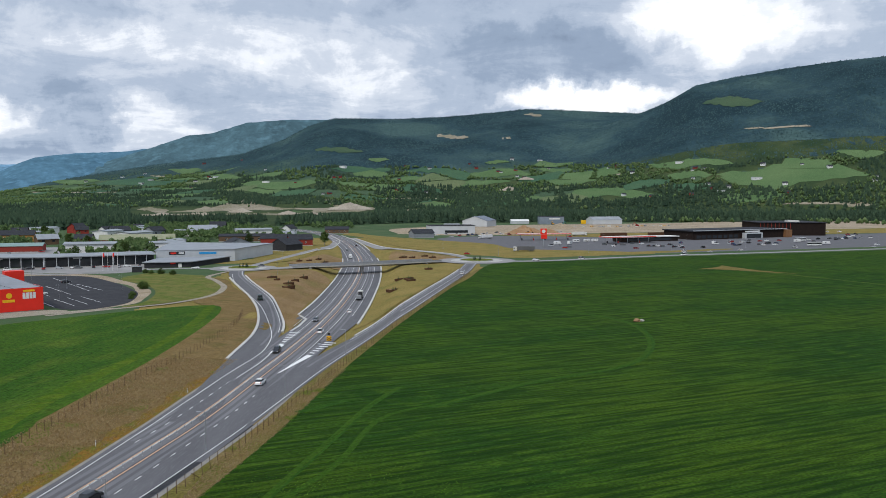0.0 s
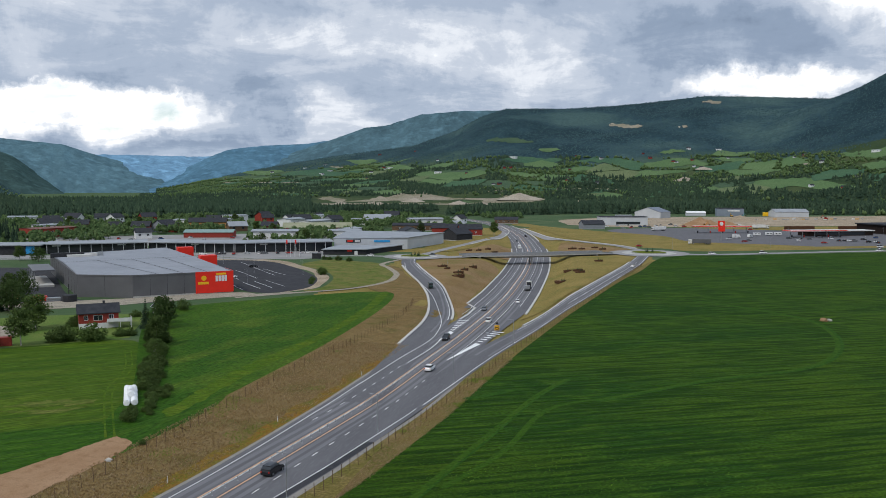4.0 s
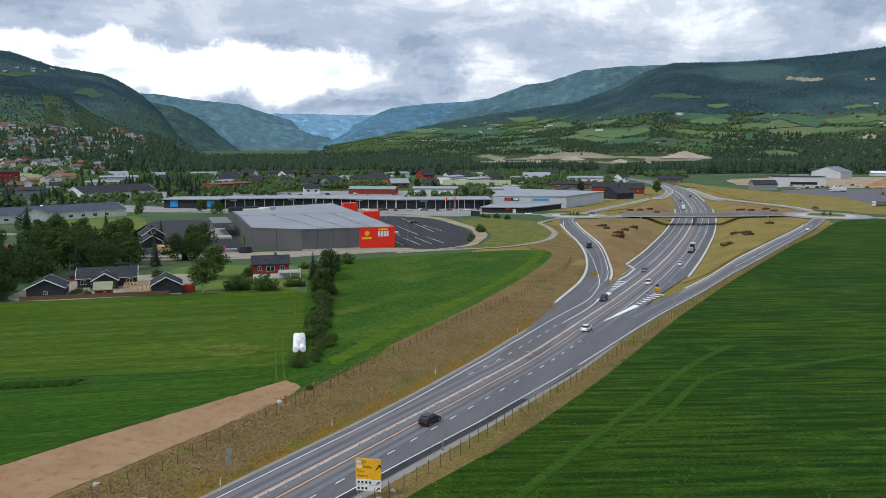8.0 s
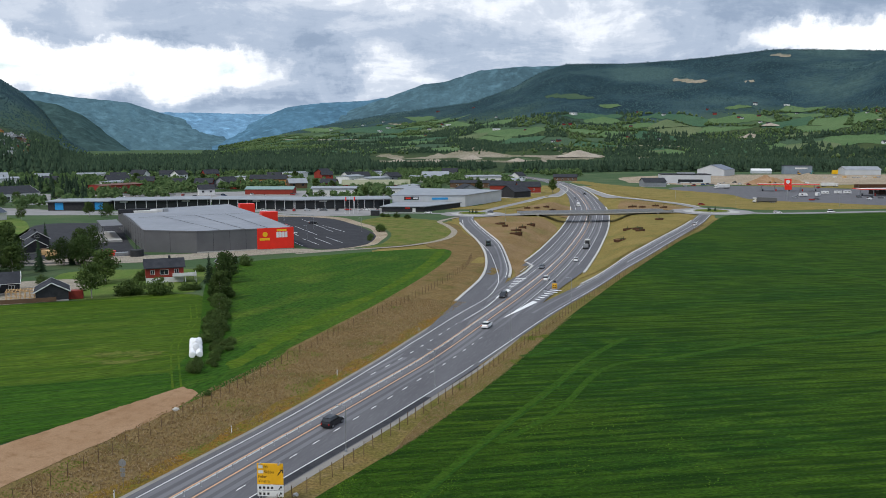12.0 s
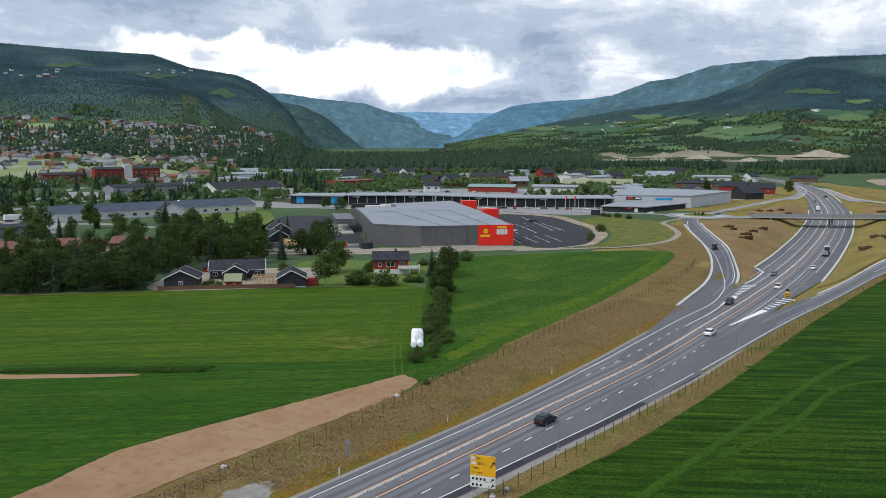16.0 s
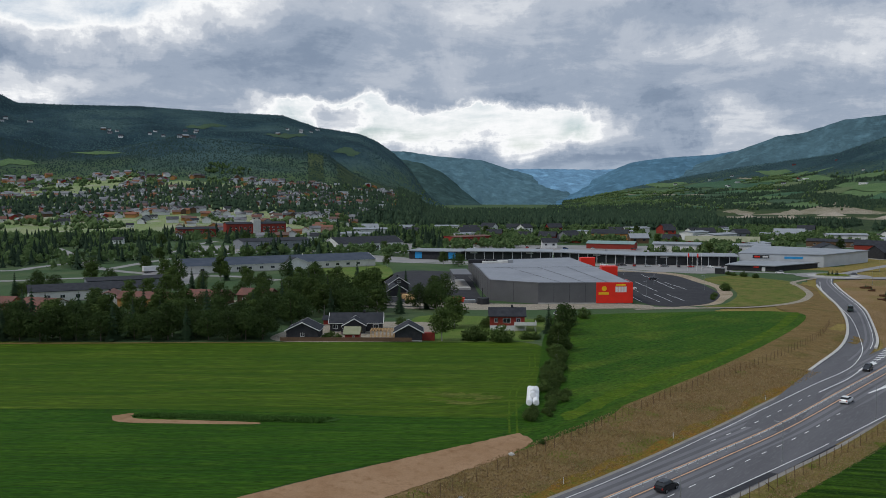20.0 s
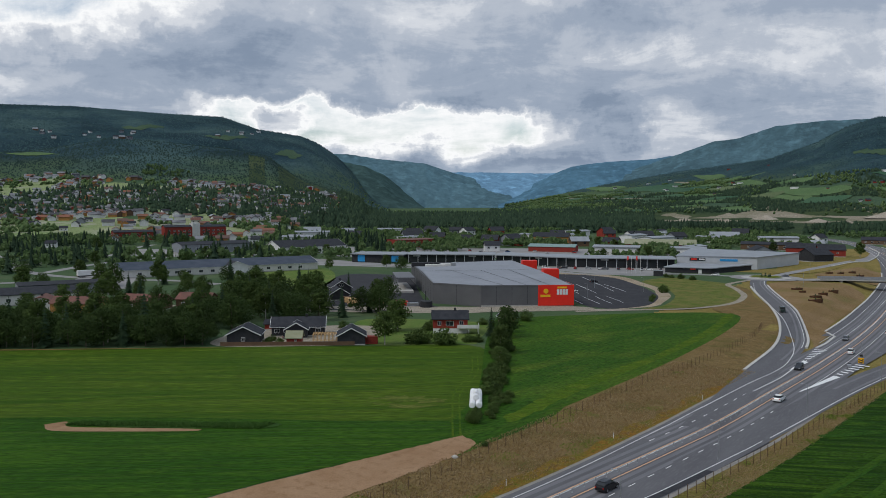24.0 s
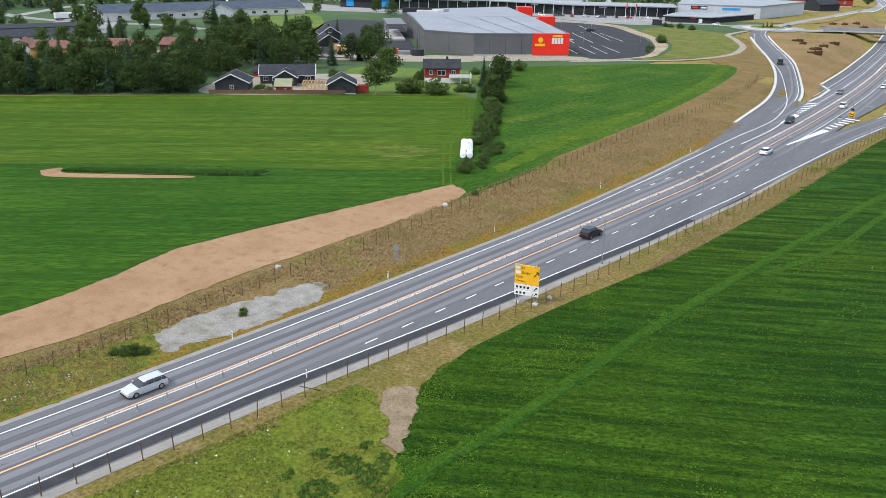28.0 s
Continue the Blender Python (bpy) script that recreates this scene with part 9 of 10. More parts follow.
def car(colour, kind="estate"):
    """A car heading towards +x."""
    name, col = colour
    m = gloss(name, col)
    t = thing("car", "%s %s car parked or driving on the asphalt" % (name, kind), "car", "cars")
    high = {"estate": 1.47, "hatch": 1.5, "suv": 1.72, "van": 1.95}[kind]
    hood = 0.95 if kind != "suv" else 1.08
    bm = bmesh.new()
    loft(bm, [(-2.3, 0.78, 0.35, 0.80, 0.7), (-2.2, 0.88, 0.26, hood, 0.82), (-1.2, 0.91, 0.22, hood + 0.02, 0.86), (0.6, 0.91, 0.22, hood, 0.86), (1.3, 0.90, 0.22, hood - 0.04, 0.83), (2.05, 0.86, 0.26, 0.78, 0.76), (2.35, 0.72, 0.34, 0.62, 0.62)])
    part("body", bm, m, t)
    back = -2.15 if kind in ("estate", "suv", "van") else -1.75
    front = 1.0 if kind != "van" else 1.5
    bm = bmesh.new()
    loft(bm, [(back, 0.80, hood - 0.05, hood + 0.1, 0.74), (back + 0.35, 0.80, hood - 0.05, high - 0.06, 0.62), (0.0, 0.80, hood - 0.05, high - 0.05, 0.64), (0.25, 0.80, hood - 0.05, high - 0.12, 0.63), (front, 0.78, hood - 0.06, hood + 0.02, 0.72)])
    part("cabin_glass", bm, CAR_GLASS, t, "dark cabin glass")
    bm = bmesh.new()
    loft(bm, [(back + 0.28, 0.64, high - 0.1, high - 0.02, 0.58), (-0.6, 0.67, high - 0.07, high, 0.6), (0.1, 0.66, high - 0.09, high - 0.03, 0.58), (0.35, 0.62, high - 0.16, high - 0.12, 0.56)])
    part("roof", bm, m, t)
    for x in (back + 0.55, -0.75, 0.15):
        bm = bmesh.new()
        for s in (-1, 1):
            limb(bm, Vector((x + 0.06, s * 0.81, hood)), Vector((x, s * 0.63, high - 0.06)), 0.035, 0.03, 5)
        part("pillar", bm, m, t)
    for s in (-1, 1):
        part("headlight", boxes((2.02, 2.22, s * 0.62 - 0.16, s * 0.62 + 0.16, 0.58, 0.74)), LAMP_W, t)
        part("tail_light", boxes((-2.32, -2.22, s * 0.68 - 0.1, s * 0.68 + 0.1, 0.65, 0.92)), LAMP_R, t)
        part("mirror", soften(boxes((0.7, 0.85, s * 1.0 - 0.08, s * 1.0 + 0.08, 0.95, 1.1)), 0.02, 1), m, t)
    part("bumper", boxes((2.15, 2.4, -0.65, 0.65, 0.25, 0.42)), TYRE, t)
    wheels(t, (-1.42, 1.42), 0.80)
    return [t, False]


COLOURS = {"white": (0.72, 0.72, 0.71), "silver": (0.42, 0.43, 0.44), "black": (0.012, 0.012, 0.014), "grey": (0.10, 0.105, 0.11), "red": (0.30, 0.015, 0.012), "blue": (0.02, 0.05, 0.12)}
FLEET = {}


def put_car(col, kind, x, y, turn, lift=0.13):
    key = (col, kind)
    if key not in FLEET:
        FLEET[key] = car((col, COLOURS[col]), kind)
    settle(FLEET[key], on(x, y, turn, lift))


def boxy(label, cat, at, pieces, axles, half, r=0.5, name="truck"):
    t = thing(name, label, cat, at=at)
    for nm, r6, m, bev in pieces:
        part(nm, soften(boxes(r6), bev, 2) if bev else boxes(r6), m, t)
    wheels(t, axles, half, r)
    return t


def semi(x, y, turn, cargo, cab_m, label):
    boxy(label, "truck", on(x, y, turn, 0.1), [("chassis", (-13, 3.2, -0.5, 0.5, 0.7, 1.1), BLACK_WALL, 0), ("trailer", (-13, 0.4, -1.27, 1.27, 1.15, 4.0), cargo, 0.06), ("cab", (0.9, 3.3, -1.22, 1.22, 0.6, 3.6), cab_m, 0.18), ("windscreen", (3.22, 3.34, -1.05, 1.05, 2.0, 2.9), CAR_GLASS, 0), ("side_window", (2.3, 3.0, -1.24, 1.24, 2.1, 2.8), CAR_GLASS, 0), ("bumper", (3.1, 3.45, -1.2, 1.2, 0.4, 1.0), STEEL, 0.05), ("rear_lamp_bar", (-13.1, -13.0, -1.1, 1.1, 0.9, 1.1), LAMP_R, 0)], (-11.6, -10.3, -9.0, -0.2, 2.4), 1.05, 0.5)


def motorhome(x, y, turn, label="white motorhome with dark windows"):
    boxy(label, "motorhome", on(x, y, turn, 0.12), [("living_box", (-3.4, 1.6, -1.12, 1.12, 0.55, 2.95), WHITE, 0.12), ("cab", (1.4, 3.3, -1.0, 1.0, 0.5, 1.75), WHITE, 0.2), ("cab_roof", (0.9, 2.6, -1.05, 1.05, 1.7, 2.9), WHITE, 0.2), ("windscreen", (2.3, 2.75, -0.9, 0.9, 1.5, 2.05), CAR_GLASS, 0.05), ("side_window", (-2.2, -0.9, -1.14, 1.14, 1.6, 2.2), CAR_GLASS, 0), ("stripe", (-3.3, 1.4, -1.135, 1.135, 1.05, 1.25), STEEL, 0)], (-1.9, 2.2), 0.95, 0.36, "motorhome")


def caravan(x, y, turn):
    boxy("white touring caravan parked on the asphalt", "caravan", on(x, y, turn, 0.1), [("body", (-3, 3, -1.15, 1.15, 0.5, 2.7), WHITE, 0.2), ("window", (-2.2, -0.6, -1.17, 1.17, 1.5, 2.1), CAR_GLASS, 0), ("window", (0.6, 2.2, -1.17, 1.17, 1.5, 2.1), CAR_GLASS, 0), ("drawbar", (3, 4.4, -0.08, 0.08, 0.45, 0.6), STEEL, 0)], (-0.2, 0.5), 1.0, 0.33, "caravan")


def bus(x, y, turn):
    boxy("white and dark touring coach parked on the asphalt", "bus", on(x, y, turn, 0.1), [("body", (-6, 6, -1.25, 1.25, 0.5, 1.75), WHITE, 0.1), ("window_band", (-5.9, 5.95, -1.24, 1.24, 1.75, 2.9), CAR_GLASS, 0.05), ("roof", (-6, 5.9, -1.25, 1.25, 2.9, 3.4), WHITE, 0.12)], (-3.6, 3.8), 1.1, 0.5, "bus")


def delivery(x, y, turn, m, label):
    boxy(label, "van", on(x, y, turn, 0.12), [("body", (-2.6, 1.4, -0.98, 0.98, 0.45, 2.35), m, 0.12), ("cab", (1.2, 2.6, -0.95, 0.95, 0.45, 1.4), m, 0.15), ("windscreen", (1.25, 1.9, -0.85, 0.85, 1.35, 2.1), CAR_GLASS, 0.12), ("side_window", (0.3, 1.2, -1.0, 1.0, 1.45, 2.0), CAR_GLASS, 0)], (-1.7, 1.7), 0.85, 0.34, "van")


def along(y, d):
    """A place beside the main road's middle, and the road's bearing there."""
    i = int(np.argmin(np.abs(main_line[:, 1] - y)))
    p = offset(main_line[i - 1:i + 2], d)[1]
    t = main_line[i + 1] - main_line[i - 1]
    return p[0], p[1], math.degrees(math.atan2(t[1], t[0]))


# on the main road
for y, d, col, kind, way in ((47.5, -3.2, "silver", "estate", 1), (122, 3.2, "black", "suv", 0), (198, 3.2, "white", "hatch", 0), (281, 3.0, "white", "suv", 0), (315, -3.4, "grey", "estate", 1), (345, 6.8, "white", "hatch", 0), (700, -6, "grey", "estate", 1), (740, 5, "black", "hatch", 0), (240, -3.3, "black", "suv", 1)):
    x, yy2, a = along(y, d)
    put_car(col, kind, x, yy2, a + 180 * way)
x, yy2, a = along(400, 7)
lt = boxy("dark low-loader truck with an empty trailer", "truck", on(x, yy2, a, 0.1), [("trailer_bed", (-9.5, 0.5, -1.25, 1.25, 0.8, 1.15), BLACK_WALL, 0.05), ("ramp", (-10.4, -9.4, -1.2, 1.2, 0.9, 2.6), STEEL, 0.05), ("cab", (0.9, 3.3, -1.22, 1.22, 0.6, 3.4), OFFWHITE, 0.18), ("windscreen", (3.22, 3.34, -1.05, 1.05, 2.0, 2.9), CAR_GLASS, 0), ("crane", (0.3, 0.9, -1.0, 1.0, 1.1, 3.0), BLACK_WALL, 0.05)], (-8, -6.8, -5.6, -0.2, 2.4), 1.05)
x, yy2, a = along(640, -7)
motorhome(x, yy2, a + 180)
i = 92
a = math.degrees(math.atan2(*(RAMP_L[i + 1] - RAMP_L[i])[::-1]))
delivery(*offset(RAMP_L, -1.7)[i], a + 180, gloss("dark green", (0.02, 0.035, 0.03)), "dark van with a pale roof on the slip road")
put_car("white", "suv", *offset(RAMP_R, 1.5)[128], math.degrees(math.atan2(*(RAMP_R[129] - RAMP_R[128])[::-1])))
put_car("grey", "hatch", -112, 520, 200)
put_car("white", "estate", -148, 506, 190)
put_car("white", "estate", 62, 566, 10)
put_car("white", "van", 95, 579, 20)
put_car("white", "van", 175, 616, 200)
# the store's car park
put_car("black", "suv", -189, 424, 40)
for k, col in enumerate(("white", "blue", "grey", "red", "white")):
    put_car(col, ("suv", "estate", "hatch")[k % 3], -200 + 5.4 * k, 402 - 6.6 * k, 40)
for k in range(14):
    put_car(("red", "silver", "white", "grey", "black")[k % 5], ("estate", "hatch", "suv")[k % 3], -268 + 6.2 * k + (k % 4), 490 + 2.4 * k - (k % 3), 20 + 90 * (k % 2))
# the service area
SPOTS = [(201, 716), (215, 701), (252, 731), (92, 723), (100, 694), (144, 716), (169, 756), (175, 747), (198, 739), (214, 764), (267, 791), (264, 776), (273, 775), (289, 801), (279, 739), (290, 756), (298, 758), (280, 790), (296, 792), (303, 795), (346, 791), (353, 820), (380, 820), (403, 851), (359, 708), (439, 921), (429, 851), (386, 828), (392, 834), (398, 838), (409, 842), (416, 846), (420, 880), (430, 890)]
for k, (x, y) in enumerate(SPOTS):
    put_car(("white", "white", "silver", "black", "grey", "red", "blue")[(k * 3) % 7], ("estate", "suv", "hatch", "van")[(k * 5) % 4], x, y, (20, 110, 30, 200)[k % 4], 0.06)
PARKED = [(105, 706, "grey", "hatch"), (157, 689, "red", "estate"), (174, 718, "black", "suv"), (141, 739, "grey", "suv"), (148, 734, "black", "estate"), (156, 734, "grey", "hatch"), (18, 625, "red", "hatch"), (44, 921, "white", "van"), (9, 873, "silver", "estate"), (17, 889, "red", "van"), (27, 905, "blue", "van"), (36, 905, "grey", "suv"), (51, 897, "silver", "van"), (64, 929, "white", "van"), (130, 873, "red", "van"), (182, 718, "white", "estate"), (242, 750, "white", "van"), (255, 756, "silver", "estate"), (255, 745, "blue", "hatch"), (255, 731, "black", "estate"), (275, 762, "black", "suv"), (276, 739, "grey", "estate"), (276, 731, "white", "estate"), (289, 756, "black", "hatch"), (289, 739, "white", "suv"), (319, 804, "red", "estate"), (186, 653, "white", "van"), (203, 645, "silver", "estate"), (234, 666, "white", "estate"), (178, 718, "black", "estate"), (186, 718, "grey", "suv"), (193, 706, "black", "suv"), (197, 698, "black", "suv"), (366, 827, "black", "van"), (381, 837, "black", "estate"), (391, 844, "grey", "estate"), (450, 925, "black", "suv"), (436, 866, "grey", "estate"), (378, 739, "white", "estate"), (443, 979, "white", "estate"), (460, 984, "white", "van"), (403, 913, "red", "estate"), (292, 703, "white", "van"), (418, 873, "white", "van")]
for k, (x, y, col, kind) in enumerate(PARKED):
    put_car(col, kind, x, y, (15, 25, 105, 20, 195)[k % 5], 0.06)


def digger(x, y, turn, m, label):
    """An excavator: tracks, turning body, cab, bent boom and bucket."""
    t = thing("excavator", label, "excavator", at=on(x, y, turn))
    for s2 in (-1, 1):
        part("track", soften(boxes((-2.2, 2.2, s2 * 1.2 - 0.35, s2 * 1.2 + 0.35, 0.0, 0.95)), 0.3, 2), TYRE, t)
    part("body", soften(boxes((-2.4, 1.4, -1.4, 1.4, 1.0, 2.3)), 0.12, 2), m, t)
    part("cab", soften(boxes((0.0, 1.5, 0.2, 1.4, 2.2, 3.4)), 0.1, 2), CAR_GLASS, t)
    for nm, p, q, w in (("boom", (1.2, 0, 1.9), (4.2, 0, 5.2), 0.3), ("arm", (4.2, 0, 5.2), (6.6, 0, 2.6), 0.22)):
        bm = bmesh.new()
        limb(bm, Vector(p), Vector(q), w, w * 0.8, 6)
        part(nm, bm, m, t)
    part("bucket", soften(boxes((6.0, 7.2, -0.6, 0.6, 1.4, 2.6)), 0.2, 2), TYRE, t)


digger(93, 930, 30, gloss("machine orange", (0.45, 0.18, 0.02)), "orange excavator working at the earth heap")
digger(266, 1164, 200, gloss("machine red", (0.40, 0.03, 0.02)), "red excavator on the sandy ground")
digger(158, 1221, 100, gloss("machine yellow", (0.60, 0.32, 0.02)), "yellow excavator by the halls at the wood's edge")
digger(172, 1221, 40, gloss("machine teal", (0.04, 0.20, 0.20)), "teal excavator by the halls at the wood's edge")
for k in range(16):
    x, y = 176 + 9 * k + (k * 37 % 7), 1130 - 3 * (k % 5) + 3.0 * k
    pb = thing("pallet_stack", "stack of pale building material on the sandy ground", "pallet stack", "material stacks", on(x, y, 15 + (k * 29) % 40))
    part("load", soften(boxes((-2.0, 2.0, -1.2, 1.2, 0.15, 1.0 + (k % 3) * 0.6)), 0.05, 1), (CONCRETE, OFFWHITE, RAW_WOOD, ROOF_GREY)[k % 4], pb)
    part("pallet", boxes((-2.1, 2.1, -1.3, 1.3, 0.0, 0.15)), RAW_WOOD, pb)
semi(58, 658, 178, GREY, OFFWHITE, "lorry with a long grey tarpaulin trailer")
semi(38, 838, 215, WHITE, WHITE, "white articulated lorry on the asphalt")
semi(150, 905, 15, WHITE, WHITE, "white lorry crossing the service area")
for x, y, a in ((100, 740, 20), (326, 780, 15), (337, 745, 10), (112, 748, 60)):
    motorhome(x, y, a)
for x, y, a in ((122, 778, 10), (133, 784, 15), (141, 788, 5), (240, 752, 60)):
    caravan(x, y, a)
bus(335, 795, 30)
bus(318, 726, 8)
for k in range(16):
    x, y = -8 + 9.5 * k + (k % 3) * 2, 905 + (k % 4) * 14 + k * 2
    put_car(("white", "silver", "grey", "red", "blue")[k % 5], ("estate", "van", "suv")[k % 3], x, y, (k * 47) % 180, 0.08)
# the town's yards
for k in range(12):
    put_car(("white", "silver", "red", "grey", "blue")[k % 5], ("estate", "van", "suv")[k % 3], -425 + 17 * k, 585 + 7.5 * k + (k % 3) * 9, (k * 53) % 180, 0.08)
for k in range(22):
    x, y = -420 - 3.5 * k + (k % 4) * 6, 300 + 7.5 * k + (k % 3) * 5
    put_car(("white", "silver", "grey", "red", "black")[k % 5], ("estate", "hatch", "suv")[k % 3], x, y, (k * 31) % 180, 0.06)
semi(-434, 291, 75, WHITE, WHITE, "white lorry parked in the town")
put_car("grey", "estate", -192, 196, 60, 0.1)

# ---- tufts of grass and crop near the road, joined ----
def tufts(name, label, X, Y, size, lift, material, seed, up=1.0):
    rng = np.random.default_rng(seed)
    n = len(X)
    Z = height(X, Y) + lift
    V, F = [], []
    co = np.empty((n, 6, 3))
    for k in range(2):
        a = rng.uniform(0, 2 * math.pi, n)
        s = size * rng.uniform(0.5, 1.3, n)
        dx2, dy2 = np.cos(a) * s * 0.55, np.sin(a) * s * 0.55
        lean = rng.normal(0, 0.3, (n, 2)) * s[:, None]
        co[:, 3 * k] = np.stack([X - dx2, Y - dy2, Z], 1)
        co[:, 3 * k + 1] = np.stack([X + dx2, Y + dy2, Z], 1)
        co[:, 3 * k + 2] = np.stack([X + lean[:, 0], Y + lean[:, 1], Z + s * up], 1)
    fa = np.arange(n * 6, dtype=np.int32)
    me = bpy.data.meshes.new(name)
    me.vertices.add(n * 6)
    me.vertices.foreach_set("co", co.ravel())
    me.loops.add(n * 6)
    me.loops.foreach_set("vertex_index", fa)
    me.polygons.add(n * 2)
    me.polygons.foreach_set("loop_start", np.arange(0, n * 6, 3, dtype=np.int32))
    me.update(calc_edges=True)
    me.materials.append(material)
    return tagged(new(name, me), label, "grass", kind="stuff")


def tuft_mat(name, a, b, c):
    return let_through(wood_mat(name, a, b, c), 0.5)


TUFT_DRY = tuft_mat("dry_tufts", (0.30, 0.205, 0.10), (0.25, 0.165, 0.065), (0.48, 0.37, 0.23))
TUFT_GREEN = tuft_mat("green_tufts", (0.15, 0.22, 0.03), (0.19, 0.23, 0.04), (0.30, 0.29, 0.10))
TUFT_GREEN_DEEP = tuft_mat("deep_green_weeds", (0.075, 0.15, 0.03), (0.10, 0.18, 0.035), (0.15, 0.22, 0.05))
TUFT_ROW = tuft_mat("row_crop_leaves", (0.045, 0.11, 0.02), (0.062, 0.135, 0.028), (0.09, 0.17, 0.04))
tr = np.random.default_rng(9)
# the bank left of the road, up to the fence and the field
n = 26000
y = 20 + 210 * tr.random(n) ** 1.25
x_r = np.interp(y, main_line[:, 1], main_line[:, 0]) - 8.2 - 3.0 * smooth(110, 190, y)
x_l = np.interp(y, (20, 45, 95, 140, 180, 229, 290, 330), (-89, -85, -82, -80.5, -78.5, -78, -80, -85))
x = x_l + (x_r - x_l) * tr.random(n)
keep = ~((y > 52) & (y < 80) & (x > -79.5))
g = fbm(x / 9, y / 9, 91, 3) > np.where(y < 60, 0.40, 0.60)
tufts("bank_grass", "tufts of dry brown grass on the road bank", x[keep & ~g], y[keep & ~g], 0.26, 0.01, TUFT_DRY, 1, 1.0)
tufts("bank_weeds", "tufts of green weeds on the road bank", x[keep & g], y[keep & g], 0.24, 0.01, TUFT_GREEN, 2, 0.7)
# right of the road: gravel edge to the crop
n = 14000
y = 15 + 200 * tr.random(n) ** 1.4
x_l = np.interp(y, main_line[:, 1], main_line[:, 0]) + 9.8 + 2.7 * smooth(70, 135, y)
x_l = np.maximum(x_l, np.interp(y, RAMP_R[:, 1], RAMP_R[:, 0]) + 5.5)
x_r = np.interp(y, [p[1] for p in field_edge[:12]], [p[0] for p in field_edge[:12]]) + 0.5
x = x_l + (x_r - x_l) * tr.random(n)
keep = (x_r > x_l) & ~((np.abs(x + 44.5) < 2.6) & (np.abs(y - 59) < 5))
g = fbm(x / 7, y / 7, 95, 3) > np.where((y < 70) & (x > -57), 0.36, 0.58)
tufts("verge_grass", "tufts of dry grass between road and field", x[keep & ~g], y[keep & ~g], 0.22, 0.01, TUFT_DRY, 3, 0.7)
tufts("verge_weeds", "tufts of green weeds between road and field", x[keep & g], y[keep & g], 0.3, 0.02, TUFT_GREEN, 4, 0.8)
# the leafy row crop beside the bare strip
n = 2600
u, v = tr.random(n), tr.random(n)
x, y = -154.5 + 33 * u, 96.8 + 20.5 * u + (v - 0.5) * (2.6 + 1.6 * u)
tufts("row_crop", "leafy dark green row crop beside the bare strip", x, y, 0.6, 0.1, TUFT_ROW, 8, 0.75)
n = 16000
x, y = tr.uniform(-58, -36, n), 30 + 32 * tr.random(n)
lim = np.interp(y, (30, 48, 54, 60, 62), (-34, -37.5, -42, -47, -51))
sel = (x < lim) & (x > np.interp(y, (30, 62), (-59, -52)))
g = fbm(x / 3, y / 3, 66, 3)
tufts("weed_clumps", "leafy green weeds at the field's corner", x[sel & (g > 0.38)], y[sel & (g > 0.38)], 0.26, 0.02, TUFT_GREEN, 6, 0.7)
n = 3000
x, y = tr.uniform(-47, -36.5, n), 42 + 13 * tr.random(n)
sel = (x < np.interp(y, (42, 48, 55), (-36, -37.5, -41.5))) & (fbm(x / 2.5, y / 2.5, 68, 3) > 0.42) & (np.hypot(x + 41.5, (y - 48) * 0.8) < 5.5)
tufts("dark_weeds", "tall dark green weeds at the field's corner", x[sel], y[sel], 0.36, 0.02, TUFT_GREEN_DEEP, 7, 0.8)
TUFT_WHITE = mat("white_umbels", (0.62, 0.62, 0.56), (0.45, 0.47, 0.36), 2.0, 0.9)
n = 160
x, y = np.r_[tr.uniform(-56, -46, n), tr.uniform(-82, -77, n)], np.r_[tr.uniform(36, 58, n), tr.uniform(34, 52, n)]
sel = fbm(x / 1.5, y / 1.5, 12, 2) > 0.5
tufts("white_flowers", "white umbel flowers among the roadside weeds", x[sel], y[sel], 0.2, 0.35, TUFT_WHITE, 10, 0.4)
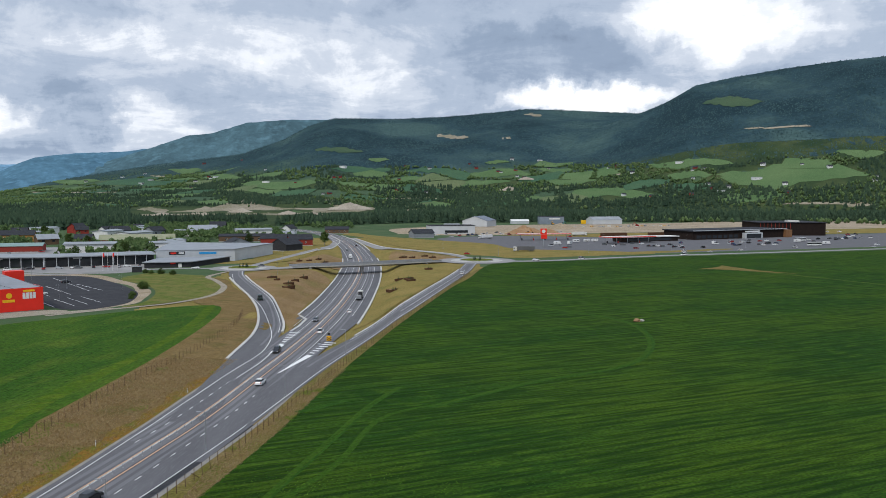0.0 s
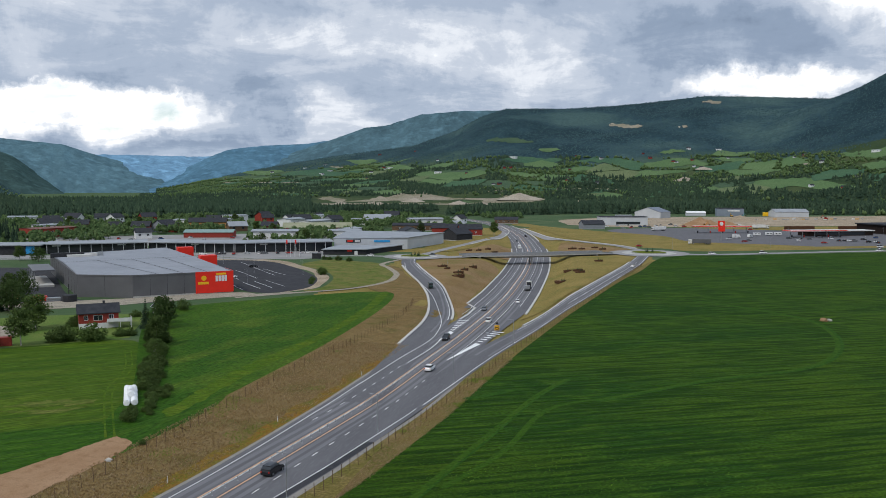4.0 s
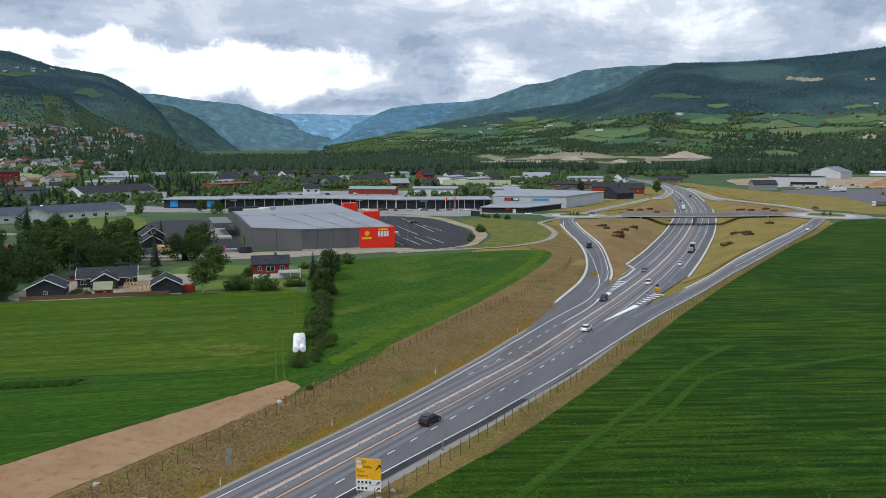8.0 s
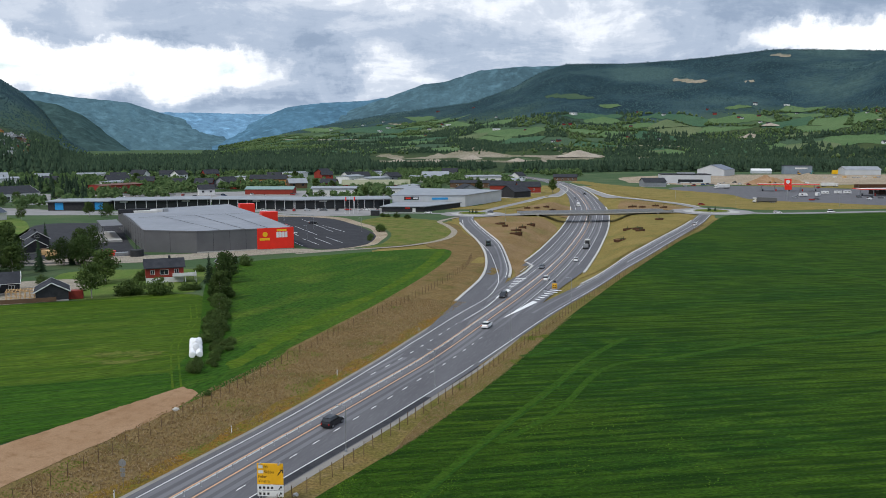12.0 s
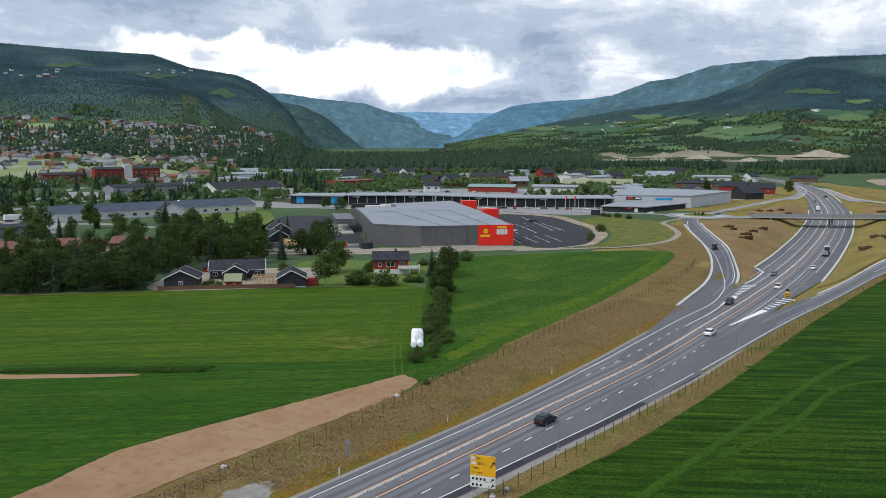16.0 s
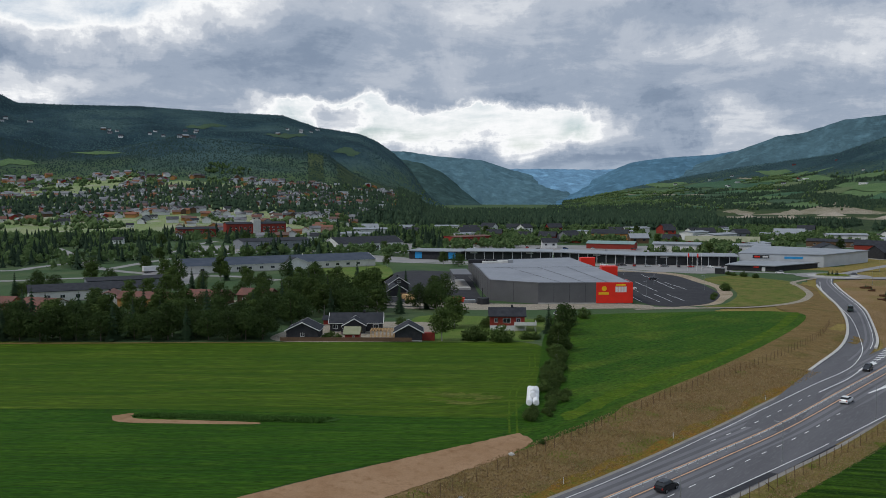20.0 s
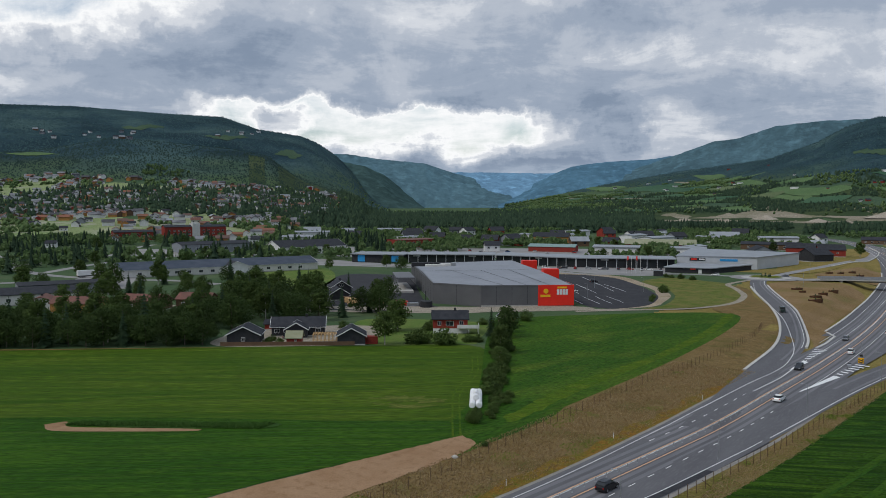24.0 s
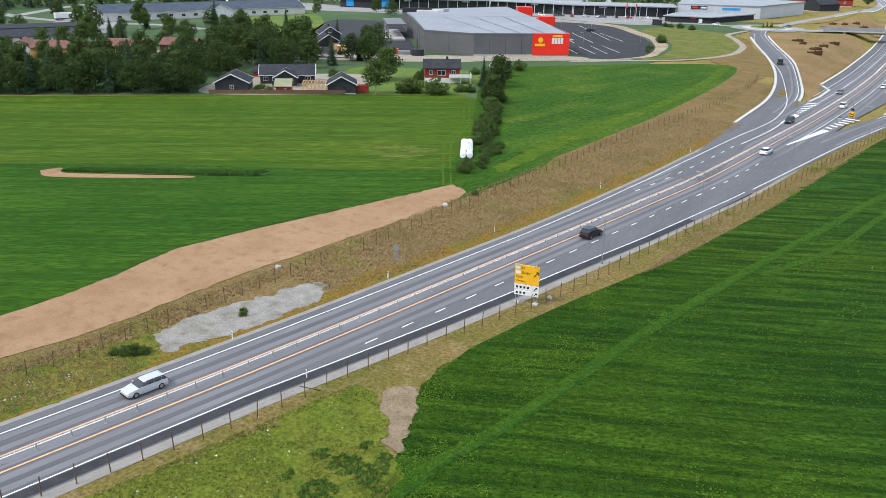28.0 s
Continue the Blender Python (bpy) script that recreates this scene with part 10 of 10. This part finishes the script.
# the standing crop of the field's near corner: dark green, with thin yellow-green runs along the headland
n = 120000
y = 40 + 120 * tr.random(n) ** 1.5
x = np.interp(y, [p[1] for p in field_edge[:12]], [p[0] for p in field_edge[:12]]) + 0.3 + 62 * tr.random(n) ** 1.2
side, run = 0.904 * x + 0.428 * y, -0.428 * x + 0.904 * y
row_gap = np.abs(np.sin(run * 3.4 + 1.5 * fbm(side / 9, run / 9, 5, 2)))
head = np.interp(y, headland[:, 1], headland[:, 0])
thin = fbm(x / 5.5, y / 9, 44, 3) + 0.30 * np.exp(-((x - head + 1.5) / 2.5) ** 2) * (y < 100) + 0.25 * (np.hypot(x + 44.5, y - 65.5) < 3.0) + 0.2 * (np.hypot(x + 40.6, y - 75.5) < 2.4) + 0.16 * (np.hypot((x + 37.5) * 0.8, y - 52.5) < 6)
track = np.abs(x - head - 0.75) < 0.35
stays = tr.random(n) < (1 - smooth(70, 155, y)) * (1 - smooth(25, 60, x - np.interp(y, [p[1] for p in field_edge[:12]], [p[0] for p in field_edge[:12]])))
pale = stays & (thin > 0.62) & (tr.random(n) < 0.8)
lush = stays & ~pale & ~track & (row_gap > 0.25)
TUFT_CROP = tuft_mat("cereal_blades", (0.040, 0.118, 0.014), (0.064, 0.145, 0.017), (0.095, 0.175, 0.025))
TUFT_YELLOW = tuft_mat("thin_cereal_blades", (0.10, 0.205, 0.022), (0.125, 0.225, 0.026), (0.165, 0.25, 0.035))
tufts("cereal_crop", "standing dark green cereal at the field's near corner", x[lush], y[lush], 0.24, 0.06, TUFT_CROP, 21, 0.38)
tufts("thin_cereal", "thin yellow-green cereal along the headland", x[pale & ~track], y[pale & ~track], 0.24, 0.06, TUFT_YELLOW, 22, 0.38)
for bx2, by2, bs2 in ((-76.8, 53.0, 0.30), (-77.6, 52.2, 0.26), (-75.9, 53.6, 0.22), (-78.6, 51.6, 0.2), (-74.4, 67.4, 0.17), (-75.1, 68.2, 0.15), (-79.2, 130.6, 0.22)):
    plant(T_BUSH, bx2, by2, bs2)
